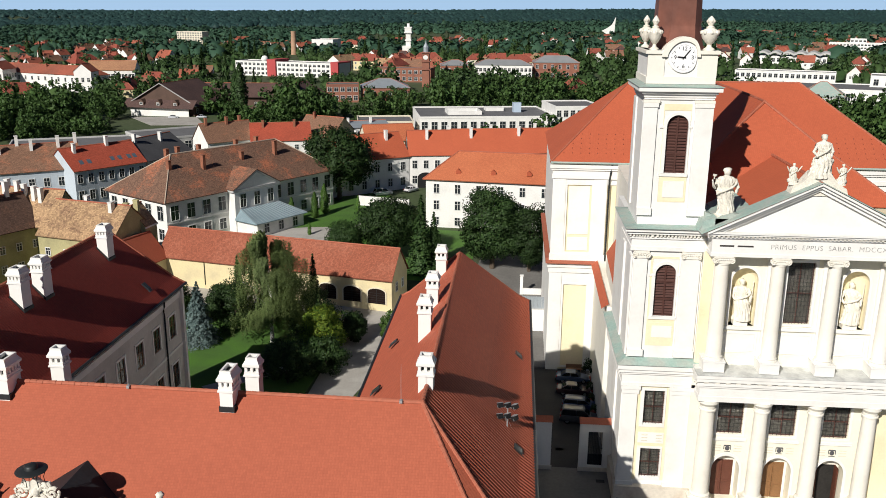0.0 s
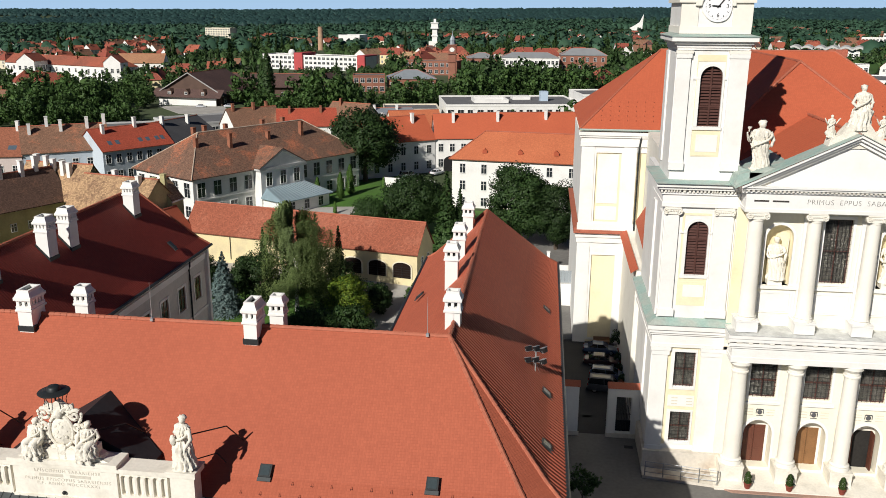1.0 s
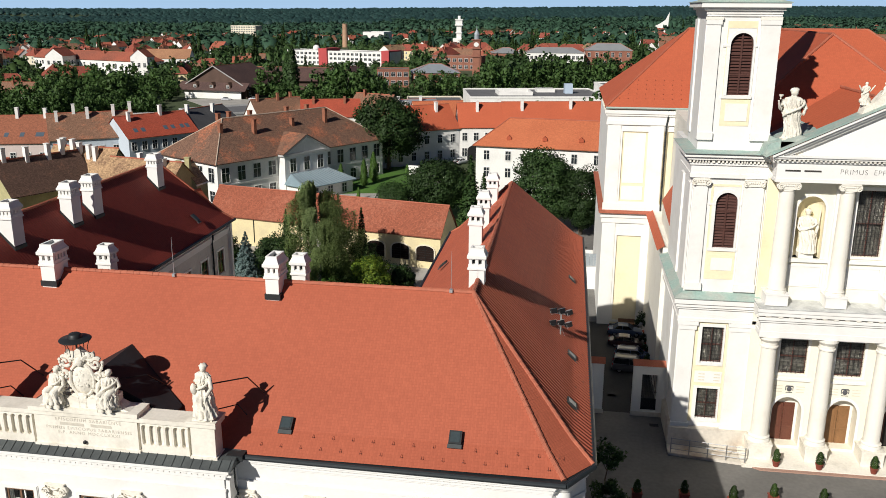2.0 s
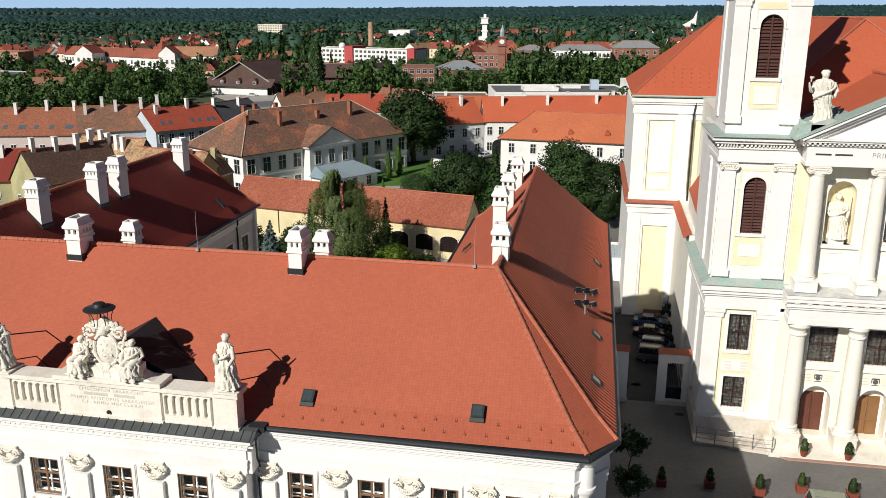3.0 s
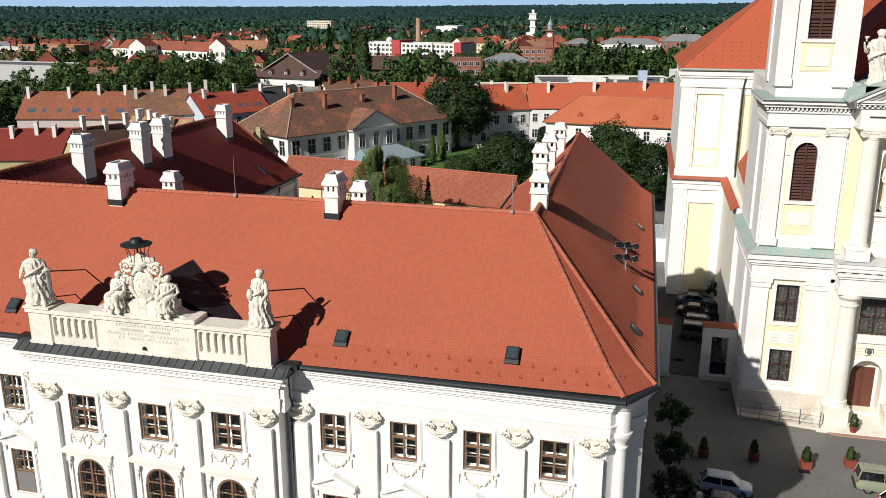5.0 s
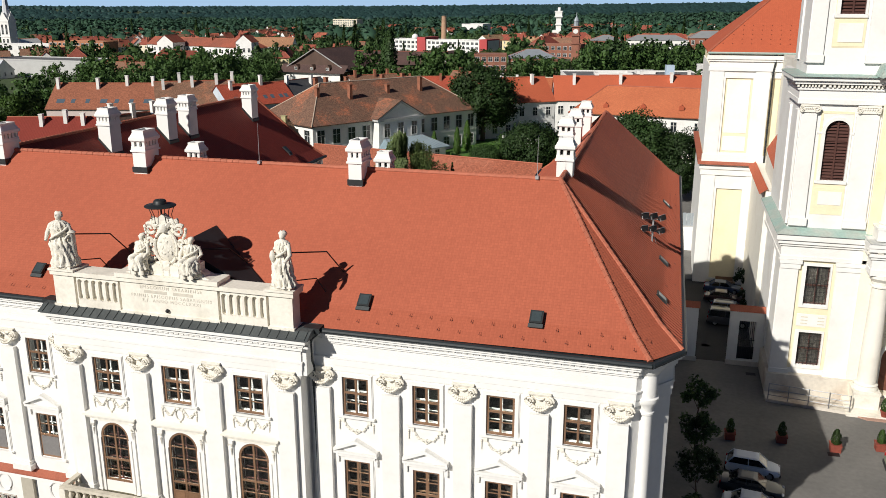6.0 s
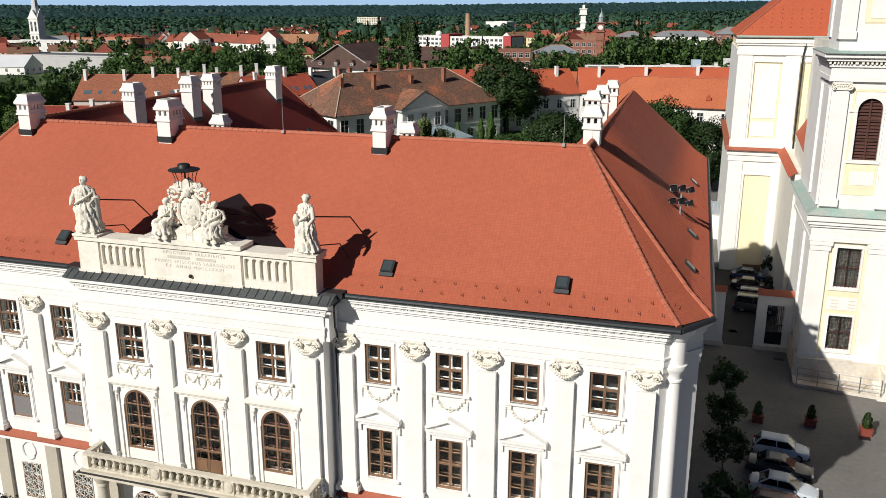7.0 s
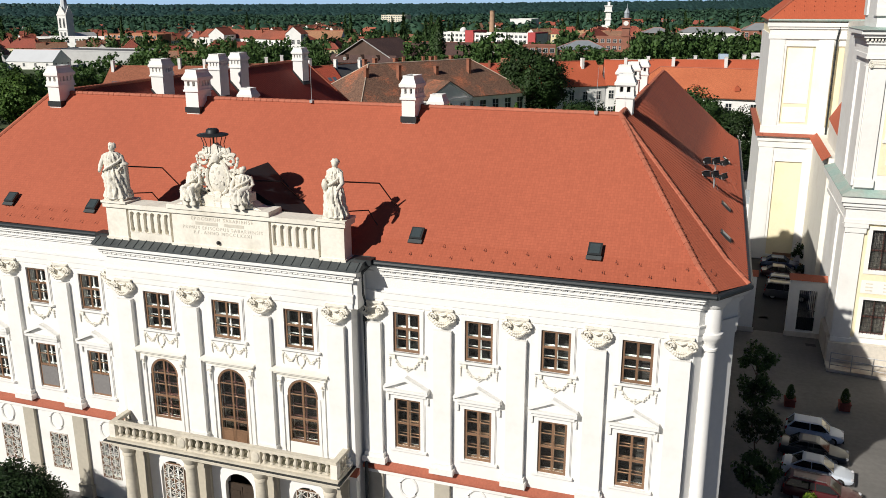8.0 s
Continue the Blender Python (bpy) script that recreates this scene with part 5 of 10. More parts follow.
for x in (-15.07, -5.75, -35.9, -42.1):
    u = (40.17 - 38.45) / (YRG - 38.45)
    hatch(x, 40.17, roof_z(u) + 0.02, SL, 0)
for y in (45.8, 53.0, 69.7):
    u = (XE - 0.3) / (XE - XRG)
    hatch(0.3, y, roof_z(u) + 0.02, 42, 90)
hatch(mx((-10.9,))[0], 81.8, roof_z(1.9 / 7.2) + 0.02, 42, 90, 0.6, 1.0)
for y in (58.9, 68.5):
    hatch(-10.5, y, roof_z(2.3 / 7.2) + 0.02, 42, -90, 0.5, 0.8)
sg = Build().tube(((0, -0.1, -0.02), (0, 0.02, 0.13)), 0.022, 4).tube(((-0.12, 0.0, 0.0), (0, 0.02, 0.10)), 0.018, 4).tube(((0.12, 0.0, 0.0), (0, 0.02, 0.10)), 0.018, 4).tube(((0, 0.02, 0.12), (0.0, 0.32, 0.2)), 0.02, 4).mesh("snow_guard")
for v in sg.vertices:
    v.co *= 0.52
GUARD = mat("oxblood_iron", (0.12, 0.03, 0.022), 0.6, 0.2)
for row, y in ((0, 39.05), (1, 39.65)):
    u = (y - 38.45) / (YRG - 38.45)
    for x in np.arange(-16.2 + 0.55 * row, 0.0, 1.1):
        if row == 1 and min(abs(x + 14.97), abs(x + 5.65)) < 0.7:
            continue
        for q in (x, 2 * CX - x):
            o = part("snow_guard", sg, GUARD, palace_roof)
            o.location = (q, y, roof_z(u))
for row, x in ((0, 1.1), (1, 0.6)):
    for y in np.arange(41.5 + 0.55 * row, 84, 2.2):
        o = part("snow_guard", sg, GUARD, palace_roof)
        o.location, o.rotation_euler = (x, y, roof_z((XE - x) / (XE - XRG))), (0, 0, math.pi / 2)


# chimneys
def chimney(x, y, z0, h=3.3, w=1.0, d=0.8, lab="white rendered chimney with pierced cap"):
    """White chimney: shaft, band, pierced vent storey, cap and open flue; z0 is its foot below the tiles."""
    th = thing("chimney", lab, "chimney", "palace chimneys", at=(x, y, z0))
    zs = h - 1.35
    part("shaft", Build().box(-w / 2, w / 2, -d / 2, d / 2, 0, zs), WHITE, th)
    k = Build().box(-w / 2 - 0.09, w / 2 + 0.09, -d / 2 - 0.09, d / 2 + 0.09, zs, zs + 0.12).box(-w / 2 - 0.04, w / 2 + 0.04, -d / 2 - 0.04, d / 2 + 0.04, zs + 0.12, zs + 0.34)
    part("band", k, WHITE, th)
    v = Build()
    nx, ny = max(3, round(w / 0.28)), max(3, round(d / 0.28))
    for i in range(nx):
        cx = -w / 2 + 0.08 + (w - 0.16) * i / (nx - 1)
        for s in (-1, 1):
            v.box(cx - 0.095, cx + 0.095, *sorted((s * d / 2, s * (d / 2 - 0.19))), zs + 0.34, zs + 0.66)
    for i in range(1, ny - 1):
        cy = -d / 2 + 0.08 + (d - 0.16) * i / (ny - 1)
        for s in (-1, 1):
            v.box(*sorted((s * w / 2, s * (w / 2 - 0.19))), cy - 0.095, cy + 0.095, zs + 0.34, zs + 0.66)
    pieces("vent_pier", v, WHITE, th)
    c = Build().box(-w / 2 - 0.12, w / 2 + 0.12, -d / 2 - 0.12, d / 2 + 0.12, zs + 0.72, zs + 0.9).box(-w / 2 - 0.05, w / 2 + 0.05, -d / 2 - 0.05, d / 2 + 0.05, zs + 0.66, zs + 0.72)
    a, b2 = (w / 2 + 0.09, d / 2 + 0.09), (w / 2 - 0.06, d / 2 - 0.06)
    lo = [(-a[0], -a[1], zs + 0.9), (a[0], -a[1], zs + 0.9), (a[0], a[1], zs + 0.9), (-a[0], a[1], zs + 0.9)]
    hi = [(-b2[0], -b2[1], zs + 1.2), (b2[0], -b2[1], zs + 1.2), (b2[0], b2[1], zs + 1.2), (-b2[0], b2[1], zs + 1.2)]
    for i in range(4):
        j = (i + 1) % 4
        c.face((lo[i], lo[j], hi[j], hi[i]))
    q = 0.14
    for x0, x1, y0, y1 in ((-b2[0], b2[0], -b2[1], -b2[1] + q), (-b2[0], b2[0], b2[1] - q, b2[1]), (-b2[0], -b2[0] + q, -b2[1] + q, b2[1] - q), (b2[0] - q, b2[0], -b2[1] + q, b2[1] - q)):
        c.box(x0, x1, y0, y1, zs + 1.16, zs + 1.36)
    part("cap", c, WHITE, th)
    part("flue", Build().box(-w / 2 + 0.2, w / 2 - 0.2, -d / 2 + 0.2, d / 2 - 0.2, zs, zs + 1.12), mat("soot_black", (0.02, 0.02, 0.02), 0.95, 0.2), th, "sooty black flue")
    return th


def flashing(x, y, z, w, d):
    solo("chimney_flashing", Build().box(x - w / 2 - 0.08, x + w / 2 + 0.08, y - d / 2 - 0.08, y + 0.0, z - 0.24, z + 0.1), DARKMET, "black sheet flashing at a chimney foot", "flashing", "chimney flashings")


for x, w in ((-17.65, 0.82), (-32.31, 0.93), (-43.2, 0.92)):
    chimney(x, 46.75, 23.35, 3.78, w, 1.45)
    flashing(x, 46.75, 24.72, w, 1.45)
for x, y in ((-17.95, 52.4), (-31.97, 52.3)):
    chimney(x, y, 20.6, 4.9, 0.95, 0.9)
chimney(-5.72, 49.95, 23.8, 3.48, 0.95, 0.85)
for x, y, h in ((-7.13, 62.35, 4.95), (-7.2, 69.2, 4.75), (-7.35, 79.3, 4.35)):
    chimney(x, y, 22.0, h, 0.98, 0.98)
for x, y, z, h in ((-42.9, 57.6, 21.3, 5.68), (-42.75, 65.5, 21.5, 5.43), (-42.7, 68.9, 21.8, 5.1), (-42.75, 81.2, 22.2, 4.6)):
    chimney(x, y, z, h, 1.1, 1.35)
    zr = ZR - (ZR - ZE) * (x + 44.25) / 6.75
    solo("chimney_flashing", Build().prism_y([(x - 0.6, zr + 0.5), (x + 0.63, zr - 0.78), (x + 0.63, zr - 0.5), (x - 0.6, zr + 0.78)], y - 0.75, y + 0.75), DARKMET, "black sheet flashing at a chimney foot", "flashing", "chimney flashings")

# lightning rods on the ridge
for x in (-24.35, -6.95):
    rod = thing("lightning_rod", "thin steel lightning rod on the roof ridge", "lightning rod", "lightning rods", at=(x, 46.95, 25.3))
    part("rod", Build().tube(((0, 0, 0), (0, 0, 1.6), (0.02, 0, 2.5)), (0.018, 0.013, 0.006), 6), PALEMET, rod)
    part("clamp", Build().box(-0.09, 0.09, -0.12, 0.12, -0.02, 0.16), PALEMET, rod)

# floodlights on the wing's roof
fl = thing("floodlight_mast", "slim steel mast with clustered black floodlights on the roof", "floodlight", at=(-0.46, 54.75, 19.8))
part("mast", Build().tube(((0, 0, 0), (0, 0, 1.75)), 0.05, 8), PALEMET, fl)
for z in (0.95, 1.75):
    part("crossbar", Build().tube(((-0.62, 0.08, z), (0.6, -0.1, z - 0.03)), 0.04, 6), PALEMET, fl)
for i, (x, z) in enumerate(((-0.55, 1.08), (-0.02, 1.12), (0.5, 1.0), (-0.55, 1.92), (-0.02, 1.94), (0.5, 1.86))):
    k = Build().box(-0.17, 0.17, -0.16, 0.14, -0.14, 0.14).box(-0.2, 0.2, -0.2, -0.16, -0.17, 0.17).box(-0.11, 0.11, 0.14, 0.24, -0.09, 0.09)
    o = part("lamp_head", k, BLACK, fl, "black floodlight head")
    o.matrix_basis = pose(x, -0.1, z, -22, 0, 30 + 14 * (i % 3))
    part("visor", Build().box(-0.2, 0.2, -0.3, 0.12, 0.172, 0.185), PALEMET, o, "bright metal visor")
    part("bracket", Build().tube(((-0.185, 0, 0), (-0.185, 0, -0.2), (0.185, 0, -0.2), (0.185, 0, 0)), 0.014, 5), PALEMET, o)
for q in ((-0.35, 0.9, -0.1), (0.5, 0.7, -0.75)):
    part("stay", Build().tube(((0, 0, 0.95), q), 0.012, 4), PALEMET, fl, "thin steel stay")

# the front runs slightly askew to the wings
SKEW = -0.02
settle([o for o in bpy.data.objects if o.parent is None and o not in EARLIER], lambda x, y, z: (x, y + SKEW * (x - 1.5), z), SKEW)

# ---- the church ----
EARLIER = set(bpy.data.objects)
church = thing("cathedral", "white and pale yellow classicist cathedral with orange tiled roofs", "church")
AX = 26.7


def arch_ring(b, x, r0, r1, zs, y0, y1, n=14):
    for i in range(n):
        a, c = math.pi * i / n, math.pi * (i + 1) / n
        b.prism_y([(x + r0 * math.cos(a), zs + r0 * math.sin(a)), (x + r1 * math.cos(a), zs + r1 * math.sin(a)), (x + r1 * math.cos(c), zs + r1 * math.sin(c)), (x + r0 * math.cos(c), zs + r0 * math.sin(c))], y0, y1)


def spandrels(b, x, r, z1, y0, y1, n=10):
    """Fills the corners of a square-headed opening so that it ends in a round arch of radius r under z1."""
    zs = z1 - r
    for s in (-1, 1):
        arc = [(x + s * r * math.cos(a), zs + r * math.sin(a)) for a in np.linspace(0, math.pi / 2, n)]
        for (ax, az), (bx, bz) in zip(arc, arc[1:]):
            q = [(ax, az), (x + s * r, az), (x + s * r, bz), (bx, bz)]
            q = q if s > 0 else q[::-1]
            b.prism_y(q, y0, y1)
        tx, tz = arc[-1]
    return b


def louvre_window(parent, x, y, z0, z1, w):
    """A round-arched sound opening closed by two leaves of dark louvres."""
    r = w / 2
    zs = z1 - r
    fr = Build()
    fr.box(x - r, x - r + 0.1, y + 0.2, y + 0.32, z0, zs), fr.box(x + r - 0.1, x + r, y + 0.2, y + 0.32, z0, zs)
    fr.box(x - 0.07, x + 0.07, y + 0.17, y + 0.32, z0, z1 - 0.03), fr.box(x - r, x + r, y + 0.2, y + 0.32, z0, z0 + 0.12)
    arch_ring(fr, x, r - 0.1, r, zs, y + 0.2, y + 0.32)
    for k in (0.33, 0.66):
        fr.box(x - r + 0.1, x + r - 0.1, y + 0.19, y + 0.32, z0 + (z1 - z0) * k - 0.07, z0 + (z1 - z0) * k + 0.07)
    ob = part("louvre_shutter", fr, DARKWOOD, parent, "dark brown louvred shutter")
    z = z0 + 0.2
    while z < z1 - 0.15:
        hw = r - 0.09 if z < zs else math.sqrt(max(0.01, (r - 0.06) ** 2 - (z - zs) ** 2))
        part("slat", Build().prism_x([(y + 0.22, z), (y + 0.25, z - 0.02), (y + 0.40, z + 0.16), (y + 0.37, z + 0.18)], x - hw, x + hw), DARKWOOD, ob)
        z += 0.27
    part("backing", Build().box(x - r, x + r, y + 0.5, y + 0.54, z0, z1), BLACK, ob)


def volute_cap(b, x, y, z, w, d=0.25, h=0.55):
    """A small Ionic capital: abacus and two scrolls."""
    b.box(x - w * 0.62, x + w * 0.62, y - d - 0.08, y + 0.1, z + h - 0.14, z + h)
    b.box(x - w * 0.5, x + w * 0.5, y - d, y + 0.1, z, z + h - 0.14)
    for s in (-1, 1):
        poly = [(x + s * w * 0.5 + 0.27 * math.cos(2 * math.pi * i / 12), z + h * 0.42 + 0.27 * math.sin(2 * math.pi * i / 12)) for i in range(12)]
        b.prism_y(poly, y - d - 0.02, y)
        pts = []
        for j in range(22):
            t = j / 21
            a, r = math.pi / 2 + 3.6 * math.pi * t, 0.29 * (1 - 0.85 * t)
            pts.append((x + s * (w * 0.5 - r * math.cos(a)), y - d - 0.05 - 0.06 * t, z + h * 0.42 + r * math.sin(a)))
        b.tube(pts, [0.06 - 0.02 * i / 21 for i in range(22)], 5)
    for i in range(5):
        b.ball((x + (i - 2) * w * 0.13, y - d - 0.04, z + h * 0.55), 0.09, 4, (1, 0.7, 1.2))


def panel_frame(b, x0, x1, z0, z1, y, t=0.14, d=0.06):
    b.box(x0, x1, y - d, y + 0.02, z1 - t, z1), b.box(x0, x1, y - d, y + 0.02, z0, z0 + t)
    b.box(x0, x0 + t, y - d, y + 0.02, z0 + t, z1 - t), b.box(x1 - t, x1, y - d, y + 0.02, z0 + t, z1 - t)


TY, TX0, TX1, TB = 78.4, 10.9, 17.4, 85.0
TC = (TX0 + TX1) / 2
tw = Build()
tholes = [(13.0, 15.0, 2.95, 5.75), (13.0, 15.0, 8.85, 12.1), (TC - 1, TC + 1, 20.2, 25.3)]
wall_y(tw, 10.7, 17.9, 0, 28.6, TY, TY + 0.7, tholes)
wall_y(tw, TX0, TX1, 28.6, 44.9, TY, TY + 0.7, [(TC - 1, TC + 1, 34.0, 39.2)])
spandrels(tw, TC, 1.0, 25.3, TY, TY + 0.69), spandrels(tw, TC, 1.0, 39.2, TY, TY + 0.69)
tw.box(10.7, 11.4, TY + 0.7, 92.0, 0, 28.6).box(17.2, 17.9, TY + 0.7, TB, 0, 28.6).box(11.4, 17.2, TB - 0.7, TB, 0, 28.6)
tw.box(TX0, TX0 + 0.7, TY + 0.7, TB, 28.6, 44.9).box(TX1 - 0.7, TX1, TY + 0.7, TB, 28.6, 44.9).box(TX0 + 0.7, TX1 - 0.7, TB - 0.7, TB, 28.6, 44.9)
tw.box(11.4, 17.2, TY + 2.2, TY + 2.3, 0, 28)
pieces("tower_wall", tw, WHITE, church, "white bell tower wall")
# yellow fields of the tower's front
yf = Build()
for x0, x1, z0, z1, hole in ((12.3, 15.9, 0.9, 12.3, None),):
    wall_y(yf, 12.45, 15.75, 2.6, 12.6, TY - 0.03, TY + 0.01, [(12.75, 15.25, 2.7, 6.0), (12.75, 15.25, 8.6, 12.3)])
wall_y(yf, 12.75, 15.45, 16.6, 26.0, TY - 0.03, TY + 0.01, [(TC - 1.25, TC + 1.25, 20.0, 25.8)])
wall_y(yf, 12.85, 15.45, 31.2, 40.2, TY - 0.03, TY + 0.01, [(TC - 1.25, TC + 1.25, 33.8, 39.6)])
pieces("yellow_field", yf, YELLOW, church, "pale yellow rendered field")
tr = Build()
for xa, xb in ((10.7, 12.4), (15.8, 17.9)):
    tr.box(xa - 0.1, xb + 0.1, TY - 0.22, TY, 2.5, 11.9)
    tr.box(xa - 0.2, xb + 0.2, TY - 0.32, TY, 11.9, 12.3).box(xa - 0.28, xb + 0.28, TY - 0.4, TY, 12.3, 12.6)
    tr.box(xa - 0.2, xb + 0.2, TY - 0.34, TY, 2.1, 2.5)
for xa, xb in ((10.85, 12.5), (15.7, 17.6)):
    tr.box(xa, xb, TY - 0.22, TY, 15.5, 25.9)
    tr.box(xa - 0.12, xb + 0.12, TY - 0.34, TY, 15.4, 16.1)
for xa, xb in ((TX0 - 0.1, 12.4), (15.85, TX1 + 0.1)):
    tr.box(xa, xb, TY - 0.2, TY, 30.0, 40.2)
    tr.box(xa - 0.08, xb + 0.08, TY - 0.28, TY, 29.9, 30.6).box(xa - 0.08, xb + 0.08, TY - 0.28, TY, 39.9, 40.3)
pieces("pilaster", tr, WHITE, church)
side_p = Build()
for ya, yb in ((TY - 0.1, TY + 1.5), (TB - 1.6, TB)):
    side_p.box(TX0 - 0.2, TX0, ya, yb, 29.9, 40.3)
    side_p.box(10.5, 10.7, ya, yb, 2.5, 12.3).box(10.5, 10.7, ya, yb, 15.5, 26.0)
pieces("pilaster", side_p, WHITE, church)
for x in (11.65, 16.65):
    caps = Build()
    volute_cap(caps, x, TY - 0.2, 25.9, 1.5, 0.15, 0.6)
    part("capital", caps, CREAM, church, "Ionic capital")
for x in (11.6, 16.65):
    part("capital", Build().box(x - 0.95, x + 0.95, TY - 0.3, TY, 40.3, 40.55), CREAM, church)
sw = Build()
yp = Build().box(TC - 1.3, TC + 1.3, TY - 0.05, TY, 31.3, 33.6).box(TC - 1.3, TC + 1.3, TY - 0.05, TY, 17.4, 19.5)
pieces("yellow_field", yp, YELLOW, church)
for z0, z1 in ((2.95, 5.75), (8.85, 12.1)):
    panel_frame(sw, 12.75, 15.25, z0 - 0.3, z1 + 0.3, TY - 0.02, 0.24, 0.1)
for z0, zt in ((20.2, 25.3), (34.0, 39.2)):
    sw.box(TC - 1.35, TC + 1.35, TY - 0.16, TY, z0 - 0.3, z0 - 0.02)
    sw.box(TC - 1.26, TC - 1.0, TY - 0.08, TY, z0, zt - 1.0).box(TC + 1.0, TC + 1.26, TY - 0.08, TY, z0, zt - 1.0)
    arch_ring(sw, TC, 1.0, 1.26, zt - 1.0, TY - 0.09, TY)
    sw.box(TC - 1.5, TC - 1.0, TY - 0.11, TY, zt - 1.15, zt - 1.0).box(TC + 1.0, TC + 1.5, TY - 0.11, TY, zt - 1.15, zt - 1.0)
pieces("window_surround", sw, WHITE, church)
pieces("panel", Build().box(TC - 0.98, TC + 0.98, TY - 0.09, TY, 31.66, 33.24).box(TC - 0.98, TC + 0.98, TY - 0.09, TY, 17.76, 19.14), WHITE, church)
louvre_window(church, TC, TY, 34.0, 39.2, 2.0)
louvre_window(church, TC, TY, 20.2, 25.3, 2.0)
plb = Build().box(10.3, 18.4, 77.7, TY + 0.0, 0, 2.1).box(10.3, 10.7, TY, 92.0, 0, 2.1)
part("plinth", plb, GREYSTONE, church, "damp-stained stone plinth")


def ring_cornice(b, x0, x1, y0, y1, rows):
    for reach, z0, z1 in rows:
        b.box(x0 - reach, x1 + reach, y0 - reach, y1 + reach, z0, z1)


tc = Build()
ring_cornice(tc, 10.7, 17.9, TY, 91.6, ((0.35, 12.62, 12.9), (0.28, 12.9, 13.7), (0.45, 13.7, 13.9), (0.62, 13.9, 14.2), (0.8, 14.2, 14.65)))
ring_cornice(tc, 10.7, 17.9, TY, TB, ((0.3, 26.55, 26.9), (0.24, 26.9, 27.6), (0.4, 27.6, 27.8), (0.7, 28.05, 28.3), (0.95, 28.3, 28.6)))
ring_cornice(tc, TX0, TX1, TY, TB, ((0.14, 40.6, 40.8), (0.22, 40.8, 41.1), (0.45, 41.1, 41.35), (0.75, 41.35, 41.75)))
pieces("tower_cornice", tc, WHITE, church)
td = Build()
for x in np.arange(10.2, 18.4, 0.34):
    td.box(x, x + 0.17, TY - 0.58, TY - 0.2, 27.82, 28.03)
for y in np.arange(TY, TB, 0.34):
    td.box(10.15, 10.5, y, y + 0.17, 27.82, 28.03)
pieces("dentil", td, CREAM, church)


def ledge(b, x0, x1, y0, y1, z0, reach, rise):
    """A sheet-metal slope round a block: out by reach, up by rise."""
    o = [(x0 - reach, y0 - reach, z0), (x1 + reach, y0 - reach, z0), (x1 + reach, y1 + reach, z0), (x0 - reach, y1 + reach, z0)]
    i = [(x0, y0, z0 + rise), (x1, y0, z0 + rise), (x1, y1, z0 + rise), (x0, y1, z0 + rise)]
    for k in range(4):
        j = (k + 1) % 4
        b.face((o[k], o[j], i[j], i[k]))
        b.face(((*o[j][:2], z0 - 0.05), o[j], o[k], (*o[k][:2], z0 - 0.05))[::-1])
    return b


cl = Build()
ledge(cl, 10.8, 17.8, TY, 91.6, 14.7, 0.95, 0.5)
ledge(cl, TX0, TX1, TY, TB, 28.66, 1.2, 0.18)
ledge(cl, TX0, TX1, TY, TB, 41.8, 0.85, 0.2)
pieces("copper_ledge", cl, COPPER, church, "pale green copper sheet ledge")
# clock storey, urns and spire
ck = Build()
ck.box(TX0 - 0.12, TX1 + 0.02, TY - 0.12, TB + 0.12, 42.0, 42.6)
ck.box(TX0 - 0.05, TC - 1.5, TY - 0.1, TY + 0.2, 42.6, 44.6).box(TC + 1.5, TX1 + 0.05, TY - 0.1, TY + 0.2, 42.6, 44.6)
ck.box(TX0 - 0.3, TC - 1.4, TY - 0.3, TB + 0.3, 44.6, 44.9).box(TC + 1.4, TX1 + 0.3, TY - 0.3, TB + 0.3, 44.6, 44.9)
arch_ring(ck, TC, 1.36, 1.75, 44.35, TY - 0.34, TY + 0.9)
n = 16
ck.prism_y([(TC + 1.4 * math.cos(2 * math.pi * i / n), 44.35 + 1.4 * math.sin(2 * math.pi * i / n)) for i in range(n)], TY - 0.1, TY + 0.9)
part("clock_storey", ck, CREAM, church)
face = Build().prism_y([(TC + 1.32 * math.cos(2 * math.pi * i / 32), 44.3 + 1.32 * math.sin(2 * math.pi * i / 32)) for i in range(32)], TY - 0.16, TY - 0.1)
clock = part("clock", face, mat("enamel_white", (0.85, 0.85, 0.86), 0.4, 0.02), church, "white round clock with black numerals and hands")
hd = Build()
for i in range(60):
    a = 2 * math.pi * i / 60
    r0, r1, w = ((1.06, 1.10, 0.012) if i % 5 else (0.88, 1.02, 0.03) if i % 15 else (1.04, 1.12, 0.02))
    p = [(r0, -w), (r1, -w), (r1, w), (r0, w)]
    hd.prism_y([(TC + r * math.cos(a) - s * math.sin(a), 44.3 + r * math.sin(a) + s * math.cos(a)) for r, s in p], TY - 0.172, TY - 0.158)
for a, r1, w in ((math.radians(176), 0.62, 0.07), (math.radians(52), 0.92, 0.05)):
    p = [(-0.18, -w), (r1 * 0.8, -w), (r1, 0), (r1 * 0.8, w), (-0.18, w)]
    hd.prism_y([(TC + r * math.cos(a) - s * math.sin(a), 44.3 + r * math.sin(a) + s * math.cos(a)) for r, s in p], TY - 0.2, TY - 0.175)
part("clock_hand", hd, BLACK, clock, "black hands and hour marks")


def numeral(text, x, z, size, y, material, parent, name="lettering", spacing=1.0):
    cu = bpy.data.curves.new(name, "FONT")
    cu.body, cu.size, cu.align_x, cu.align_y, cu.extrude, cu.space_character = text, size, "CENTER", "CENTER", 0.012, spacing
    cu.materials.append(material)
    ob = new(name, cu)
    ob.matrix_basis = pose(x, y, z, 90, 0, 0)
    ob.parent = parent
    return ob


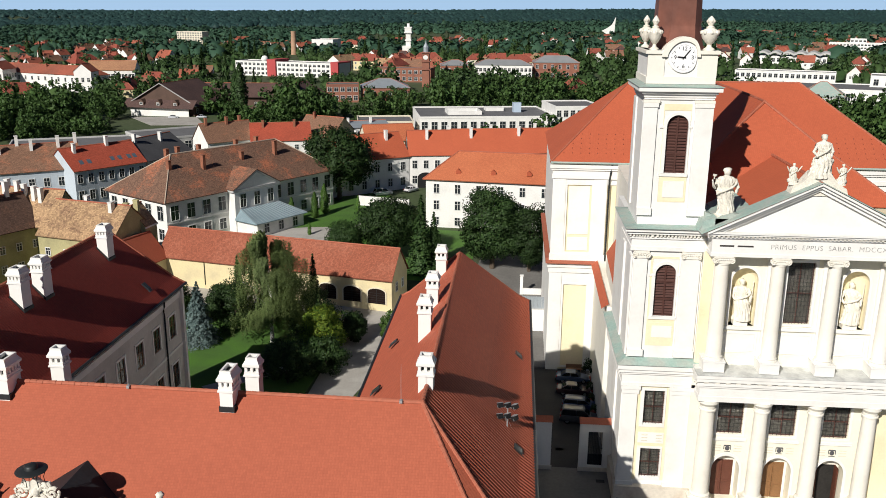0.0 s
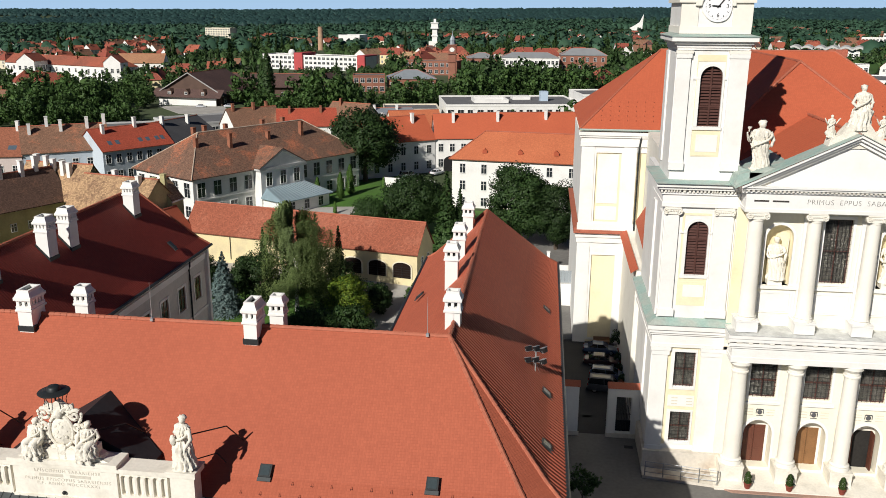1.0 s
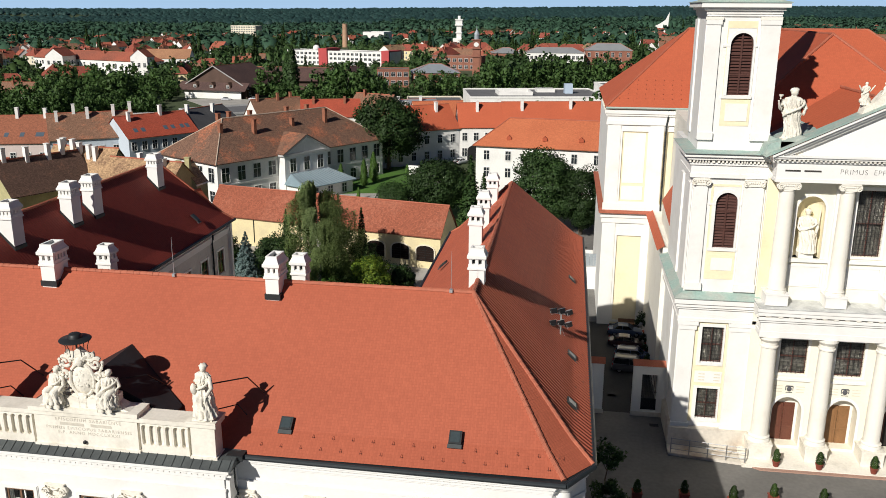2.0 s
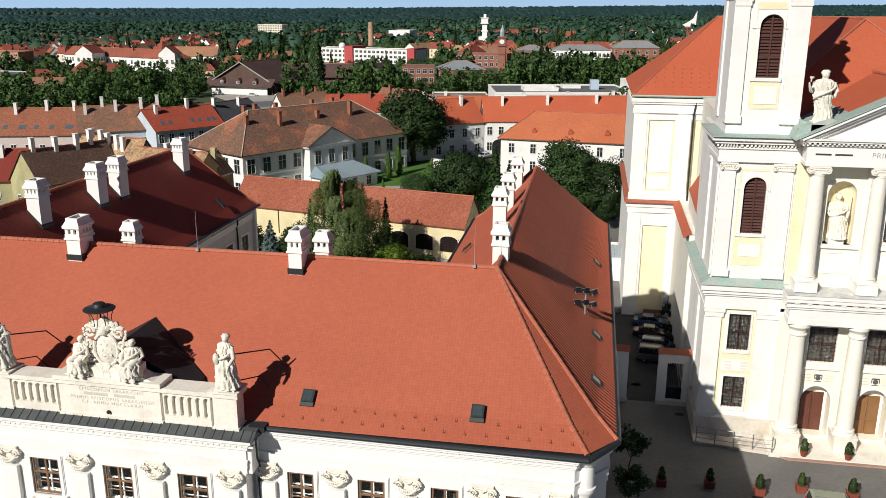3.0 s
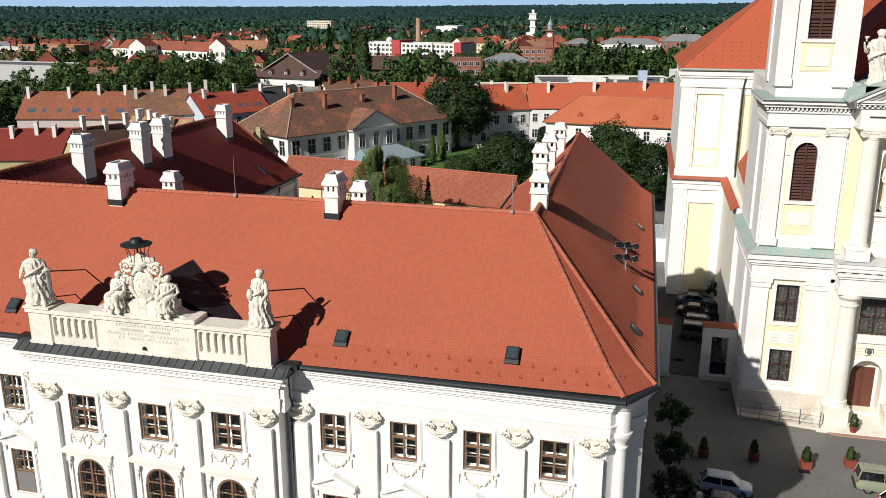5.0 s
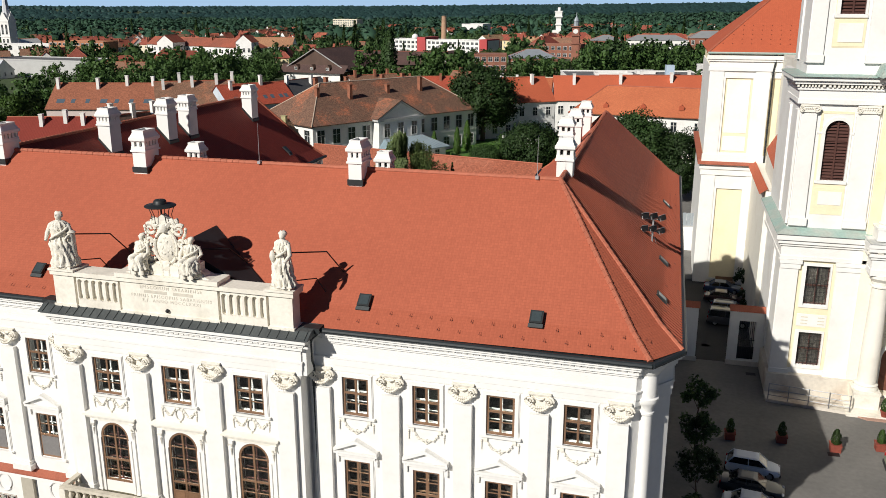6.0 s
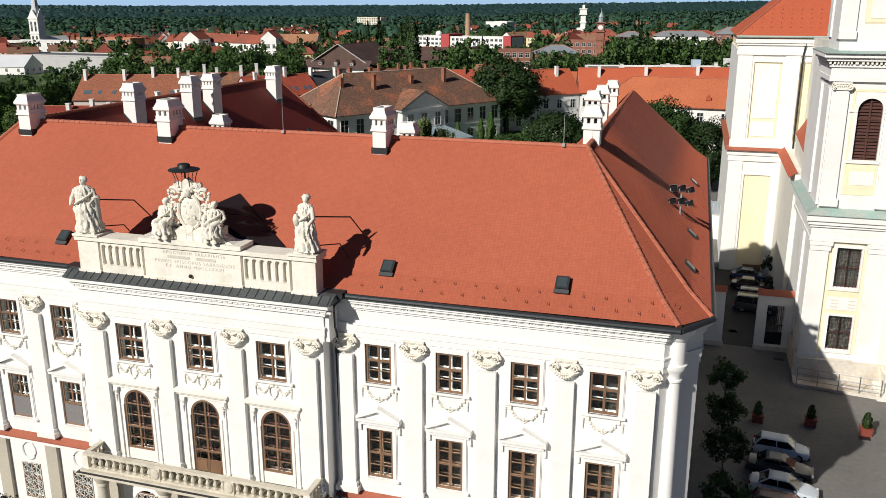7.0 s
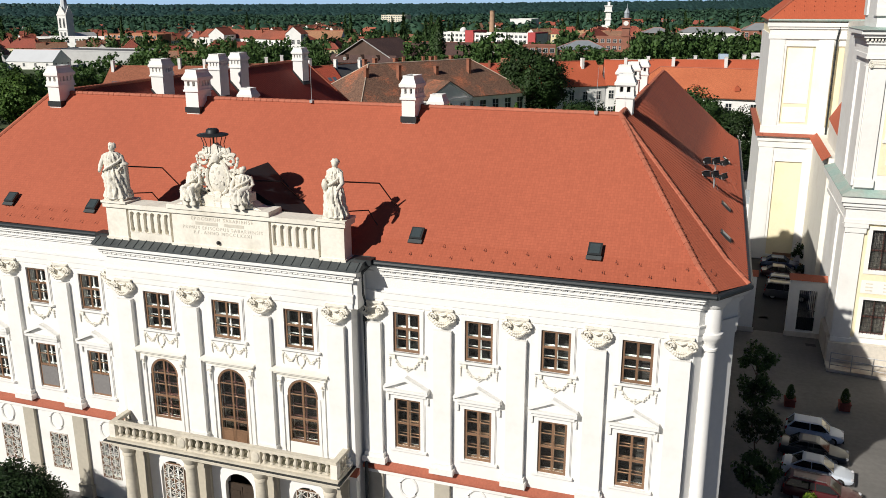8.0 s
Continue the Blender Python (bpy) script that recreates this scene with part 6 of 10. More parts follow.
for i in (2, 5, 8, 11):
    a = math.pi / 2 - 2 * math.pi * (i + 1) / 12
    numeral(str(i + 1), TC + 0.76 * math.cos(a), 44.3 + 0.76 * math.sin(a), 0.48, TY - 0.165, BLACK, clock, "numeral")
for x, y in ((11.6, TY + 0.5), (16.7, TY + 0.5), (11.6, TB - 0.5), (16.7, TB - 0.5)):
    z = 44.9
    u = Build().lathe(x, y, [(0.55, z), (0.55, z + 0.12), (0.25, z + 0.3), (0.2, z + 0.5), (0.42, z + 0.7), (0.72, z + 1.1), (0.82, z + 1.5), (0.66, z + 1.75), (0.36, z + 1.9), (0.4, z + 2.0), (0.2, z + 2.1), (0.34, z + 2.35), (0.38, z + 2.6), (0.2, z + 2.8), (0.05, z + 2.95)], 14)
    for i in range(8):
        a = math.pi * i / 4
        u.ball((x + 0.72 * math.cos(a), y + 0.72 * math.sin(a), z + 1.55), 0.2, 4)
        u.ball((x + 0.28 * math.cos(a), y + 0.28 * math.sin(a), z + 2.5), 0.15, 4)
    part("urn", u, STONE, church, "carved stone flame urn", smooth=True)
sp = Build()
prof = ((2.45, 44.9), (2.2, 45.8), (2.05, 47.0), (1.95, 50.0), (1.6, 53.0), (0.8, 57.0), (0.15, 60.5))
cyc = (TY + TB) / 2
for (r0, z0), (r1, z1) in zip(prof, prof[1:]):
    for s in range(8):
        def c8(r, z, k):
            q = ((1, -0.55), (1, 0.55), (0.55, 1), (-0.55, 1), (-1, 0.55), (-1, -0.55), (-0.55, -1), (0.55, -1))[k % 8]
            return (TC + r * q[0], cyc + r * q[1], z)
        sp.face((c8(r0, z0, s), c8(r0, z0, s + 1), c8(r1, z1, s + 1), c8(r1, z1, s)))
part("spire", sp, RUSTCOP, church, "brown copper spire")

# portico front
PX0, PX1, PY, WY = 17.9, 35.5, 76.9, 78.05
pw = Build()
ph = []
for x in (21.7, AX, 31.7):
    ph += [(x - 1.22, x + 1.22, 8.35, 11.55), (x - 1.35, x + 1.35, 0.9, 5.6)]
ph += [(21.7 - 1.2, 21.7 + 1.2, 19.6, 25.3), (31.7 - 1.2, 31.7 + 1.2, 19.6, 25.3), (AX - 1.2, AX + 1.2, 20.0, 25.9)]
wall_y(pw, PX0, PX1, 0, 28.6, WY, WY + 1.2, ph)
for x in (21.7, 31.7):
    spandrels(pw, x, 1.2, 25.3, WY, WY + 1.19)
for x in (21.7, AX, 31.7):
    spandrels(pw, x, 1.35, 5.6, WY, WY + 1.19)
pieces("wall", pw, PALEWALL, church, "pale cream portico wall")
part("yellow_field", Build().box(17.95, 18.75, WY - 0.04, WY, 15.0, 26.7), YELLOW, church)
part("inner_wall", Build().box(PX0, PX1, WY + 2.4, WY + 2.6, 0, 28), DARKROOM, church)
COLX = (19.2, 24.2, 29.2, 34.2)
for x in COLX:
    k = Build().box(x - 1.0, x + 1.0, PY - 1.0, PY + 1.3, 0, 1.7).box(x - 1.06, x + 1.06, PY - 1.06, PY + 1.3, 1.7, 1.95)
    part("pedestal", k, STONE, church, "stone column pedestal")
    k = Build().lathe(x, PY, [(0.95, 1.95), (0.95, 2.15), (0.88, 2.3), (0.92, 2.42), (0.74, 2.55), (0.72, 6.0), (0.62, 11.2), (0.76, 11.25), (0.76, 11.38), (0.68, 11.42), (0.68, 11.7), (0.9, 11.95), (0.95, 12.0), (0.95, 12.25)], 24)
    part("column", k, CREAM, church, "white Tuscan column", smooth=True)
    k = Build().box(x - 0.9, x + 0.9, PY - 0.88, PY + 1.3, 14.9, 15.9).box(x - 0.96, x + 0.96, PY - 0.94, PY + 1.3, 15.9, 16.05)
    part("pedestal", k, WHITE, church)
    k = Build().lathe(x, PY, [(0.85, 16.05), (0.85, 16.2), (0.74, 16.35), (0.8, 16.45), (0.68, 16.6), (0.66, 20.0), (0.58, 25.9), (0.64, 25.95), (0.64, 26.1)], 24)
    part("column", k, CREAM, church, "white Ionic column", smooth=True)
    k = Build()
    volute_cap(k, x, PY - 0.35, 26.1, 1.3, 0.3, 0.62)
    k.box(x - 0.7, x + 0.7, PY - 0.4, PY + 1.3, 26.1, 26.7)
    part("capital", k, CREAM, church, "Ionic capital")
ent = Build()
for reach, z0, z1 in ((0.80, 12.25, 12.7), (0.75, 12.7, 13.5), (0.9, 13.5, 13.7), (1.05, 13.7, 13.95), (1.2, 14.1, 14.4), (1.3, 14.4, 14.7)):
    ent.box(PX0 + 0.2 - (reach - 0.85), PX1 + (reach - 0.85), PY - reach, WY + 0.05, z0, z1)
for reach, z0, z1 in ((0.75, 26.72, 27.0), (0.7, 27.0, 28.25), (0.85, 28.25, 28.4), (1.15, 28.55, 28.75), (1.3, 28.75, 28.9)):
    ent.box(PX0 + 0.2 - (reach - 0.7), PX1 + (reach - 0.7), PY - reach, WY + 0.05, z0, z1)
pieces("entablature_moulding", ent, WHITE, church)
dd = Build()
for x in np.arange(PX0 - 0.2, PX1 + 0.3, 0.36):
    dd.box(x, x + 0.18, PY - 1.08, PY - 0.7, 28.4, 28.55)
for x in np.arange(PX0 - 0.4, PX1 + 0.4, 0.95):
    dd.box(x, x + 0.4, PY - 1.12, PY - 0.9, 13.96, 14.1)
pieces("dentil", dd, CREAM, church)
part("ledge", Build().prism_x([(PY - 1.38, 14.72), (WY + 0.1, 14.72), (WY + 0.1, 14.93), (PY - 1.38, 14.78)], PX0 - 0.2, PX1 + 0.5), mat("pale_zinc_ledge", (0.64, 0.65, 0.63), 0.6, 0.1, 0.8, 4.0, 0.2, second=(0.46, 0.47, 0.46), patch=0.5), church, "pale weathered zinc ledge")
numeral("PRIMUS  EPPUS  SABAR.  MDCCXC", 28.4, 27.62, 0.64, PY - 0.712, mat("dark_letters", (0.05, 0.045, 0.04), 0.7, 0.1), church, "inscription", 1.1).data.offset = -0.018
bars = Build()
for x0, x1 in ((18.7, 19.9), (20.2, 21.6)):
    bars.box(x0, x1, PY - 0.712, PY - 0.69, 27.55, 27.69)
pieces("inscription_bar", bars, mat("dark_letters", (0.05, 0.045, 0.04)), church)
# trims on the wall behind the columns
pt = Build()
for x in (21.7, AX, 31.7):
    panel_frame(pt, x - 1.47, x + 1.47, 8.1, 11.8, WY, 0.24, 0.06)
    pt.box(x - 1.7, x + 1.7, WY - 0.2, WY, 7.55, 7.75)
    arch_ring(pt, x, 1.35, 1.6, 4.25, WY - 0.08, WY)
    for s in (-1, 1):
        pt.box(*sorted((x + s * 1.35, x + s * 1.6)), WY - 0.08, WY, 0.9, 4.25)
        pt.box(*sorted((x + s * 1.9, x + s * 2.5)), WY - 0.2, WY, 15.0, 26.7)
    pt.box(x - 1.9, x + 1.9, WY - 0.25, WY, 19.25, 19.58)
    panel_frame(pt, x - 1.6, x + 1.6, 16.3, 18.9, WY, 0.18, 0.08)
    pt.box(x - 1.4, x + 1.4, WY - 0.03, WY, 16.5, 18.7)
for x in (21.7, 31.7):
    arch_ring(pt, x, 1.2, 1.42, 24.1, WY - 0.08, WY)
    for s in (-1, 1):
        pt.box(*sorted((x + s * 1.2, x + s * 1.42)), WY - 0.08, WY, 19.6, 24.1)
panel_frame(pt, AX - 1.45, AX + 1.45, 19.75, 26.2, WY, 0.24, 0.12)
pieces("trim", pt, WHITE, church)


def grid_window(parent, x, y, z0, z1, w, nx, nz, label):
    f = Build()
    f.box(x - w / 2, x - w / 2 + 0.1, y + 0.25, y + 0.33, z0, z1).box(x + w / 2 - 0.1, x + w / 2, y + 0.25, y + 0.33, z0, z1)
    f.box(x - w / 2, x + w / 2, y + 0.25, y + 0.33, z0, z0 + 0.1).box(x - w / 2, x + w / 2, y + 0.25, y + 0.33, z1 - 0.1, z1)
    f.box(x - 0.06, x + 0.06, y + 0.22, y + 0.33, z0, z1).box(x - w / 2, x + w / 2, y + 0.22, y + 0.33, (z0 + z1) / 2 - 0.06, (z0 + z1) / 2 + 0.06)
    ob = part("window", f, DARKWOOD, parent, label)
    for i in range(1, nx):
        part("grille_bar", Build().box(x - w / 2 + w * i / nx - 0.018, x - w / 2 + w * i / nx + 0.018, y + 0.08, y + 0.11, z0, z1), BLACK, ob)
    for i in range(1, nz):
        part("grille_bar", Build().box(x - w / 2, x + w / 2, y + 0.1, y + 0.13, z0 + (z1 - z0) * i / nz - 0.018, z0 + (z1 - z0) * i / nz + 0.018), BLACK, ob)
    part("shutter", Build().box(x - w / 2 - 0.02, x + w / 2 + 0.02, y + 0.46, y + 0.52, z0 - 0.02, z1 + 0.02), mat("grey_brown_shutter", (0.075, 0.066, 0.056), 0.6, 0.2, 0.8, 6.0, 0.2), ob, "closed dark inner shutter")
    g = part("pane", Build().box(x - w / 2 + 0.06, x + w / 2 - 0.06, y + 0.28, y + 0.295, z0 + 0.06, z1 - 0.06), GLASS, ob)
    g.visible_shadow = False


for z0, z1 in ((2.95, 5.75), (8.85, 12.1)):
    grid_window(church, 14.0, TY, z0, z1, 2.0, 6, 9, "dark wooden window behind an iron grille")
for x in (21.7, AX, 31.7):
    grid_window(church, x, WY, 8.35, 11.55, 2.44, 6, 9, "dark wooden window behind an iron grille")
grid_window(church, AX, WY, 20.0, 25.9, 2.4, 8, 16, "tall dark leaded window")
for x in (21.7, AX, 31.7):
    dk = Build()
    for s in (-1, 1):
        a, b2 = sorted((x + s * 0.02, x + s * 1.05))
        if x > 30:
            dk.box(*sorted((x + s * 0.97, x + s * 1.04)), WY + 0.45, WY + 1.4, 0.62, 4.6)
            for z0, z1 in ((0.9, 2.3), (2.5, 4.4)):
                dk.box(*sorted((x + s * 0.94, x + s * 0.97)), WY + 0.6, WY + 1.28, z0, z1)
            continue
        dk.box(a, b2, WY + 1.2, WY + 1.28, 0.62, 4.6)
        for z0, z1 in ((0.85, 2.3), (2.5, 4.4)):
            panel_frame(dk, a + 0.1, b2 - 0.1, z0, z1, WY + 1.2, 0.07, 0.03)
    part("door", dk, (mat("honey_brown_door", (0.24, 0.12, 0.05), 0.5, 0.12, 1.2, 10.0, 0.2) if x == AX else mat("red_brown_door", (0.13, 0.045, 0.028), 0.5, 0.12, 1.2, 10.0, 0.2)), church, "panelled brown wooden double door")
    rv = Build()
    wall_y(rv, x - 1.35, x + 1.35, 0.62, 5.6, WY + 1.26, WY + 1.4, [(x - 1.05, x + 1.05, 0.62, 4.6)])
    part("door_reveal", rv, CREAM, church)
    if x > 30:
        # near-black sheet added for the shade beyond the open door
        part("inner_wall", Build().box(x - 1.1, x + 1.1, WY + 1.42, WY + 1.48, 0.6, 4.7), mat("church_interior_shade", (0.022, 0.02, 0.018), 0.9, 0.3, 0.8, 4.0, 0.1), church, "dark sheet for the shade of the church interior")
    # coat of arms and faint lettering above the arch
    em = Build().ball((x, WY - 0.02, 6.5), 0.24, 6, (1, 0.3, 1.25)).box(x - 0.3, x + 0.3, WY - 0.1, WY, 6.83, 6.93).box(x - 0.36, x - 0.3, WY - 0.05, WY, 6.35, 6.85).box(x + 0.3, x + 0.36, WY - 0.05, WY, 6.35, 6.85).box(x - 0.3, x + 0.3, WY - 0.05, WY, 6.07, 6.13)
    part("crest", em, mat("grey_iron_crest", (0.10, 0.10, 0.11), 0.6, 0.3, 2.0, 9.0, 0.4), church, "small dark relief crest")
    tb = Build()
    for i in range(3):
        for s in (-1, 1):
            tb.box(x + s * 1.0 - 0.38, x + s * 1.0 + 0.38, WY - 0.02, WY + 0.01, 6.1 + i * 0.34, 6.22 + i * 0.34)
    pieces("inscription_bar", tb, mat("faint_letters", (0.70, 0.65, 0.53), 0.8, 0.1), church)
for x in (21.7, 31.7):
    nb = Build()
    R = 1.2
    for i in range(12):
        a, c = math.pi * i / 12, math.pi * (i + 1) / 12
        p, q = (x + R * math.cos(a), WY + 0.1 + R * math.sin(a)), (x + R * math.cos(c), WY + 0.1 + R * math.sin(c))
        nb.face(((*p, 19.6), (*q, 19.6), (*q, 24.1), (*p, 24.1)))
        for k in range(6):
            u, v = math.pi / 2 * k / 6, math.pi / 2 * (k + 1) / 6

            def dome(az, el):
                return (x + R * math.cos(az) * math.cos(el), WY + 0.1 + R * math.sin(az) * math.cos(el), 24.1 + R * math.sin(el))
            nb.face((dome(a, u), dome(c, u), dome(c, v), dome(a, v)))
    nb.face([(x + R * math.cos(math.pi * i / 12), WY + 0.1 + R * math.sin(math.pi * i / 12), 19.6) for i in range(13)])
    part("niche", nb, YELLOW, church, "yellow rounded niche")
    part("niche_base", Build().box(x - 0.65, x + 0.65, WY + 0.1, WY + 1.0, 19.6, 20.1), CREAM, church)
tb = Build()
for i in range(3):
    for x in (13.3, 14.75):
        tb.box(x - 0.3, x + 0.3, TY - 0.08, TY - 0.05, 6.75 + i * 0.36, 6.88 + i * 0.36)
part("plaque", Build().box(12.75, 15.3, TY - 0.065, TY - 0.02, 6.5, 7.85), WHITE, church, "white inscription panel")
pieces("inscription_bar", tb, mat("faint_letters", (0.70, 0.65, 0.53)), church)
# pediment and its roof
APZ = 33.9
pd = Build()
pd.prism_y([(PX0 - 0.1, 28.9), (PX1 + 0.1, 28.9), (AX, APZ - 0.5)], PY - 0.55, WY)
part("pediment", pd, WHITE, church, "plain white triangular pediment")
rk = Build()
for s in (-1, 1):
    e = (AX + s * 9.4, 28.9)
    d = Vector((AX - e[0], APZ - e[1])).normalized()
    nn = Vector((-d.y, d.x)) * (1 if d.x > 0 else -1)
    for off, th, reach in ((0.0, 0.3, 0.9), (0.3, 0.25, 1.2), (0.55, 0.2, 1.45)):
        a, c = Vector(e) + nn * (off - 0.75), Vector((AX, APZ)) + nn * (off - 0.75)
        q = [(a.x, a.y), (c.x, c.y), (c.x + nn.x * th, c.y + nn.y * th), (a.x + nn.x * th, a.y + nn.y * th)]
        rk.prism_y(q if s > 0 else q[::-1], PY - reach - 0.002 * (s + 1), WY - 0.2)
part("raking_cornice", rk, WHITE, church)
rd = Build()
for s in (-1, 1):
    for i in range(26):
        t = (i + 0.5) / 26
        x, z = AX + s * 9.0 * (1 - t), 28.75 + 4.75 * t - 0.42
        rd.box(x - 0.09, x + 0.09, PY - 0.85, PY - 0.5, z, z + 0.2)
pieces("dentil", rd, CREAM, church)
pr = Build()
for s in (-1, 1):
    q = [(AX + s * 9.8, PY - 1.5, 28.75), (AX + s * 9.8, 97.0, 28.75), (AX, 97.0, APZ), (AX, PY - 1.5, APZ)]
    pr.slope(q if s > 0 else [q[1], q[0], q[3], q[2]])
part("portico_roof", pr, ROOF_CH, church, "orange clay tile roof behind the pediment")
for s in (-1, 1):
    q = [(AX + s * 9.95, 28.72), (AX + s * 0.02, APZ + 0.03), (AX + s * 0.02, APZ + 0.11), (AX + s * 9.95, 28.80)]
    part("copper_edge", Build().prism_y(q if s > 0 else q[::-1], PY - 1.53, PY + 0.75), COPPER, church, "green copper edging on the pediment")
k = Build().prism_y([(AX - 9.9, 28.84), (AX - 6.2, 30.6), (AX - 7.2, 30.75), (AX - 8.6, 30.2), (AX - 9.6, 29.9)], PY - 0.6, PY + 3.2)
part("copper_valley", k, COPPER, church, "folded green copper sheet beside the statue")
part("copper_valley", Build().prism_y([(17.42, 28.92), (20.6, 28.92), (21.4, 31.15), (20.2, 30.7), (18.9, 29.9), (17.42, 30.5)], 77.6, 84.0), COPPER, church, "green copper sheeting in the valley behind the pediment")
# nave and transept
NE, NR, NY0, NYR = 29.4, 38.8, 111.2, 125.0
TXL, TXR = 3.7, 49.7
nv = Build()
nv.slope(((TXL, NY0 - 0.3, NE), (TXR, NY0 - 0.3, NE), (38.4, NYR, NR), (15.0, NYR, NR)))
nv.slope(((TXL, 139, NE), (TXL, NY0 - 0.3, NE), (15.0, NYR, NR)))
nv.slope(((TXR, NY0 - 0.3, NE), (TXR, 139, NE), (38.4, NYR, NR)))
nv.slope(((TXR, 139, NE), (TXL, 139, NE), (15.0, NYR, NR), (38.4, NYR, NR)))
HW = 11.9
nv.slope(((AX - HW, 86, NE), (AX + HW, 86, NE), (AX, 97, NR - 0.1)))
nv.slope(((AX + HW, 86, NE), (AX + HW, NY0, NE), (AX, NYR, NR - 0.1), (AX, 97, NR - 0.1)))
nv.slope(((AX - HW, NY0, NE), (AX - HW, 86, NE), (AX, 97, NR - 0.1), (AX, NYR, NR - 0.1)))
nroof = part("roof", nv, ROOF_CH, church, "orange clay tile hip roof")
for a, b2 in (((TXL, NY0 - 0.3, NE), (15.0, NYR, NR)), ((15, NYR, NR), (38.4, NYR, NR)), ((38.4, NYR, NR), (TXR, NY0 - 0.3, NE)), ((AX, 97, NR), (AX, NYR, NR)), ((AX, 97, NR), (AX + HW, 86, NE)), ((AX, 97, NR), (AX - HW, 86, NE)), ((AX, PY - 1.4, APZ), (AX, 92, APZ))):
    ridge_row(nroof, a, b2, 0.17, 0.5)
nw = Build()
nw.box(4.3, 49.1, NY0 + 0.2, 138.6, 0, NE - 0.1)
nw.box(AX - HW + 0.5, AX + HW - 0.5, 80.2, NY0 + 0.2, 0, NE - 0.1)
nw.box(11.4, 42, 92, NY0 + 0.2, 0, 15.0)
nw.box(35.5, 42.7, 78.6, 92, 0, 28.4)
pieces("wall", nw, YELLOW, church, "pale yellow rendered nave wall")
nt = Build()
for x0, x1 in ((4.1, 5.8), (9.5, 11.2), (42.2, 43.9), (47.6, 49.3)):
    nt.box(x0, x1, NY0 - 0.1, NY0 + 0.25, 0, 14.6).box(x0, x1, NY0 - 0.1, NY0 + 0.25, 16.2, 27.4)
for x0, x1 in ((4.1, 12.6), (41.0, 49.3)):
    for reach, z0, z1 in ((0.18, 26.9, 27.5), (0.1, 27.5, 28.2), (0.3, 28.2, 28.5), (0.45, 28.5, 29.0), (0.14, 14.2, 14.7), (0.3, 14.7, 15.1), (0.12, 15.4, 16.3)):
        nt.box(x0 - reach, x1 + reach, NY0 - 0.05 - reach, NY0 + 0.25, z0, z1)
    nt.box(x0, x1, NY0 + 0.02, NY0 + 0.22, 25.2, 26.9)
    nt.box(x0, x1, NY0 + 0.02, NY0 + 0.22, 13.0, 14.2)
for z0, z1 in ((16.2, 27.4), (0, 14.6)):
    nt.box(4.14, 4.32, NY0 + 0.26, 138.6, z0, z1)
panel_frame(nt, 5.8, 9.5, 16.3, 25.4, NY0 + 0.05, 0.25, 0.05)
panel_frame(nt, 5.8, 9.5, 0.4, 13.2, NY0 + 0.05, 0.3, 0.05)
nt.box(6.3, 9.0, NY0 + 0.14, NY0 + 0.22, 18.85, 24.95)
nt.box(6.3, 9.0, NY0 + 0.14, NY0 + 0.22, 16.75, 18.45)
pieces("trim", nt, WHITE, church)
pieces("band_roof", Build().prism_x([(NY0 - 0.75, 15.12), (NY0 + 0.2, 15.12), (NY0 + 0.2, 15.6), (NY0 - 0.75, 15.2)], 3.6, 12.9).prism_x([(NY0 - 0.75, 15.12), (NY0 + 0.2, 15.12), (NY0 + 0.2, 15.6), (NY0 - 0.75, 15.2)], 40.8, 50), REDBAND, church, "red tile string course")
part("band_roof", Build().box(3.55, 4.3, NY0 - 0.7, 139, 15.12, 15.4), REDBAND, church)
part("gutter", Build().tube(((TXL, NY0 - 0.4, NE - 0.08), (TXR, NY0 - 0.4, NE - 0.08)), 0.16, 6), COPPER, church, "green copper gutter")
part("downpipe", Build().tube(((11.6, NY0 - 0.35, NE - 0.1), (11.6, NY0 - 0.25, 28.4), (11.4, NY0 - 0.3, 26.5), (11.4, NY0 - 0.3, 0.2)), 0.12, 6), DARKMET, church, "dark rain pipe")
al = Build()
al.slope(((11.0, 106, 17.9), (11.0, 93, 17.9), (12.42, 93, 20.2), (12.42, 106, 20.2)))
al.slope(((9.6, NY0 - 0.8, 15.15), (9.6, 92.2, 15.15), (10.4, 92.2, 15.75), (10.4, NY0 - 0.8, 15.75)))
part("aisle_roof", al, ROOF_CH, church, "lean-to tiled aisle roof")
pieces("wall", Build().box(10.2, 15, 92.0, NY0 + 0.1, 0, 15.5).box(12.4, 15.2, 92.0, NY0 + 0.1, 15.5, NE - 0.2).box(11.1, 12.39, 92.1, 106, 15.5, 17.95), CREAM, church)
# steps in front
part("porch_floor", Build().prism_x([(74.68, 0.0), (74.68, 0.22), (77.9, 0.62), (80.5, 0.63), (80.5, 0.0)], 17.45, 44), STONE, church, "gently rising pale stone porch floor")

# statues of the church
for x in (21.7, 31.7):
    b = Build()
    figure(b, x, WY + 0.5, 20.1, 3.9, -0.4, int(x))
    b.tube(((x + 0.75, WY + 0.2, 20.2), (x + 0.85, WY + 0.2, 24.0)), 0.05, 6)
    solo("statue", b, mat("pale_niche_stone", (0.80, 0.76, 0.66), 0.9, 0.08, 1.6, 7.0, 0.5, second=(0.68, 0.63, 0.53), patch=0.6), "pale stone bishop figure with a staff in a niche", "statue", "church statues", smooth=True)
b = Build()
b.box(18.2, 19.9, 76.3, 78.0, 28.9, 30.2).box(18.3, 19.7, 76.4, 77.8, 30.2, 30.4)
figure(b, 19.0, 77.1, 30.35, 4.4, 0.1, 8, skirt=0.82, arm={-1: Vector((-0.35, -0.3, 0.75))})
b.lathe(17.85, 76.6, [(0.1, 33.9), (0.06, 34.05), (0.22, 34.2), (0.22, 34.3)], 8)
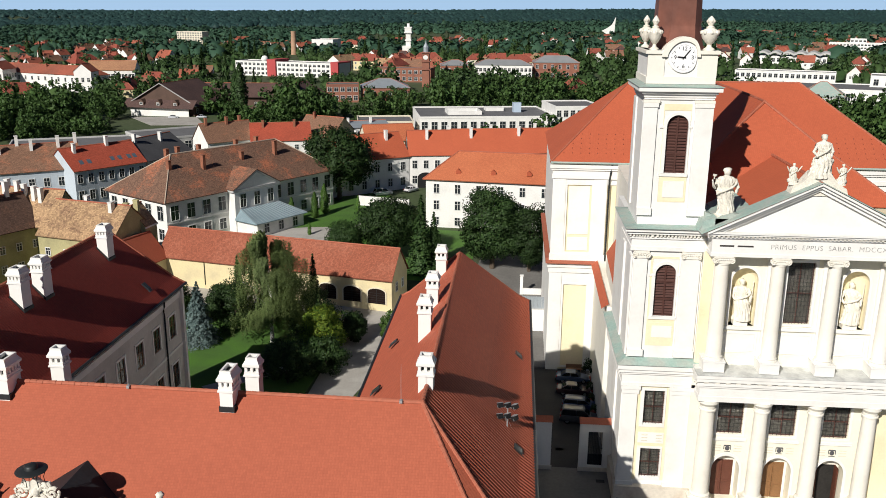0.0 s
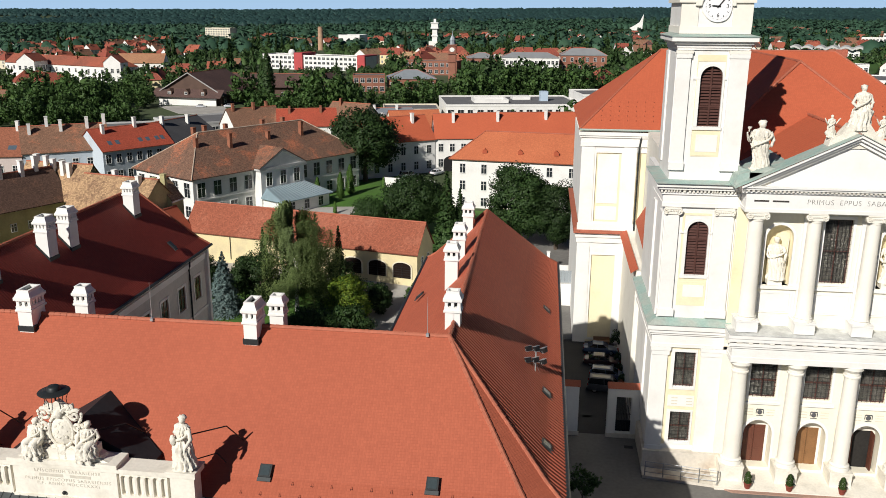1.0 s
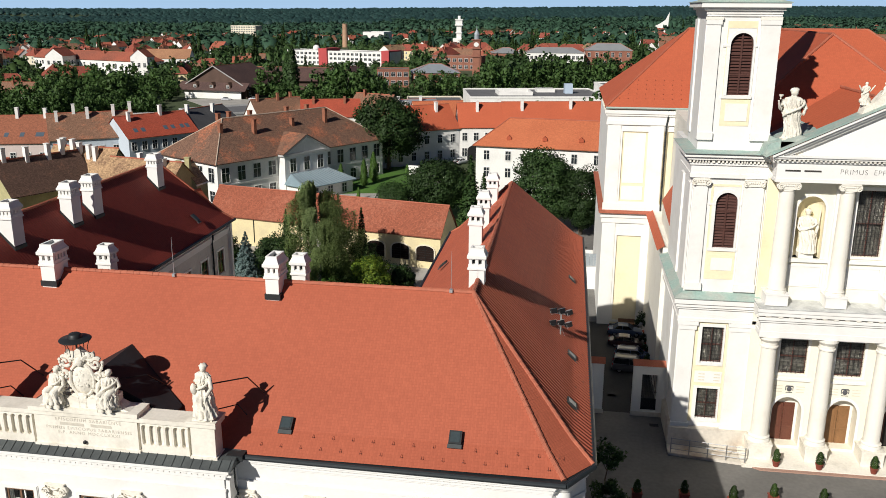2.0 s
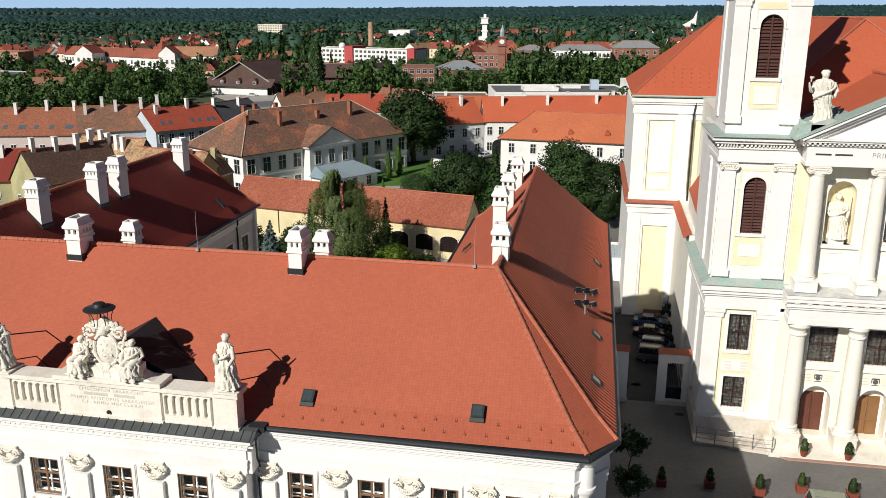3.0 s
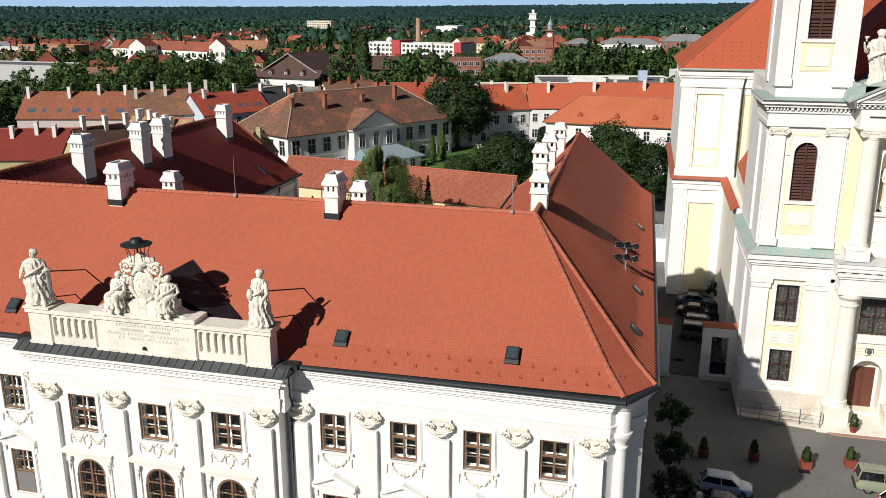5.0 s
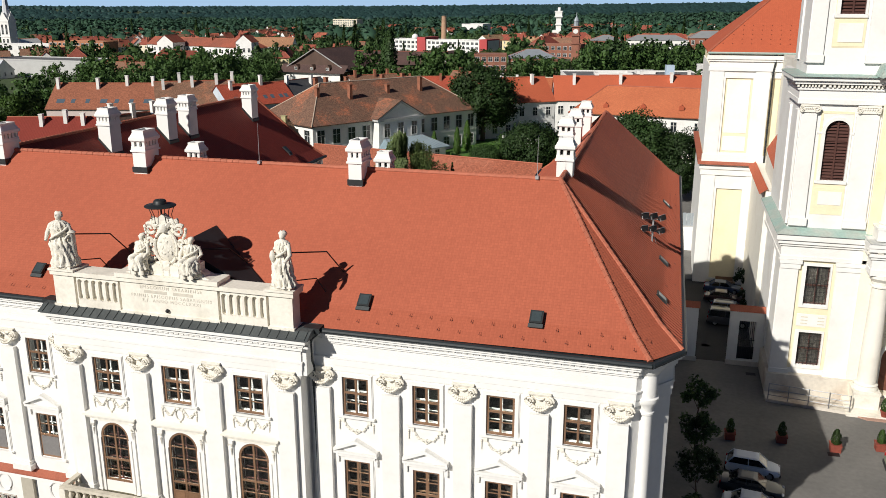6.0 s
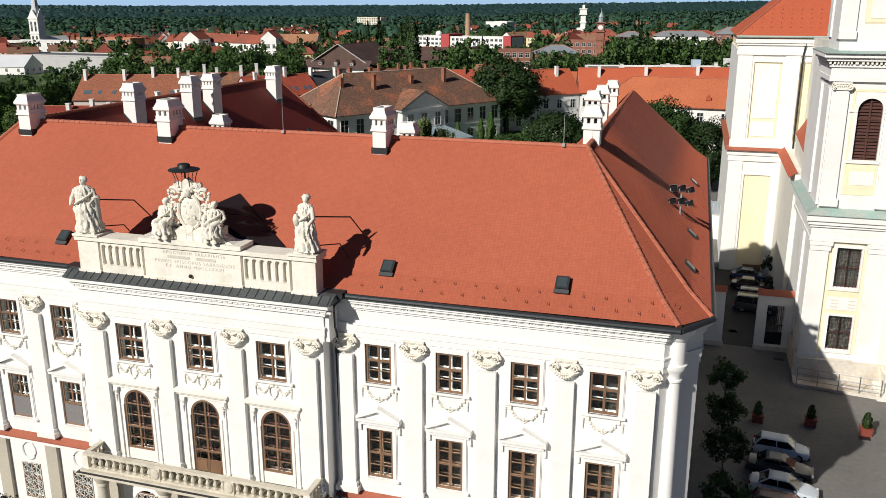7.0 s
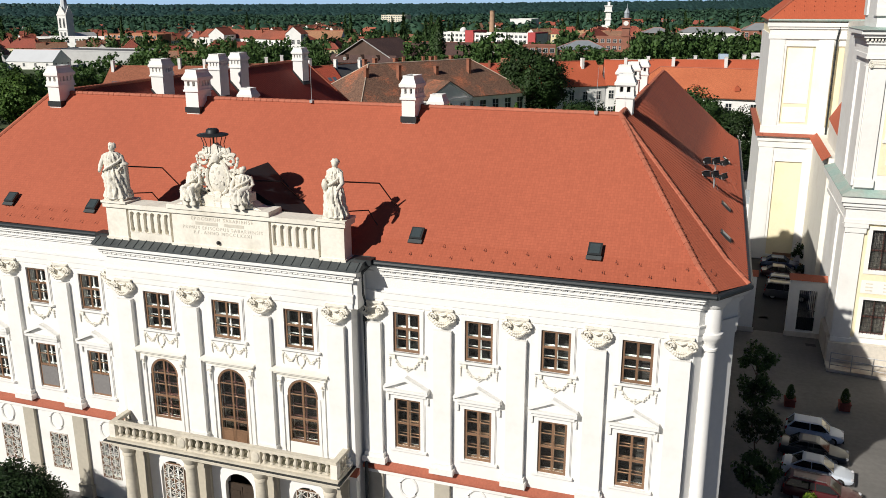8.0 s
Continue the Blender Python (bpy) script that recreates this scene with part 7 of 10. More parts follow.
solo("statue", b, STATUE, "tall pale stone saint on the pediment corner", "statue", "church statues", smooth=True)
b = Build()
b.prism_y([(24.2, 32.6), (29.2, 32.6), (29.0, 33.3), (28.2, 33.8), (27.5, 34.7), (25.9, 34.7), (25.2, 33.8), (24.4, 33.4)], 76.2, 77.5)
figure(b, 26.7, 76.8, 34.2, 3.7, 0.1, 15, skirt=1.3, lean=0.05)
for dx in (-0.5, 0.0, 0.5):
    b.ball((26.7 + dx, 76.7, 34.4), 0.55, 7, (1.1, 0.8, 0.9), 0.5)
for x in (24.5, 28.7):
    figure(b, x, 76.8, 33.5, 1.9, 0.4, int(x * 3), arm={1: Vector((0.3, -0.1, 0.5)), -1: Vector((-0.3, -0.1, 0.5))})
    b.ball((x, 76.9, 33.9), 0.4, 6, (1.2, 0.8, 0.8), 0.4)
solo("statue", b, STATUE, "pale stone seated figure with two cherubs on the pediment", "statue", "church statues", smooth=True)
# snow guards on the nave roof
for row in range(5):
    t = 0.10 + 0.055 * row
    y, z = NY0 - 0.3 + (NYR - NY0 + 0.3) * t, NE + (NR - NE) * t
    xa, xb = TXL + (15.0 - TXL) * t, TXR + (38.4 - TXR) * t
    for x in np.arange(xa + 0.6 + 0.5 * (row % 2), xb, 1.1):
        if abs(x - AX) > 12.3:
            o = part("snow_guard", sg, GUARD, nroof)
            o.location, o.scale = (x, y, z), (1.3, 1.3, 1.3)

# the storeys' true levels, and the transept's stand a little to the east of the front
LEVELS = ((0, 0), (2.95, 2.98), (5.75, 6.15), (7.0, 7.2), (8.35, 8.37), (8.85, 8.87), (11.9, 12.2), (12.62, 13.05), (14.7, 15.5), (16.1, 16.85), (18.4, 18.6), (20.2, 20.25), (25.3, 25.45), (26.5, 26.75), (28.6, 29.1), (30, 30.3), (34, 34.15), (39.2, 39.45), (41.8, 42.0), (61, 61.2))
WIDTHS = ((-60, -60), (9.5, 9.65), (10.7, 10.85), (12.45, 12.15), (13, 12.93), (15, 14.9), (15.8, 15.4), (17.5, 17.05), (17.9, 17.3), (19.2, 18.8), (34.2, 33.85), (90, 89.7))
BACK = ((0, 0), (13.2, 12.85), (14.2, 14.3), (15.1, 15.65), (15.6, 16.2), (16.3, 16.9), (25.4, 26.6), (26.9, 27.2), (29.4, 29.4), (39, 39.1))


def church_place(x, y, z):
    k = np.clip((y - 93) / 12, 0, 1)
    front, back = (np.interp(z, [p[0] for p in t], [p[1] for p in t]) for t in (LEVELS, BACK))
    near = np.interp(x, [p[0] for p in WIDTHS], [p[1] for p in WIDTHS])
    return near * (1 - k) + (x + 0.45) * k, y, front * (1 - k) + back * k


settle([o for o in bpy.data.objects if o.parent is None and o not in EARLIER], church_place)

# ---- neighbouring buildings ----
PANE = mat("dark_window_pane", (0.025, 0.03, 0.035), 0.12, 0.3, 0.4, 2.0, 0.0, spec=0.6)
FRAMEW = mat("white_window_frame", (0.72, 0.72, 0.70), 0.6, 0.05)
TOWNW = {
    "white": mat("town_white_render", (0.79, 0.78, 0.75), 0.9, 0.06, 0.3, 3.0, 0.2, second=(0.70, 0.69, 0.66), patch=0.6),
    "cream": mat("town_cream_render", (0.72, 0.66, 0.52), 0.9, 0.06, 0.3, 3.0, 0.2, second=(0.62, 0.56, 0.44), patch=0.6),
    "pale_blue": mat("pale_blue_render", (0.50, 0.56, 0.62), 0.9, 0.06, 0.3, 3.0, 0.2, second=(0.42, 0.47, 0.52), patch=0.6),
    "pink": mat("pale_pink_render", (0.58, 0.49, 0.46), 0.9, 0.06, 0.3, 3.0, 0.2),
    "yellow": mat("town_yellow_render", (0.70, 0.60, 0.36), 0.9, 0.06, 0.3, 3.0, 0.2, second=(0.58, 0.50, 0.32), patch=0.6),
    "brick": mat("town_brick", (0.30, 0.13, 0.085), 0.9, 0.2, 0.3, 4.0, 0.3, second=(0.24, 0.10, 0.07), patch=0.5),
    "grey": mat("town_grey_render", (0.48, 0.48, 0.47), 0.9, 0.08, 0.3, 3.0, 0.2),
    "olive": mat("olive_yellow_render", (0.46, 0.42, 0.22), 0.9, 0.1, 0.3, 3.0, 0.3, second=(0.34, 0.31, 0.17), patch=0.5),
}
WIN = {}


def win_mesh(w, h, arch=False):
    key = (round(w, 2), round(h, 2))
    if key not in WIN:
        k = Build()
        t = 0.12
        k.box(-w / 2 - t, -w / 2, -0.08, 0.02, -t, h + t).box(w / 2, w / 2 + t, -0.08, 0.02, -t, h + t).box(-w / 2, w / 2, -0.08, 0.02, h, h + t).box(-w / 2, w / 2, -0.12, 0.02, -t, 0)
        k.box(-0.04, 0.04, -0.03, 0.02, 0, h).box(-w / 2, w / 2, -0.03, 0.02, h * 0.62, h * 0.62 + 0.07)
        nf = len(k.f)
        k.face(((-w / 2, -0.012, 0), (w / 2, -0.012, 0), (w / 2, -0.012, h), (-w / 2, -0.012, h)))
        me = bpy.data.meshes.new("window")
        me.from_pydata(k.v, [], k.f)
        me.materials.append(FRAMEW), me.materials.append(PANE)
        me.polygons[nf].material_index = 1
        WIN[key] = me
    return WIN[key]


def slab(b, pts, th=0.16, eave=None):
    """One sloping roof face with thickness."""
    p = [Vector(q) for q in pts]
    b.slope(p, eave)
    q = [v - Vector((0, 0, th)) for v in p]
    b.face(q[::-1])
    for i in range(len(p)):
        j = (i + 1) % len(p)
        b.face((q[i], q[j], p[j], p[i]))


def house(name, label, fl, fr, depth, z0, eave, ridge, roof, wall, n=5, rows=((1.2, 1.0, 1.6),), hip=(1.0, 1.0), over=0.4, chims=(), group="", side_n=3, category="house", chim_mat=None, skip=(), ends=True, offset=0.5, ridge_mat=None):
    """A house over the rectangle that starts with the front edge fl-fr; eave and ridge are heights above z0.
    hip: 1 hipped, 0 gabled, at its two ends. rows: sill height, width, height of each storey's windows."""
    fl, fr = Vector((*fl, 0)), Vector((*fr, 0))
    L = (fr - fl).length
    ang = math.atan2(fr.y - fl.y, fr.x - fl.x)
    th = thing(name, label, category, group)
    th.matrix_basis = Matrix.LocRotScale((fl.x, fl.y, z0 + rise(*(fl + fr).xy / 2)), Euler((0, 0, ang)), None)
    w = Build().box(0, L, 0, depth, -1.5, eave)
    yr = depth * offset
    for s, x in ((0, 0.0), (1, L)):
        if not hip[s]:
            tri = [(0.0, eave), (depth, eave), (yr, ridge - 0.1)]
            w.prism_x(tri, *((0.0, 0.3) if s == 0 else (L - 0.3, L)))
    part("wall", w, wall, th)
    r = Build()
    o = over
    drop = (ridge - eave) * o / (depth / 2)
    ze = eave - drop * 0.4 + 0.05
    xa, xb = (hip[0] * depth / 2 * 0.9 if hip[0] else -o * 0.6), (L - hip[1] * depth / 2 * 0.9 if hip[1] else L + o * 0.6)
    xla, xlb = -o if hip[0] else xa, L + o if hip[1] else xb
    slab(r, ((xla, -o, ze), (xlb, -o, ze), (xb, yr, ridge), (xa, yr, ridge)))
    slab(r, ((xlb, depth + o, ze), (xla, depth + o, ze), (xa, yr, ridge), (xb, yr, ridge)))
    if hip[0]:
        slab(r, ((-o, depth + o, ze), (-o, -o, ze), (xa, yr, ridge)))
    if hip[1]:
        slab(r, ((L + o, -o, ze), (L + o, depth + o, ze), (xb, yr, ridge)))
    rf = part("roof", r, roof, th)
    rr = Build().tube(((xa, yr, ridge), (xb, yr, ridge)), 0.15, 6)
    for h, xe, xr in ((hip[0], -o, xa), (hip[1], L + o, xb)):
        if h:
            rr.tube(((xe, -o, ze), (xr, yr, ridge)), 0.13, 6), rr.tube(((xe, depth + o, ze), (xr, yr, ridge)), 0.13, 6)
    part("ridge_tiles", rr, ridge_mat or RIDGE, rf)
    part("eave_board", Build().box(-0.15, L + 0.15, -0.18, 0.02, eave - 0.35, eave - 0.06), FRAMEW, th)
    for zs, ww, hh in rows:
        me = win_mesh(ww, hh)
        for i in range(n):
            if (i, zs) in skip or i in skip:
                continue
            ob = part("window", me, PANE, th)
            ob.location = (L * (i + 0.5) / n, -0.01, zs)
        if ends:
            for i in range(side_n):
                for s in (0, 1):
                    ob = part("window", me, PANE, th)
                    ob.matrix_basis = pose(L + 0.01 if s else -0.01, depth * (i + 0.5) / side_n, zs, 0, 0, 90 if s else -90)
    for cx, cy, h in chims:
        f = abs(cy - yr) / (depth / 2)
        zc = ridge - (ridge - eave) * f
        c = Build().box(cx - 0.35, cx + 0.35, cy - 0.45, cy + 0.45, zc - 0.8, zc + h).box(cx - 0.42, cx + 0.42, cy - 0.52, cy + 0.52, zc + h, zc + h + 0.15)
        part("chimney", c, chim_mat or CHIMBRICK, th)
    return th


WCH = TOWNW["white"]
GH = ground_height
T_OR = tile_mat("weathered_orange_tiles", (0.38, 0.108, 0.065), (0.25, 0.09, 0.06), 0.55, 0.2, w=0.3, h=0.28, vary=0.2, big=0.05)
T_RED = tile_mat("dull_red_town_tiles", (0.31, 0.075, 0.05), (0.20, 0.07, 0.05), 0.55, 0.2, w=0.3, h=0.28, vary=0.2, big=0.05)
# garage range closing the garden court
annex = house("garage_building", "cream garage building with red tiled roof and arched gates", (-62.8, 140.1), (-19.9, 130.3), 7.2, 1.75, 4.5, 8.9, ROOF_OLD if False else tile_mat("weathered_red_tiles", (0.30, 0.09, 0.05), (0.36, 0.125, 0.075), 0.6, 0.12, vary=0.2, w=0.25, h=0.22), TOWNW["yellow"], n=0, rows=(), hip=(0, 0), side_n=0)
LA = math.hypot(42.9, 9.8)
for cx in (LA - 2.6, LA - 7.0, LA - 11.4):
    k = Build().box(-1.55, 1.55, -0.1, 0.1, 0.0, 1.9)
    for i in range(8):
        a, c = math.pi * i / 8, math.pi * (i + 1) / 8
        k.prism_y([(0, 1.9), (1.55 * math.cos(a), 1.9 + 0.75 * math.sin(a)), (1.55 * math.cos(c), 1.9 + 0.75 * math.sin(c))], -0.1, 0.1)
    gate = part("gate", k, mat("dark_brown_gate", (0.018, 0.011, 0.009), 0.6, 0.2, spec=0.1), annex, "dark wooden arched garage gate")
    gate.location = (cx, 0.02, 0.15)
    part("post", Build().box(-0.04, 0.04, -0.16, -0.1, 0, 2.5), BLACK, gate)
    for i in range(5):
        part("ledger", Build().box(-1.5, 1.5, -0.13, -0.1, 0.2 + 0.4 * i, 0.24 + 0.4 * i), BLACK, gate)
    sur = Build()
    for i in range(8):
        a, c = math.pi * i / 8, math.pi * (i + 1) / 8
        sur.prism_y([(1.55 * math.cos(a), 1.9 + 0.75 * math.sin(a)), (1.75 * math.cos(a), 1.9 + 0.95 * math.sin(a)), (1.75 * math.cos(c), 1.9 + 0.95 * math.sin(c)), (1.55 * math.cos(c), 1.9 + 0.75 * math.sin(c))], -0.2, 0)
    sur.box(-1.75, -1.55, -0.2, 0, 0, 1.9).box(1.55, 1.75, -0.2, 0, 0, 1.9)
    part("gate_arch", sur, TOWNW["cream"], gate)
for yy in (2.2, 4.9):
    w = part("window", win_mesh(0.8, 1.4), PANE, annex)
    w.matrix_basis = pose(LA + 0.02, yy, 2.0 if yy < 3 else 2.0, 0, 0, 90)
part("downpipe", Build().tube(((9, -0.1, 0), (9, -0.1, 4.4)), 0.07, 6), DARKMET, annex)
house("garden_wing", "low cream wing with dark red tiled roof", (-70.0, 112), (-61.5, 140.0), 7.0, 1.5, 4.6, 8.8, ROOF, TOWNW["yellow"], n=0, rows=(), hip=(0, 0), side_n=0)

# old mansion behind the garden
FLm, FRm = Vector((-68.5, 157.6)), Vector((-43.8, 197.0))
man = house("mansion", "white two-storey mansion with weathered brown tiled hip roof", FLm, FRm, 19.6, 3.3, 9.1, 16.3, ROOF_LICHEN, TOWNW["white"], n=12, rows=((5.0, 1.8, 2.9), (1.0, 1.7, 2.2)), hip=(1, 1), over=0.7, side_n=5, skip=(4, 5, 6), chims=((6.0, 6.6, 1.7), (13.6, 5.4, 2.9), (24.5, 6.2, 1.6), (34.0, 6.0, 3.0), (9.0, 11.4, 2.0), (12.3, 12.2, 2.6), (17.8, 12.2, 2.4), (28.0, 12.2, 2.4), (34.0, 12.2, 2.4)), ridge_mat=mat("pale_mortared_ridge", (0.50, 0.40, 0.31), 0.85, 0.2, 0.8, 4.0, 0.3), category="mansion")
LM = (FRm - FLm).length
k = Build().box(15.2, 27.2, -2.2, 0.5, -1, 9.2)
k.prism_y([(14.9, 9.2), (27.5, 9.2), (21.2, 12.4)], -2.2, 0.5)
part("portico_wall", k, TOWNW["white"], man, "projecting gabled centre bay")
k = Build()
slab(k, ((14.6, 6.0, 9.3), (14.6, -2.6, 9.3), (21.2, -2.6, 12.9), (21.2, 8.0, 12.9)))
slab(k, ((27.8, -2.6, 9.3), (27.8, 6.0, 9.3), (21.2, 8.0, 12.9), (21.2, -2.6, 12.9)))
part("portico_roof", k, ROOF_LICHEN, man)
part("portico_cornice", Build().box(14.7, 27.7, -2.5, 0, 8.7, 9.25).prism_y([(14.7, 9.26), (15.5, 9.26), (21.2, 12.3), (21.2, 12.75)], -2.5, -2.2).prism_y([(27.7, 9.26), (21.2, 12.75), (21.2, 12.3), (26.9, 9.26)], -2.5, -2.2), TOWNW["grey"], man)
for cx in (17.4, 21.2, 25.0):
    o = part("window", win_mesh(1.5, 2.8), PANE, man)
    o.location = (cx, -2.21, 5.3)
part("porch", Build().box(15.5, 28.5, -8.5, -2.2, -1, 2.9), TOWNW["white"], man)
k = Build()
slab(k, ((14.8, -9.1, 3.0), (29.2, -9.1, 3.0), (27.2, -2.25, 4.9), (16.5, -2.25, 4.9)))
slab(k, ((29.2, -9.1, 3.0), (29.2, -2.25, 3.0), (27.2, -2.25, 4.9)))
slab(k, ((14.8, -2.25, 3.0), (14.8, -9.1, 3.0), (16.5, -2.25, 4.9)))
for i in range(16):
    t = i / 15
    part("roof_seam", Build().tube(((14.9 + 14.2 * t, -9.1, 3.06), (16.6 + 10.5 * t, -2.25, 4.96)), 0.05, 4), ROOF_MET, man)
part("porch_roof", k, mat("blue_grey_zinc", (0.22, 0.30, 0.34), 0.5, 0.12, 0.4, 3.0, 0.1), man, "grey standing-seam metal porch roof")
for cx in (18, 22, 26):
    o = part("window", win_mesh(1.3, 1.9), PANE, man)
    o.location = (cx, -8.51, 0.6)
part("string_course", Build().box(-0.1, LM + 0.1, -0.12, 0.02, 4.3, 4.55).box(-0.15, LM + 0.15, -0.3, 0.02, 8.5, 8.9), TOWNW["white"], man)

# white building with orange roof and the ring street behind it
house("seminary_building", "white three-storey building with bright orange tiled roof", (-19.4, 178.0), (8.0, 174.6), 13.0, 2.9, 11.0, 16.0, ROOF_OR, TOWNW["white"], n=6, rows=((7.9, 1.1, 1.9), (4.3, 1.1, 1.9), (0.9, 1.1, 1.7)), hip=(1, 0), over=0.6, side_n=2, category="building")
for k, (a, b2, d) in enumerate((((-46, 204.5), (-28.1, 218.0), 12), ((-28.1, 218.2), (-16.5, 220.6), 12), ((-16.5, 220.8), (10.5, 226.8), 12))):
    house("ring_house", "white two-storey curved range with orange-red tiled roof", a, b2, d, 3.5, 8.7, 14.3, ROOF_CH, TOWNW["white"], n=(6, 4, 7)[k], rows=((5.2, 1.2, 2.0), (1.2, 1.2, 2.0)), hip=(0, 0), side_n=0, chims=((5, 4, 2.4), (11, 7.5, 2.2), (18, 4.4, 2.2), (23, 7, 2.0))[: (3, 2, 4)[k]], group="ring street range", chim_mat=WCH, category="building", skip=((2, 1.2), (1, 1.2)) if k == 1 else ())
# solid black block on the wall stands for the gateway's shade
k = Build().box(-2.2, 2.2, -0.1, 1.2, 0, 2.6)
for i in range(10):
    a, c = math.pi * i / 10, math.pi * (i + 1) / 10
    k.prism_y([(0, 2.6), (2.2 * math.cos(a), 2.6 + 1.5 * math.sin(a)), (2.2 * math.cos(c), 2.6 + 1.5 * math.sin(c))], -0.1, 1.2)
o = solo("archway", k, BLACK, "solid black arch for the shade of the gateway through the white range", "archway", kind="structure")
o.matrix_basis = pose(-23.8, 218.98, 3.5 + rise(-24, 219), 0, 0, 11)

# street of town houses
pink = house("town_house", "pale pink house with orange-brown mansard roof and skylights", (-147.5, 178.0), (-121.3, 184.5), 15, 3.2, 8.7, 14.3, tile_mat("faded_orange_tiles", (0.31, 0.115, 0.065), (0.26, 0.095, 0.055), 0.55, 0.2, w=0.3, h=0.28), TOWNW["pink"], n=8, rows=((4.5, 1.2, 1.9), (1.0, 1.2, 1.9)), hip=(0, 0), side_n=0, chims=((1, 6, 2.4), (11, 6, 2.4), (18, 7, 2.2), (24.5, 7, 2)), group="street of town houses", chim_mat=WCH)
house("town_house", "pale blue-grey house with mossy brown tiled roof", (-121.1, 184.6), (-104.9, 195.2), 14, 3.4, 8.8, 14.3, ROOF_OLD, TOWNW["pale_blue"], n=6, rows=((4.9, 1.2, 2.0), (1.2, 1.2, 2.0)), hip=(0, 0), side_n=0, chims=((2, 5, 2.2), (6, 7, 2), (9, 5.5, 2.4), (15, 6, 2.4), (19, 7, 2.0)), group="street of town houses", chim_mat=WCH)
redh = house("town_house", "pale blue ornate house with bright red roof and skylights", (-104.2, 190.0), (-93.5, 205.5), 13, 3.5, 8.6, 13.3, ROOF_RED, TOWNW["pale_blue"], n=7, rows=((5.6, 1.2, 2.0), (1.4, 1.2, 2.2)), hip=(0, 0), side_n=0, chims=((3, 5, 2.0), (12, 6, 2.2)), group="street of town houses", chim_mat=WCH)
house("town_house", "grey house with dark slate-grey roof", (-93.3, 206.0), (-88.5, 224), 14, 3.5, 8.4, 13.2, mat("slate_grey_roof", (0.075, 0.075, 0.08), 0.8, 0.15, 0.3, 3.0, 0.2), TOWNW["grey"], n=6, rows=((5.6, 1.2, 2.0), (1.4, 1.2, 2.0)), hip=(0, 0), side_n=0, chims=((3, 6, 2.0), (12, 5, 2.2)), group="street of town houses", chim_mat=WCH)
sky_m = Build().box(-0.5, 0.5, -0.7, 0.7, 0, 0.1).mesh("roof_window")
# dark glass; the sky's blue reflection is put into its colour
sky_m.materials.append(mat("sky_tinted_glass", (0.09, 0.12, 0.15), 0.1, 0.1, bump=0.0))


def skylights(th, depth, eave, ridge, xs, f):
    for x in xs:
        o = part("roof_window", sky_m, ROOF_MET, th, "blue-grey roof window")
        o.matrix_basis = pose(x, f * depth / 2, eave + (ridge - eave) * f + 0.06, math.degrees(math.atan2(ridge - eave, depth / 2)), 0, 0)


skylights(pink, 15, 8.7, 14.3, [2.4 + 3.6 * i for i in range(7)] + [3.4, 13.9, 24.9], 0.28)
skylights(redh, 13, 8.6, 13.3, [3.0, 5.0, 11.0, 13.0, 15.5, 17.0], 0.3)
# yellow courtyard houses with lichened roofs
GRP = "courtyard houses"
house("courtyard_house", "olive-yellow house with dark brown mossy roof", (-93.0, 128.9), (-85.9, 143.2), 10, 1.8, 8.8, 14.3, tile_mat("mossy_dark_tiles", (0.11, 0.065, 0.048), (0.17, 0.09, 0.06), 0.66, 0.12, w=0.25, h=0.22, vary=0.28, big=0.4), TOWNW["olive"], n=5, rows=((5.0, 0.9, 1.3), (1.5, 0.9, 1.3)), hip=(0, 0), side_n=2, chims=((2, 5.0, 2.0), (6, 4.6, 2.2), (10, 4.5, 2.4), (13, 5, 2.2)), group=GRP, chim_mat=WCH)
house("courtyard_house", "olive-yellow house with lichen-covered tan tiled roof and tall chimneys", (-97.2, 143.6), (-83.3, 141.6), 9.5, 1.8, 8.9, 14.8, ROOF_TAN, TOWNW["olive"], n=4, rows=((5.0, 0.9, 1.3),), hip=(0, 0), side_n=1, chims=((2.2, 4.6, 1.5), (4.4, 4.4, 1.6), (6.5, 3.6, 2.2), (8.7, 3.4, 2.2), (10.2, 3.2, 2.2)), group=GRP, chim_mat=WCH)
house("courtyard_house", "olive-yellow house with lichen-covered tan tiled roof", (-83.2, 137.0), (-68.0, 133.2), 11, 1.8, 8.6, 13.8, ROOF_TAN, TOWNW["olive"], n=4, rows=((5.0, 0.9, 1.3),), hip=(0, 0), side_n=1, chims=((5.8, 6.4, 1.6), (12.5, 4.5, 1.4)), group=GRP, chim_mat=WCH)
house("courtyard_house", "olive-yellow gable end with tan roof and two chimneys", (-65.2, 140.6), (-64.7, 144.2), 5.6, 1.8, 9.6, 13.2, ROOF_TAN, TOWNW["olive"], n=2, rows=((5.0, 0.9, 1.3),), hip=(0, 0), side_n=0, over=0.1, chims=((0.7, 3.9, 1.6), (0.9, 2.0, 1.9)), group=GRP, chim_mat=TOWNW["olive"])
house("courtyard_house", "dark red tiled house with rendered chimneys", (-124.5, 136.0), (-104.2, 142.0), 11, 1.6, 7.2, 12.4, ROOF_DKRED, TOWNW["olive"], n=5, rows=((3.4, 0.9, 1.4),), hip=(0, 0), side_n=1, chims=((7, 4.0, 2.0), (11.5, 4.6, 2.2), (15, 4.2, 2.0)), group=GRP, chim_mat=WCH)
house("courtyard_house", "red tiled rear house with grey chimneys", (-106, 90), (-78, 98), 11, 0.3, 6.5, 11.8, ROOF_DKRED, TOWNW["olive"], n=4, rows=((3.0, 1.0, 1.5),), hip=(0, 0), side_n=1, chims=((6, 4, 2.6), (12, 4, 2.8), (20, 5, 2.8)), group=GRP, chim_mat=TOWNW["grey"])
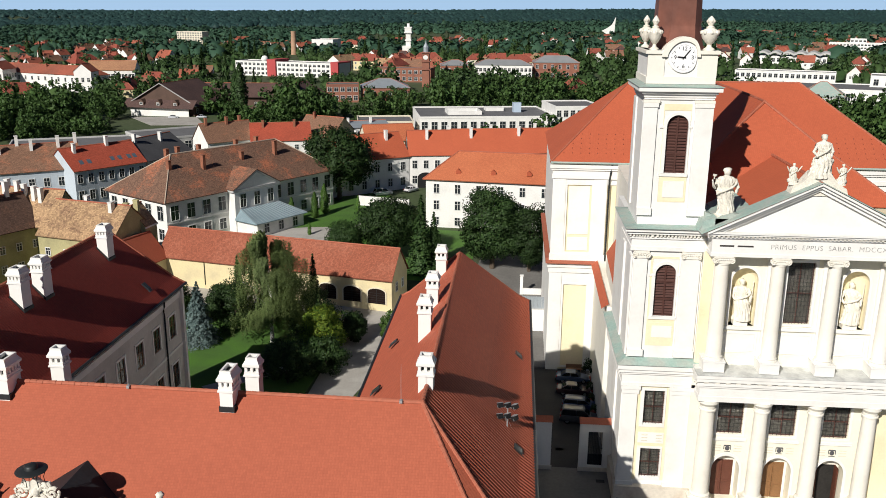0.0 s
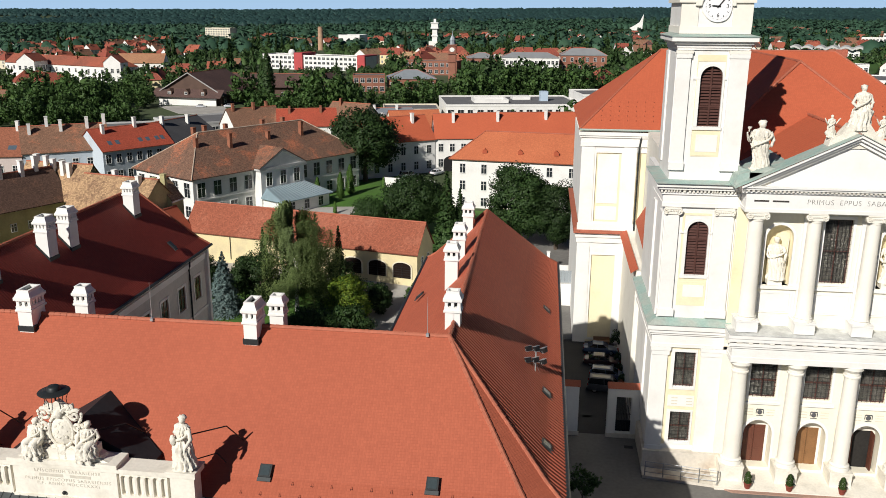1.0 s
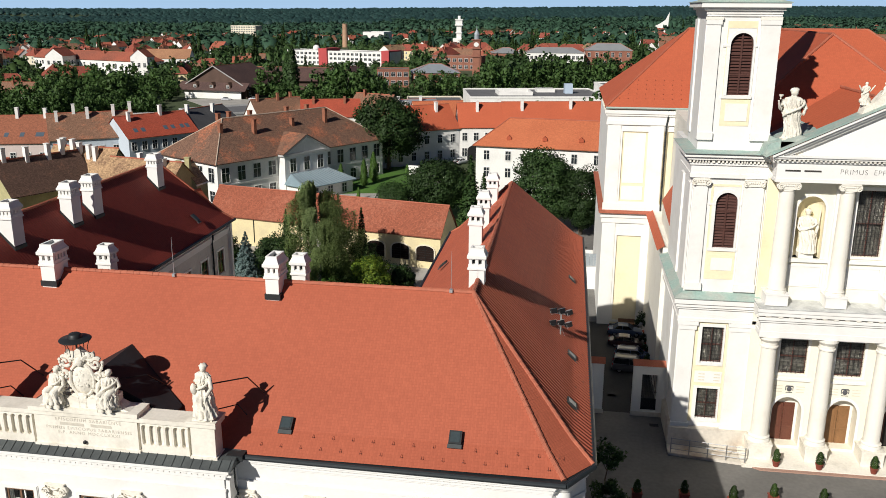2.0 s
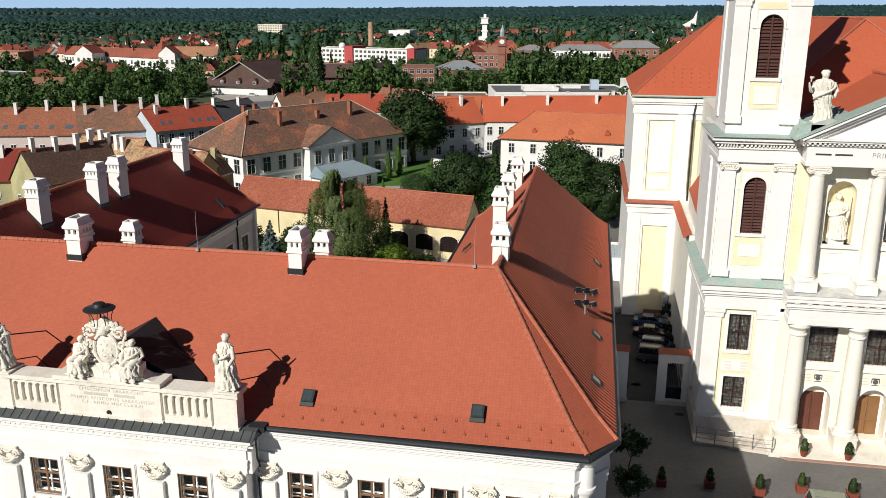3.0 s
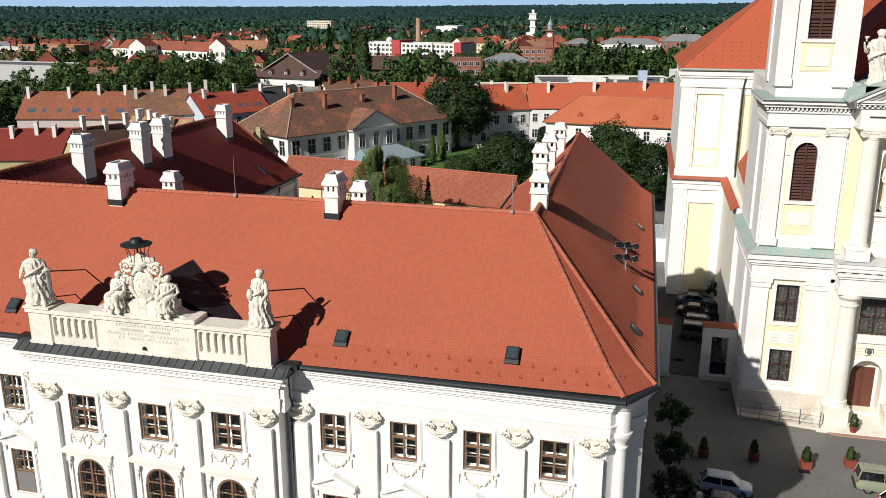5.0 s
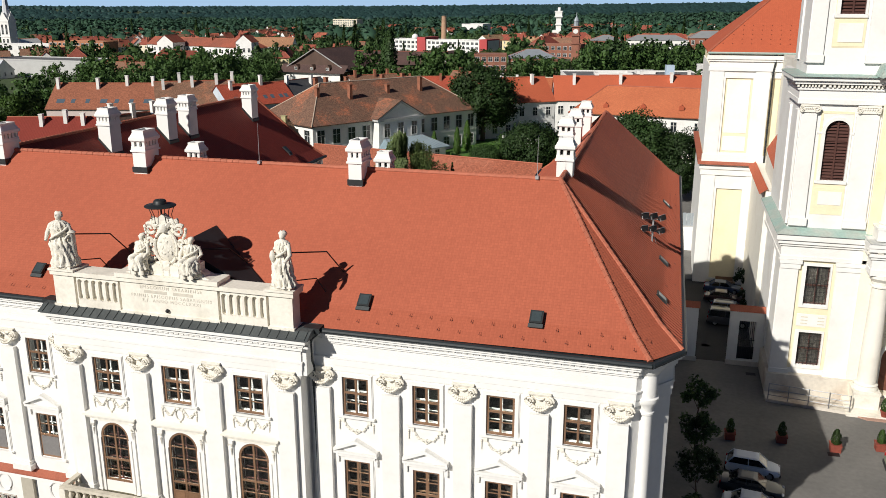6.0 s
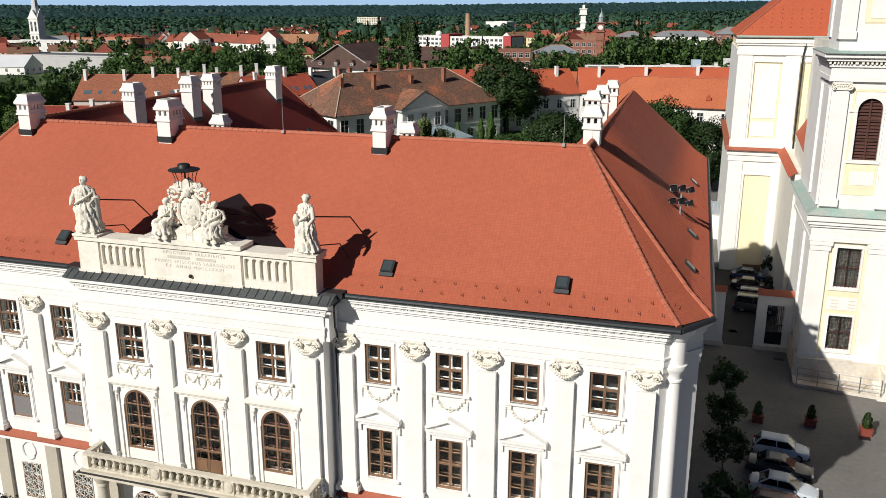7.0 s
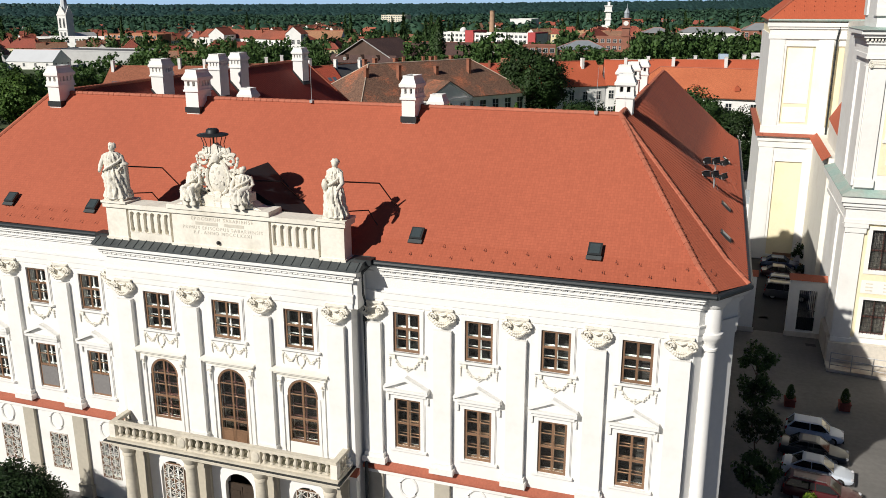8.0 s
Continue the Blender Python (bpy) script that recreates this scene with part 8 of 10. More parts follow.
# low white garden wall and small roof vents near the park
solo("garden_wall", Build().prism([(-37.5, 196.2), (-25.0, 193.2), (-24.9, 193.6), (-37.4, 196.6)], 3.3, 5.6), TOWNW["white"], "low white rendered garden wall beside the park", "wall")
for t in (0.2, 0.5, 0.8):
    x, y = -17.5 + 25 * t, 179.6 - 3.1 * t
    v = Build().prism_y([(-0.5, 0), (0.5, 0), (0.5, 0.55), (0, 0.95), (-0.5, 0.55)], -0.9, 1.4)
    o = solo("roof_vent", v, ROOF_CH, "small red gabled vent on the orange roof", "vent", "roof vents")
    o.location = (x, y, 15.0 + rise(x, y))
# houses beyond the mansion
house("gabled_house", "white gable end with rust-red roof", (-95.5, 255), (-83.5, 267), 11, 3.5, 5.6, 11.0, ROOF_OLD, TOWNW["white"], n=4, rows=((2.0, 1.2, 1.8),), hip=(0, 0), side_n=3, chims=((2, 5, 2), (9, 5, 2), (14, 6, 2)))
house("gabled_house", "house with bright red roof and skylights", (-84, 262), (-66, 268), 13, 3.5, 5.2, 10.2, ROOF_RED, TOWNW["white"], n=6, rows=((2.2, 1.2, 1.6),), hip=(0, 0), side_n=2, chims=((4, 5, 2), (14, 5, 2)))
house("gabled_house", "pale yellow gabled house with rust-red roof", (-74, 280), (-60, 274), 12, 3.5, 6.0, 11.0, ROOF_OLD, TOWNW["yellow"], n=5, rows=((2.2, 1.2, 1.6),), hip=(0, 0), side_n=2, chims=((4, 5, 2),))
house("low_hall", "low hall with pale zinc roof", (-62, 284), (-44, 292), 14, 3.5, 6.5, 8.0, ROOF_MET, TOWNW["white"], n=6, rows=((3.5, 1.6, 1.4),), hip=(0, 0), side_n=2, category="hall", chims=((6, 5, 1.6), (14, 5, 1.6)), chim_mat=WCH)
house("orange_house", "house with orange roof behind the big tree", (-47, 262), (-32, 268), 12, 3.5, 5.5, 10, ROOF_OR, TOWNW["cream"], n=4, rows=((2.2, 1.2, 1.6),), hip=(0, 0), side_n=2)


def flat_block(name, label, fl, fr, depth, z0, h, wall, n, storeys, category="building", band=True, roofmat=None):
    """A flat-roofed block with rows of windows and a parapet."""
    fl, fr = Vector((*fl, 0)), Vector((*fr, 0))
    L = (fr - fl).length
    th = thing(name, label, category)
    th.matrix_basis = Matrix.LocRotScale((fl.x, fl.y, z0 + rise(*(fl + fr).xy / 2)), Euler((0, 0, math.atan2(fr.y - fl.y, fr.x - fl.x))), None)
    part("wall", Build().box(0, L, 0, depth, -2, h), wall, th)
    p = Build().box(-0.1, L + 0.1, -0.1, 0.3, h, h + 0.7).box(-0.1, L + 0.1, depth - 0.3, depth + 0.1, h, h + 0.7).box(-0.1, 0.3, 0.3, depth - 0.3, h, h + 0.7).box(L - 0.3, L + 0.1, 0.3, depth - 0.3, h, h + 0.7)
    part("parapet", p, wall, th)
    part("roof", Build().box(0.3, L - 0.3, 0.3, depth - 0.3, h, h + 0.2), roofmat or mat("grey_roofing_felt", (0.15, 0.15, 0.155), 0.9, 0.15, 0.2, 2.0, 0.2), th, "grey flat roof")
    hs = h / storeys
    me = win_mesh(min(2.2, L / max(n, 1) * 0.62), hs * 0.5)
    for s in range(storeys):
        for i in range(n):
            o = part("window", me, PANE, th)
            o.location = (L * (i + 0.5) / n, -0.01, hs * s + hs * 0.3)
    return th


WB = TOWNW["white"]
mod = flat_block("modern_hall", "white modern flat-roofed hall with skylights", (-36, 312), (14, 322), 34, 3.5, 6.5, WB, 14, 1)
for q in ((12, 24, 9, 9.5), (12, 24, 19.5, 20), (11.5, 12, 9, 20), (24, 24.5, 9, 20), (28, 35, 21, 27)):
    part("roof_box", Build().box(*q, 6.6, 8.0), WB, mod)
part("plant_tower", Build().box(38, 41, 16, 19, 6.6, 10.4), mat("pale_blue_metal", (0.45, 0.55, 0.66), 0.5, 0.05), mod, "pale blue rooftop plant tower")
flat_block("modern_wing", "white modern flat-roofed wing", (14, 324), (32, 328), 22, 3.5, 9.5, WB, 7, 2)
flat_block("low_shed", "low pale flat-roofed shed", (-58, 306), (-38, 310), 18, 3.5, 5.5, TOWNW["cream"], 6, 1)
flat_block("flat_depot", "grey flat-roofed garage terraces", (-152, 240), (-112, 260), 22, 3.5, 4.5, TOWNW["grey"], 10, 1)
flat_block("flat_depot", "dark flat-roofed sheds behind the street", (-118, 262), (-98, 280), 22, 3.5, 5.0, TOWNW["grey"], 5, 1)
TIMBER = mat("dark_timber", (0.10, 0.06, 0.045), 0.8, 0.2)
for fl, fr, d, e, r in (((-143, 369), (-138, 400), 32, 4.5, 14.0), ((-150, 398), (-106, 402), 18, 6.0, 11.5), ((-101, 402), (-96, 426), 22, 4.5, 11.0)):
    ch = house("chalet_hall", "dark brown steep-roofed hall with small dormers", fl, fr, d, 3.5, e, r, ROOF_DK, TIMBER, n=6, rows=((1.2, 1.6, 2.0),), hip=(0, 0), over=1.5, side_n=4, group="brown chalet halls", category="hall")
    part("bargeboard", Build().tube(((-1.0, -1.5, e - 0.2), (-1.0, d / 2, r + 0.1), (-1.0, d + 1.5, e - 0.2)), 0.28, 5), mat("pale_grey_boards", (0.38, 0.37, 0.36), 0.8, 0.1), ch, "pale grey bargeboard")
    if d > 20:
        sk = Build()
        slab(sk, ((-4.2, d + 1.5, 3.6), (-4.2, -1.5, 3.6), (0.2, -1.5, 7.0), (0.2, d + 1.5, 7.0)))
        part("skirt_roof", sk, ROOF_DK, ch)
        for i in range(3):
            y = d * (i + 0.9) / 3.8
            dm2 = Build().prism_x([(y - 1.3, 4.6), (y + 1.3, 4.6), (y + 1.3, 5.8), (y, 7.2), (y - 1.3, 5.8)], -3.2, 0)
            dob = part("dormer", dm2, TIMBER, ch)
            w = part("window", win_mesh(1.2, 1.0), PANE, dob)
            w.matrix_basis = pose(-3.21, y, 4.8, 0, 0, -90)
        part("front_wall", Build().box(-2.6, -2.2, 1.5, d - 1.5, -1, 3.4), TOWNW["white"], ch, "white ground-floor front")
house("barracks", "long white building with orange roof and white end gable", (-336, 508), (-243, 472), 14, 3.5, 10.4, 15.2, T_OR, WB, n=18, rows=((6.5, 1.4, 2.2), (2, 1.4, 2.2)), hip=(0, 1), chims=((20, 5, 2), (60, 5, 2)))
house("barracks", "white end wing with gable towards the gardens", (-226.0, 441.0), (-226.0, 449.5), 9.5, 3.5, 14.5, 18.5, T_OR, WB, n=5, rows=((9, 1.4, 2.2), (4, 1.4, 2.2)), hip=(0, 0), side_n=3)
house("barracks", "white end wing with gable towards the gardens", (-298.0, 478.0), (-298.0, 492.0), 11, 3.5, 13.0, 17.3, T_OR, WB, n=5, rows=((8, 1.4, 2.2), (3, 1.4, 2.2)), hip=(0, 0), side_n=3)
house("long_house", "long low house with tan tiled roof", (-290, 560), (-259, 566), 18, 3.5, 7, 13, tile_mat("tan_tiles", (0.42, 0.22, 0.12), (0.34, 0.17, 0.10), 0.55, 0.2, w=0.3, h=0.3), WB, n=14, rows=((2.5, 1.4, 2.0),), hip=(0, 0))
sch = flat_block("school", "white school block with red stair towers", (-206, 618), (-124, 592), 16, 3.5, 9.6, WB, 24, 3, "school")
pieces("stair_tower", Build().box(28, 35, -1.5, 17, -1, 11.8).box(80, 86, -1.5, 17, -1, 11.2), mat("red_panels", (0.46, 0.07, 0.07), 0.7, 0.08), sch, "red stair tower")
part("dome", Build().ball((20, 8, 11.2), 2.6, 8), WB, sch, "small white observatory dome", smooth=True)
tw2 = thing("clock_tower", "slim red brick clock tower with copper lantern", "tower", at=(-56.0, 520, GH(-56, 520)))
part("shaft", Build().box(-2.2, 2.2, -2.2, 2.2, -1, 20.4).box(-2.9, 2.9, -2.9, 2.9, 20.4, 21.0).box(-2.8, 2.8, -2.8, 2.8, 15.4, 15.9).box(-2.8, 2.8, -2.8, 2.8, 10.6, 11.1), TOWNW["brick"], tw2)
part("clock", Build().prism_y([(1.5 * math.cos(2 * math.pi * i / 16), 18.0 + 1.3 * math.sin(2 * math.pi * i / 16)) for i in range(16)], -2.35, -2.15), WB, tw2)
part("lantern", Build().lathe(0, 0, [(1.6, 21.0), (1.5, 23.6), (1.8, 23.7), (1.2, 25.0), (0.3, 26.6), (0.06, 29.0)], 8), ROOF_MET, tw2)
flat_block("brick_block", "low red brick building", (-97, 430), (-81, 433), 14, 3.5, 8.5, TOWNW["brick"], 5, 2)
house("pyramid_hall", "red brick hall with pale zinc pyramid roof", (-80, 436), (-56, 441), 20, 3.5, 7.0, 11.0, ROOF_MET, TOWNW["brick"], n=6, rows=((2.5, 1.6, 2.6),), hip=(1, 1))
flat_block("brick_slab", "long red brick office building", (-96, 562), (-57, 558), 14, 3.5, 8.5, TOWNW["brick"], 10, 2)
house("brick_wing", "red brick end bay with grey metal roof", (-49, 541), (-30.5, 543), 16, 3.5, 12, 15, mat("grey_metal_roof", (0.26, 0.27, 0.28), 0.6, 0.1), TOWNW["brick"], n=5, rows=((8, 1.6, 2), (4, 1.6, 2)), hip=(1, 1))
house("grey_roof_block", "long pale building with grey roof", (-28, 545), (8, 547), 15, 3.5, 12, 15, mat("grey_metal_roof", (0.26, 0.27, 0.28), 0.6, 0.1), WB, n=14, rows=((8, 1.6, 2), (4, 1.6, 2)), hip=(1, 1))
house("brick_school", "red brick building with grey hip roof", (9, 556), (38, 557), 16, 3.5, 13, 17, mat("grey_metal_roof", (0.26, 0.27, 0.28)), TOWNW["brick"], n=6, rows=((9, 1.6, 2.4), (4, 1.6, 2.4)), hip=(1, 1))
stk = thing("smokestack", "tall tapered brick smokestack", "chimney", at=(-240, 915, GH(-240, 915)))
part("shaft", Build().lathe(0, 0, [(3.2, -1), (3.0, 10), (2.6, 23.5), (2.8, 23.7), (2.8, 24.4)], 14), mat("tan_brick", (0.46, 0.29, 0.19), 0.9, 0.2), stk, smooth=True)
flat_block("factory_block", "white windowless factory block", (-224, 930), (-200, 927), 26, 3.5, 15, WB, 3, 1)
flat_block("apartment_block", "cream slab of flats with balconies", (-462, 1150), (-424, 1142), 16, 4, 18, TOWNW["cream"], 10, 6, "apartment building")
wt = thing("water_tower", "white concrete water tower with stepped tank", "tower", at=(-118, 925, GH(-118, 925)))
part("shaft", Build().box(-2.6, 2.6, -2.6, 2.6, -1, 22).box(-6, 6, -5, 5, 0, 9).box(-3.4, 3.4, -3.4, 3.4, 14, 15.5), WB, wt)
part("tank", Build().box(-4.2, 4.2, -4.2, 4.2, 22, 23.2).box(-3.6, 3.6, -3.6, 3.6, 23.2, 27.5).box(-4.2, 4.2, -4.2, 4.2, 27.5, 28.5).box(-1.3, 1.3, -1.3, 1.3, 28.5, 32), WB, wt)
mon = Build().prism_y([(163, 0), (178, 0), (180, 37), (174, 24)], 1688, 1694).prism_y([(155, 12), (170, 2), (175, 24), (163, 16)], 1689, 1693)
solo("monument", mon, WB, "white concrete wing-shaped monument on a hill", "monument")
ar = flat_block("sports_hall", "white sports hall with scalloped roof", (203, 770), (256, 752), 30, 3.5, 6, WB, 14, 1)
k = Build()
for i in range(40):
    x0, x1 = 60 * i / 40 - 2, 60 * (i + 1) / 40 - 2
    h0, h1 = 8.5 + 2.2 * abs(math.sin(x0 * math.pi / 10)), 8.5 + 2.2 * abs(math.sin(x1 * math.pi / 10))
    k.face(((x0, -3, h0), (x1, -3, h1), (x1, 32, h1), (x0, 32, h0))), k.face(((x0, -3, h0 - 1.6), (x1, -3, h1 - 1.6), (x1, -3, h1), (x0, -3, h0)))
part("scalloped_roof", k, TOWNW["grey"], ar)
flat_block("hotel", "white stepped hotel block", (308, 905), (368, 884), 18, 3.5, 12, WB, 20, 4, "hotel")
flat_block("hotel", "white upper storeys of the hotel", (326, 899), (340, 894), 14, 3.5, 16, WB, 4, 5, "hotel")
flat_block("long_office", "long low white office building", (130, 538), (183, 520), 16, 3.5, 9, WB, 18, 2, "office")
flat_block("market_hall", "low white flat market hall", (128, 440), (215, 410), 40, 3.5, 7, WB, 16, 1)
flat_block("market_hall", "low white flat annex", (176, 452), (206, 440), 20, 3.5, 12, WB, 6, 2)
house("green_pavilion", "pavilion with verdigris pyramid roof", (132, 418), (150, 412), 18, 3.5, 6, 12, COPPER, TOWNW["grey"], n=4, rows=((1.5, 1.6, 2.6),), hip=(1, 1))
# white neo-gothic church far off
gc = thing("gothic_church", "white neo-gothic church with slender spire", "church", at=(-484, 555, GH(-484, 555)))
part("tower", Build().box(-4, 4, -4, 4, -1, 26).box(-4.4, 4.4, -4.4, 4.4, 14, 14.7).box(-4.4, 4.4, -4.4, 4.4, 25, 26).box(-5.5, 5.5, -4.8, 4, -1, 9), WB, gc)
part("nave", Build().box(-7, 7, 4, 30, -1, 7).prism_y([(-7, 7), (7, 7), (0, 12)], 4, 30), WB, gc)
k = Build()
for s in range(4):
    k.prism_y([(-4, 26), (4, 26), (0, 32.5)], -4.2, -3.8).prism_x([(-4, 26), (4, 26), (0, 32.5)], 3.8, 4.2)
part("gable", k, WB, gc)
part("spire", Build().lathe(0, 0, [(3.6, 26), (2.5, 33), (0.1, 55)], 8), mat("pale_zinc", (0.6, 0.62, 0.64), 0.5, 0.05), gc)
for z, h in ((3, 5), (9, 3.6), (16, 7)):
    for x in (-2.2, 2.2):
        o = part("window", win_mesh(1.6, h), PANE, gc)
        o.location = (x * 0.8, -4.82 if z < 9 else -4.02, z)
flat_block("brick_flats", "orange brick flats with white balcony bands", (-412, 508), (-366, 504), 14, 3.5, 12, mat("orange_brick", (0.46, 0.20, 0.11), 0.9, 0.1), 12, 4, "apartment building")
flat_block("brick_flats", "white and grey low block", (-470, 508), (-414, 514), 14, 3.5, 10, WB, 8, 2, "apartment building")
house("white_shed", "shed with pale metal roof", (-345, 350), (-318, 352), 14, 3.5, 4, 9.5, mat("pale_zinc", (0.6, 0.62, 0.64)), WB, n=4, rows=((1.5, 1.2, 1.6),), hip=(0, 0))
flat_block("depot_hall", "long white flat-roofed depot hall", (-341, 372), (-273, 366), 24, 3.5, 8.0, TOWNW["grey"], 0, 1)

# the rest of the town: a few kinds of house, repeated
RT = random.Random(77)
kinds = []
for i, (rm, wm, L, D, e, r, hp, lab) in enumerate((
        (T_OR, "white", 14, 10, 5.5, 10.5, (0, 0), "white house with orange tiled gable roof"),
        (T_RED, "cream", 18, 11, 6.5, 11.5, (1, 1), "cream house with red tiled hip roof"),
        (ROOF_OLD, "white", 16, 10, 6, 11, (0, 0), "white house with old brown tiled roof"),
        (T_RED, "yellow", 22, 11, 7.5, 12.5, (1, 1), "pale yellow house with orange hip roof"),
        (T_OR, "cream", 12, 12, 6.5, 12, (1, 1), "cream villa with orange pyramid roof"),
        (ROOF_DK, "white", 15, 10, 5.5, 11, (0, 0), "white house with dark brown roof"),
        (ROOF_TAN, "white", 26, 11, 6.5, 11, (0, 0), "long white house with tan tiled roof"))):
    kinds.append((house("town_house", lab, (0, 0), (L, 0), D, 0, e, r, rm, TOWNW[wm], n=max(3, L // 4), rows=((e - 2.6, 1.2, 1.5),) if e < 6.2 else ((e - 2.6, 1.2, 1.5), (1.2, 1.2, 1.6)), hip=hp, side_n=2, chims=((L * 0.3, D * 0.4, 1.6),), group="houses of the town", ends=i < 2), L, D))
far_kinds = [(house("small_house", "small white house with tiled roof far off in the town" if i % 2 else "small cream house with weathered roof far off in the town", (0, 0), (L, 0), D, 0, 5.5, r, rm, TOWNW[wm], n=3, rows=((2.6, 1.3, 1.6),), hip=hp, side_n=0, chims=((L * 0.3, D * 0.4, 1.6),), group="far houses of the town"), L, D) for i, (rm, wm, L, D, r, hp) in enumerate(((T_OR, "white", 13, 10, 10.5, (0, 0)), (T_RED, "cream", 15, 10, 10.0, (1, 1)), (ROOF_OLD, "white", 16, 10, 10.5, (0, 0)), (T_RED, "white", 12, 11, 11, (0, 0)), (ROOF_DK, "cream", 14, 10, 10, (1, 1))))]
far_used = 0
TAKEN = [(-256, 285, 36), (-296, 335, 36), (-268, 330, 20), (-300, 300, 30), (-20, 180, 60), (-60, 180, 60), (-110, 200, 50), (-10, 330, 45), (25, 340, 25), (-48, 315, 20), (-140, 395, 50), (-285, 490, 60), (-226, 438, 16), (-270, 575, 45), (-165, 610, 55), (-56, 520, 14), (-89, 438, 18), (-68, 448, 24), (-62, 565, 40), (-5, 550, 34), (24, 565, 22), (158, 532, 42), (170, 440, 62), (230, 772, 45), (340, 900, 50), (-158, 372, 40), (-120, 385, 30), (-150, 345, 24), (-54, 470, 14), (175, 1640, 40), (165, 1560, 36), (-490, 566, 30), (-324, 378, 24), (-288, 376, 24), (-330, 356, 16), (-390, 512, 30), (-442, 516, 34), (-146, 255, 46), (-75, 270, 34), (-56, 300, 24), (-40, 268, 16), (-205, 935, 30), (-118, 925, 16), (-460, 1150, 40), (-120, 110, 40), (20, 110, 60), (165, 1692, 46)]


def free(x, y, r):
    return all((x - a) ** 2 + (y - b2) ** 2 > (q + r) ** 2 for a, b2, q in TAKEN)


spots = []
tries = 0
while len(spots) < 395 and tries < 12000:
    tries += 1
    az = radians(RT.uniform(-27, 47))
    d = 350 + (930 if az > 0 else 1250) * RT.random() ** (1.3 if az > 0 else 1.0)
    if RT.random() < max(0, (d - 820) / (600 if az > 0 else 1400)):
        continue
    x, y = -d * math.sin(az), d * math.cos(az)
    if az < radians(-3) and d < 860 and RT.random() < 0.88:
        continue
    if az > radians(-3) and d < 465 and not (az > radians(33) and d > 380):
        continue
    if noise.noise((x * 0.006, y * 0.006, 1.5)) < -0.12:
        continue
    if free(x, y, 11) and all((x - a) ** 2 + (y - b2) ** 2 > 19 ** 2 for a, b2 in spots):
        spots.append((x, y))
tries = 0
while len(spots) < 424 and tries < 6000:
    tries += 1
    az, d = radians(RT.uniform(-27, -1)), RT.uniform(720, 1750)
    x, y = -d * math.sin(az), d * math.cos(az)
    if free(x, y, 14) and noise.noise((x * 0.004, y * 0.004, 6.5)) > 0.0 and all((x - a) ** 2 + (y - b2) ** 2 > 17 ** 2 for a, b2 in spots):
        spots.append((x, y))
def hides(x, y):
    az, d = math.degrees(math.atan2(-x, y)), math.hypot(x, y)
    return 10.5 < az < 19.5 and 460 < d < 640 or -5 < az < 10.5 and 460 < d < 560


spots = [p for p in spots if not hides(*p)]
for i, (x, y) in enumerate(spots):
    far_off = i >= len(kinds) and math.hypot(x, y) > 720
    src, L, D = (far_kinds[far_used] if far_used < len(far_kinds) else RT.choice(far_kinds)) if far_off else kinds[i % len(kinds)] if i < 2 * len(kinds) else RT.choice(kinds[:5] + kinds)
    a = 0.15 + 0.5 * math.floor(2.6 * noise.noise((x * 0.004, y * 0.004, 7.7))) + RT.choice((0, math.pi / 2)) + RT.uniform(-0.1, 0.1)
    m = Matrix.Translation((x, y, GH(x, y))) @ Matrix.Rotation(a, 4, "Z") @ Matrix.Translation((-L / 2, -D / 2, 0))
    if far_off:
        far_used += 1
    if i < len(kinds) or far_off and far_used <= len(far_kinds):
        src.matrix_basis = m
    else:
        copy_thing(src, m)

# ---- trees and shrubs ----
LEAF = leaf_mat("broad_leaves", (0.030, 0.062, 0.014), (0.062, 0.110, 0.025))
LEAF_DK = leaf_mat("dark_leaves", (0.018, 0.042, 0.012), (0.04, 0.075, 0.02), 0.15)
LEAF_BIRCH = leaf_mat("birch_leaves", (0.088, 0.130, 0.040), (0.145, 0.190, 0.066))
LEAF_BLUE = leaf_mat("blue_spruce_needles", (0.09, 0.14, 0.135), (0.16, 0.22, 0.21), 0.1)
LEAF_YEL = leaf_mat("yellow_green_leaves", (0.045, 0.105, 0.012), (0.19, 0.25, 0.028))
LEAF_CYP = leaf_mat("cypress_sprays", (0.045, 0.10, 0.015), (0.08, 0.15, 0.03), 0.15)
LEAF_BUSH = leaf_mat("dark_glossy_leaves", (0.010, 0.026, 0.008), (0.022, 0.046, 0.012), 0.1)


def leaf_arrays(centres, outward, size, rs, flat=0.55):
    """Four-cornered leaves at centres; outward: the way each one rather faces. Rows of place and shading normal."""
    n = len(centres)
    round_crown = centres - centres.mean(axis=0)
    round_crown /= np.abs(round_crown).max(axis=0) + 1e-9
    soft = outward * 0.75 + round_crown * 0.6 + np.array([0, 0, 0.15]) + rs.normal(size=(n, 3)) * 0.22
    soft /= np.linalg.norm(soft, axis=1)[:, None] + 1e-9
    nrm = outward * flat * 1.5 + rs.normal(size=(n, 3)) * 0.6 + np.array([0, 0, 0.25])
    nrm *= np.where((nrm * soft).sum(axis=1) < 0, -1, 1)[:, None]
    nrm /= np.linalg.norm(nrm, axis=1)[:, None] + 1e-9
    a = np.cross(nrm, rs.normal(size=(n, 3)))
    a /= np.linalg.norm(a, axis=1)[:, None] + 1e-9
    b = np.cross(nrm, a)
    s = size * rs.uniform(0.6, 1.25, size=(n, 1))
    v = np.stack([centres - a * s * 0.5, centres - b * s * 0.36, centres + a * s * 0.55, centres + b * s * 0.36], axis=1)
    return np.concatenate([v, np.repeat(soft[:, None], 4, axis=1)], axis=2).reshape(-1, 6)


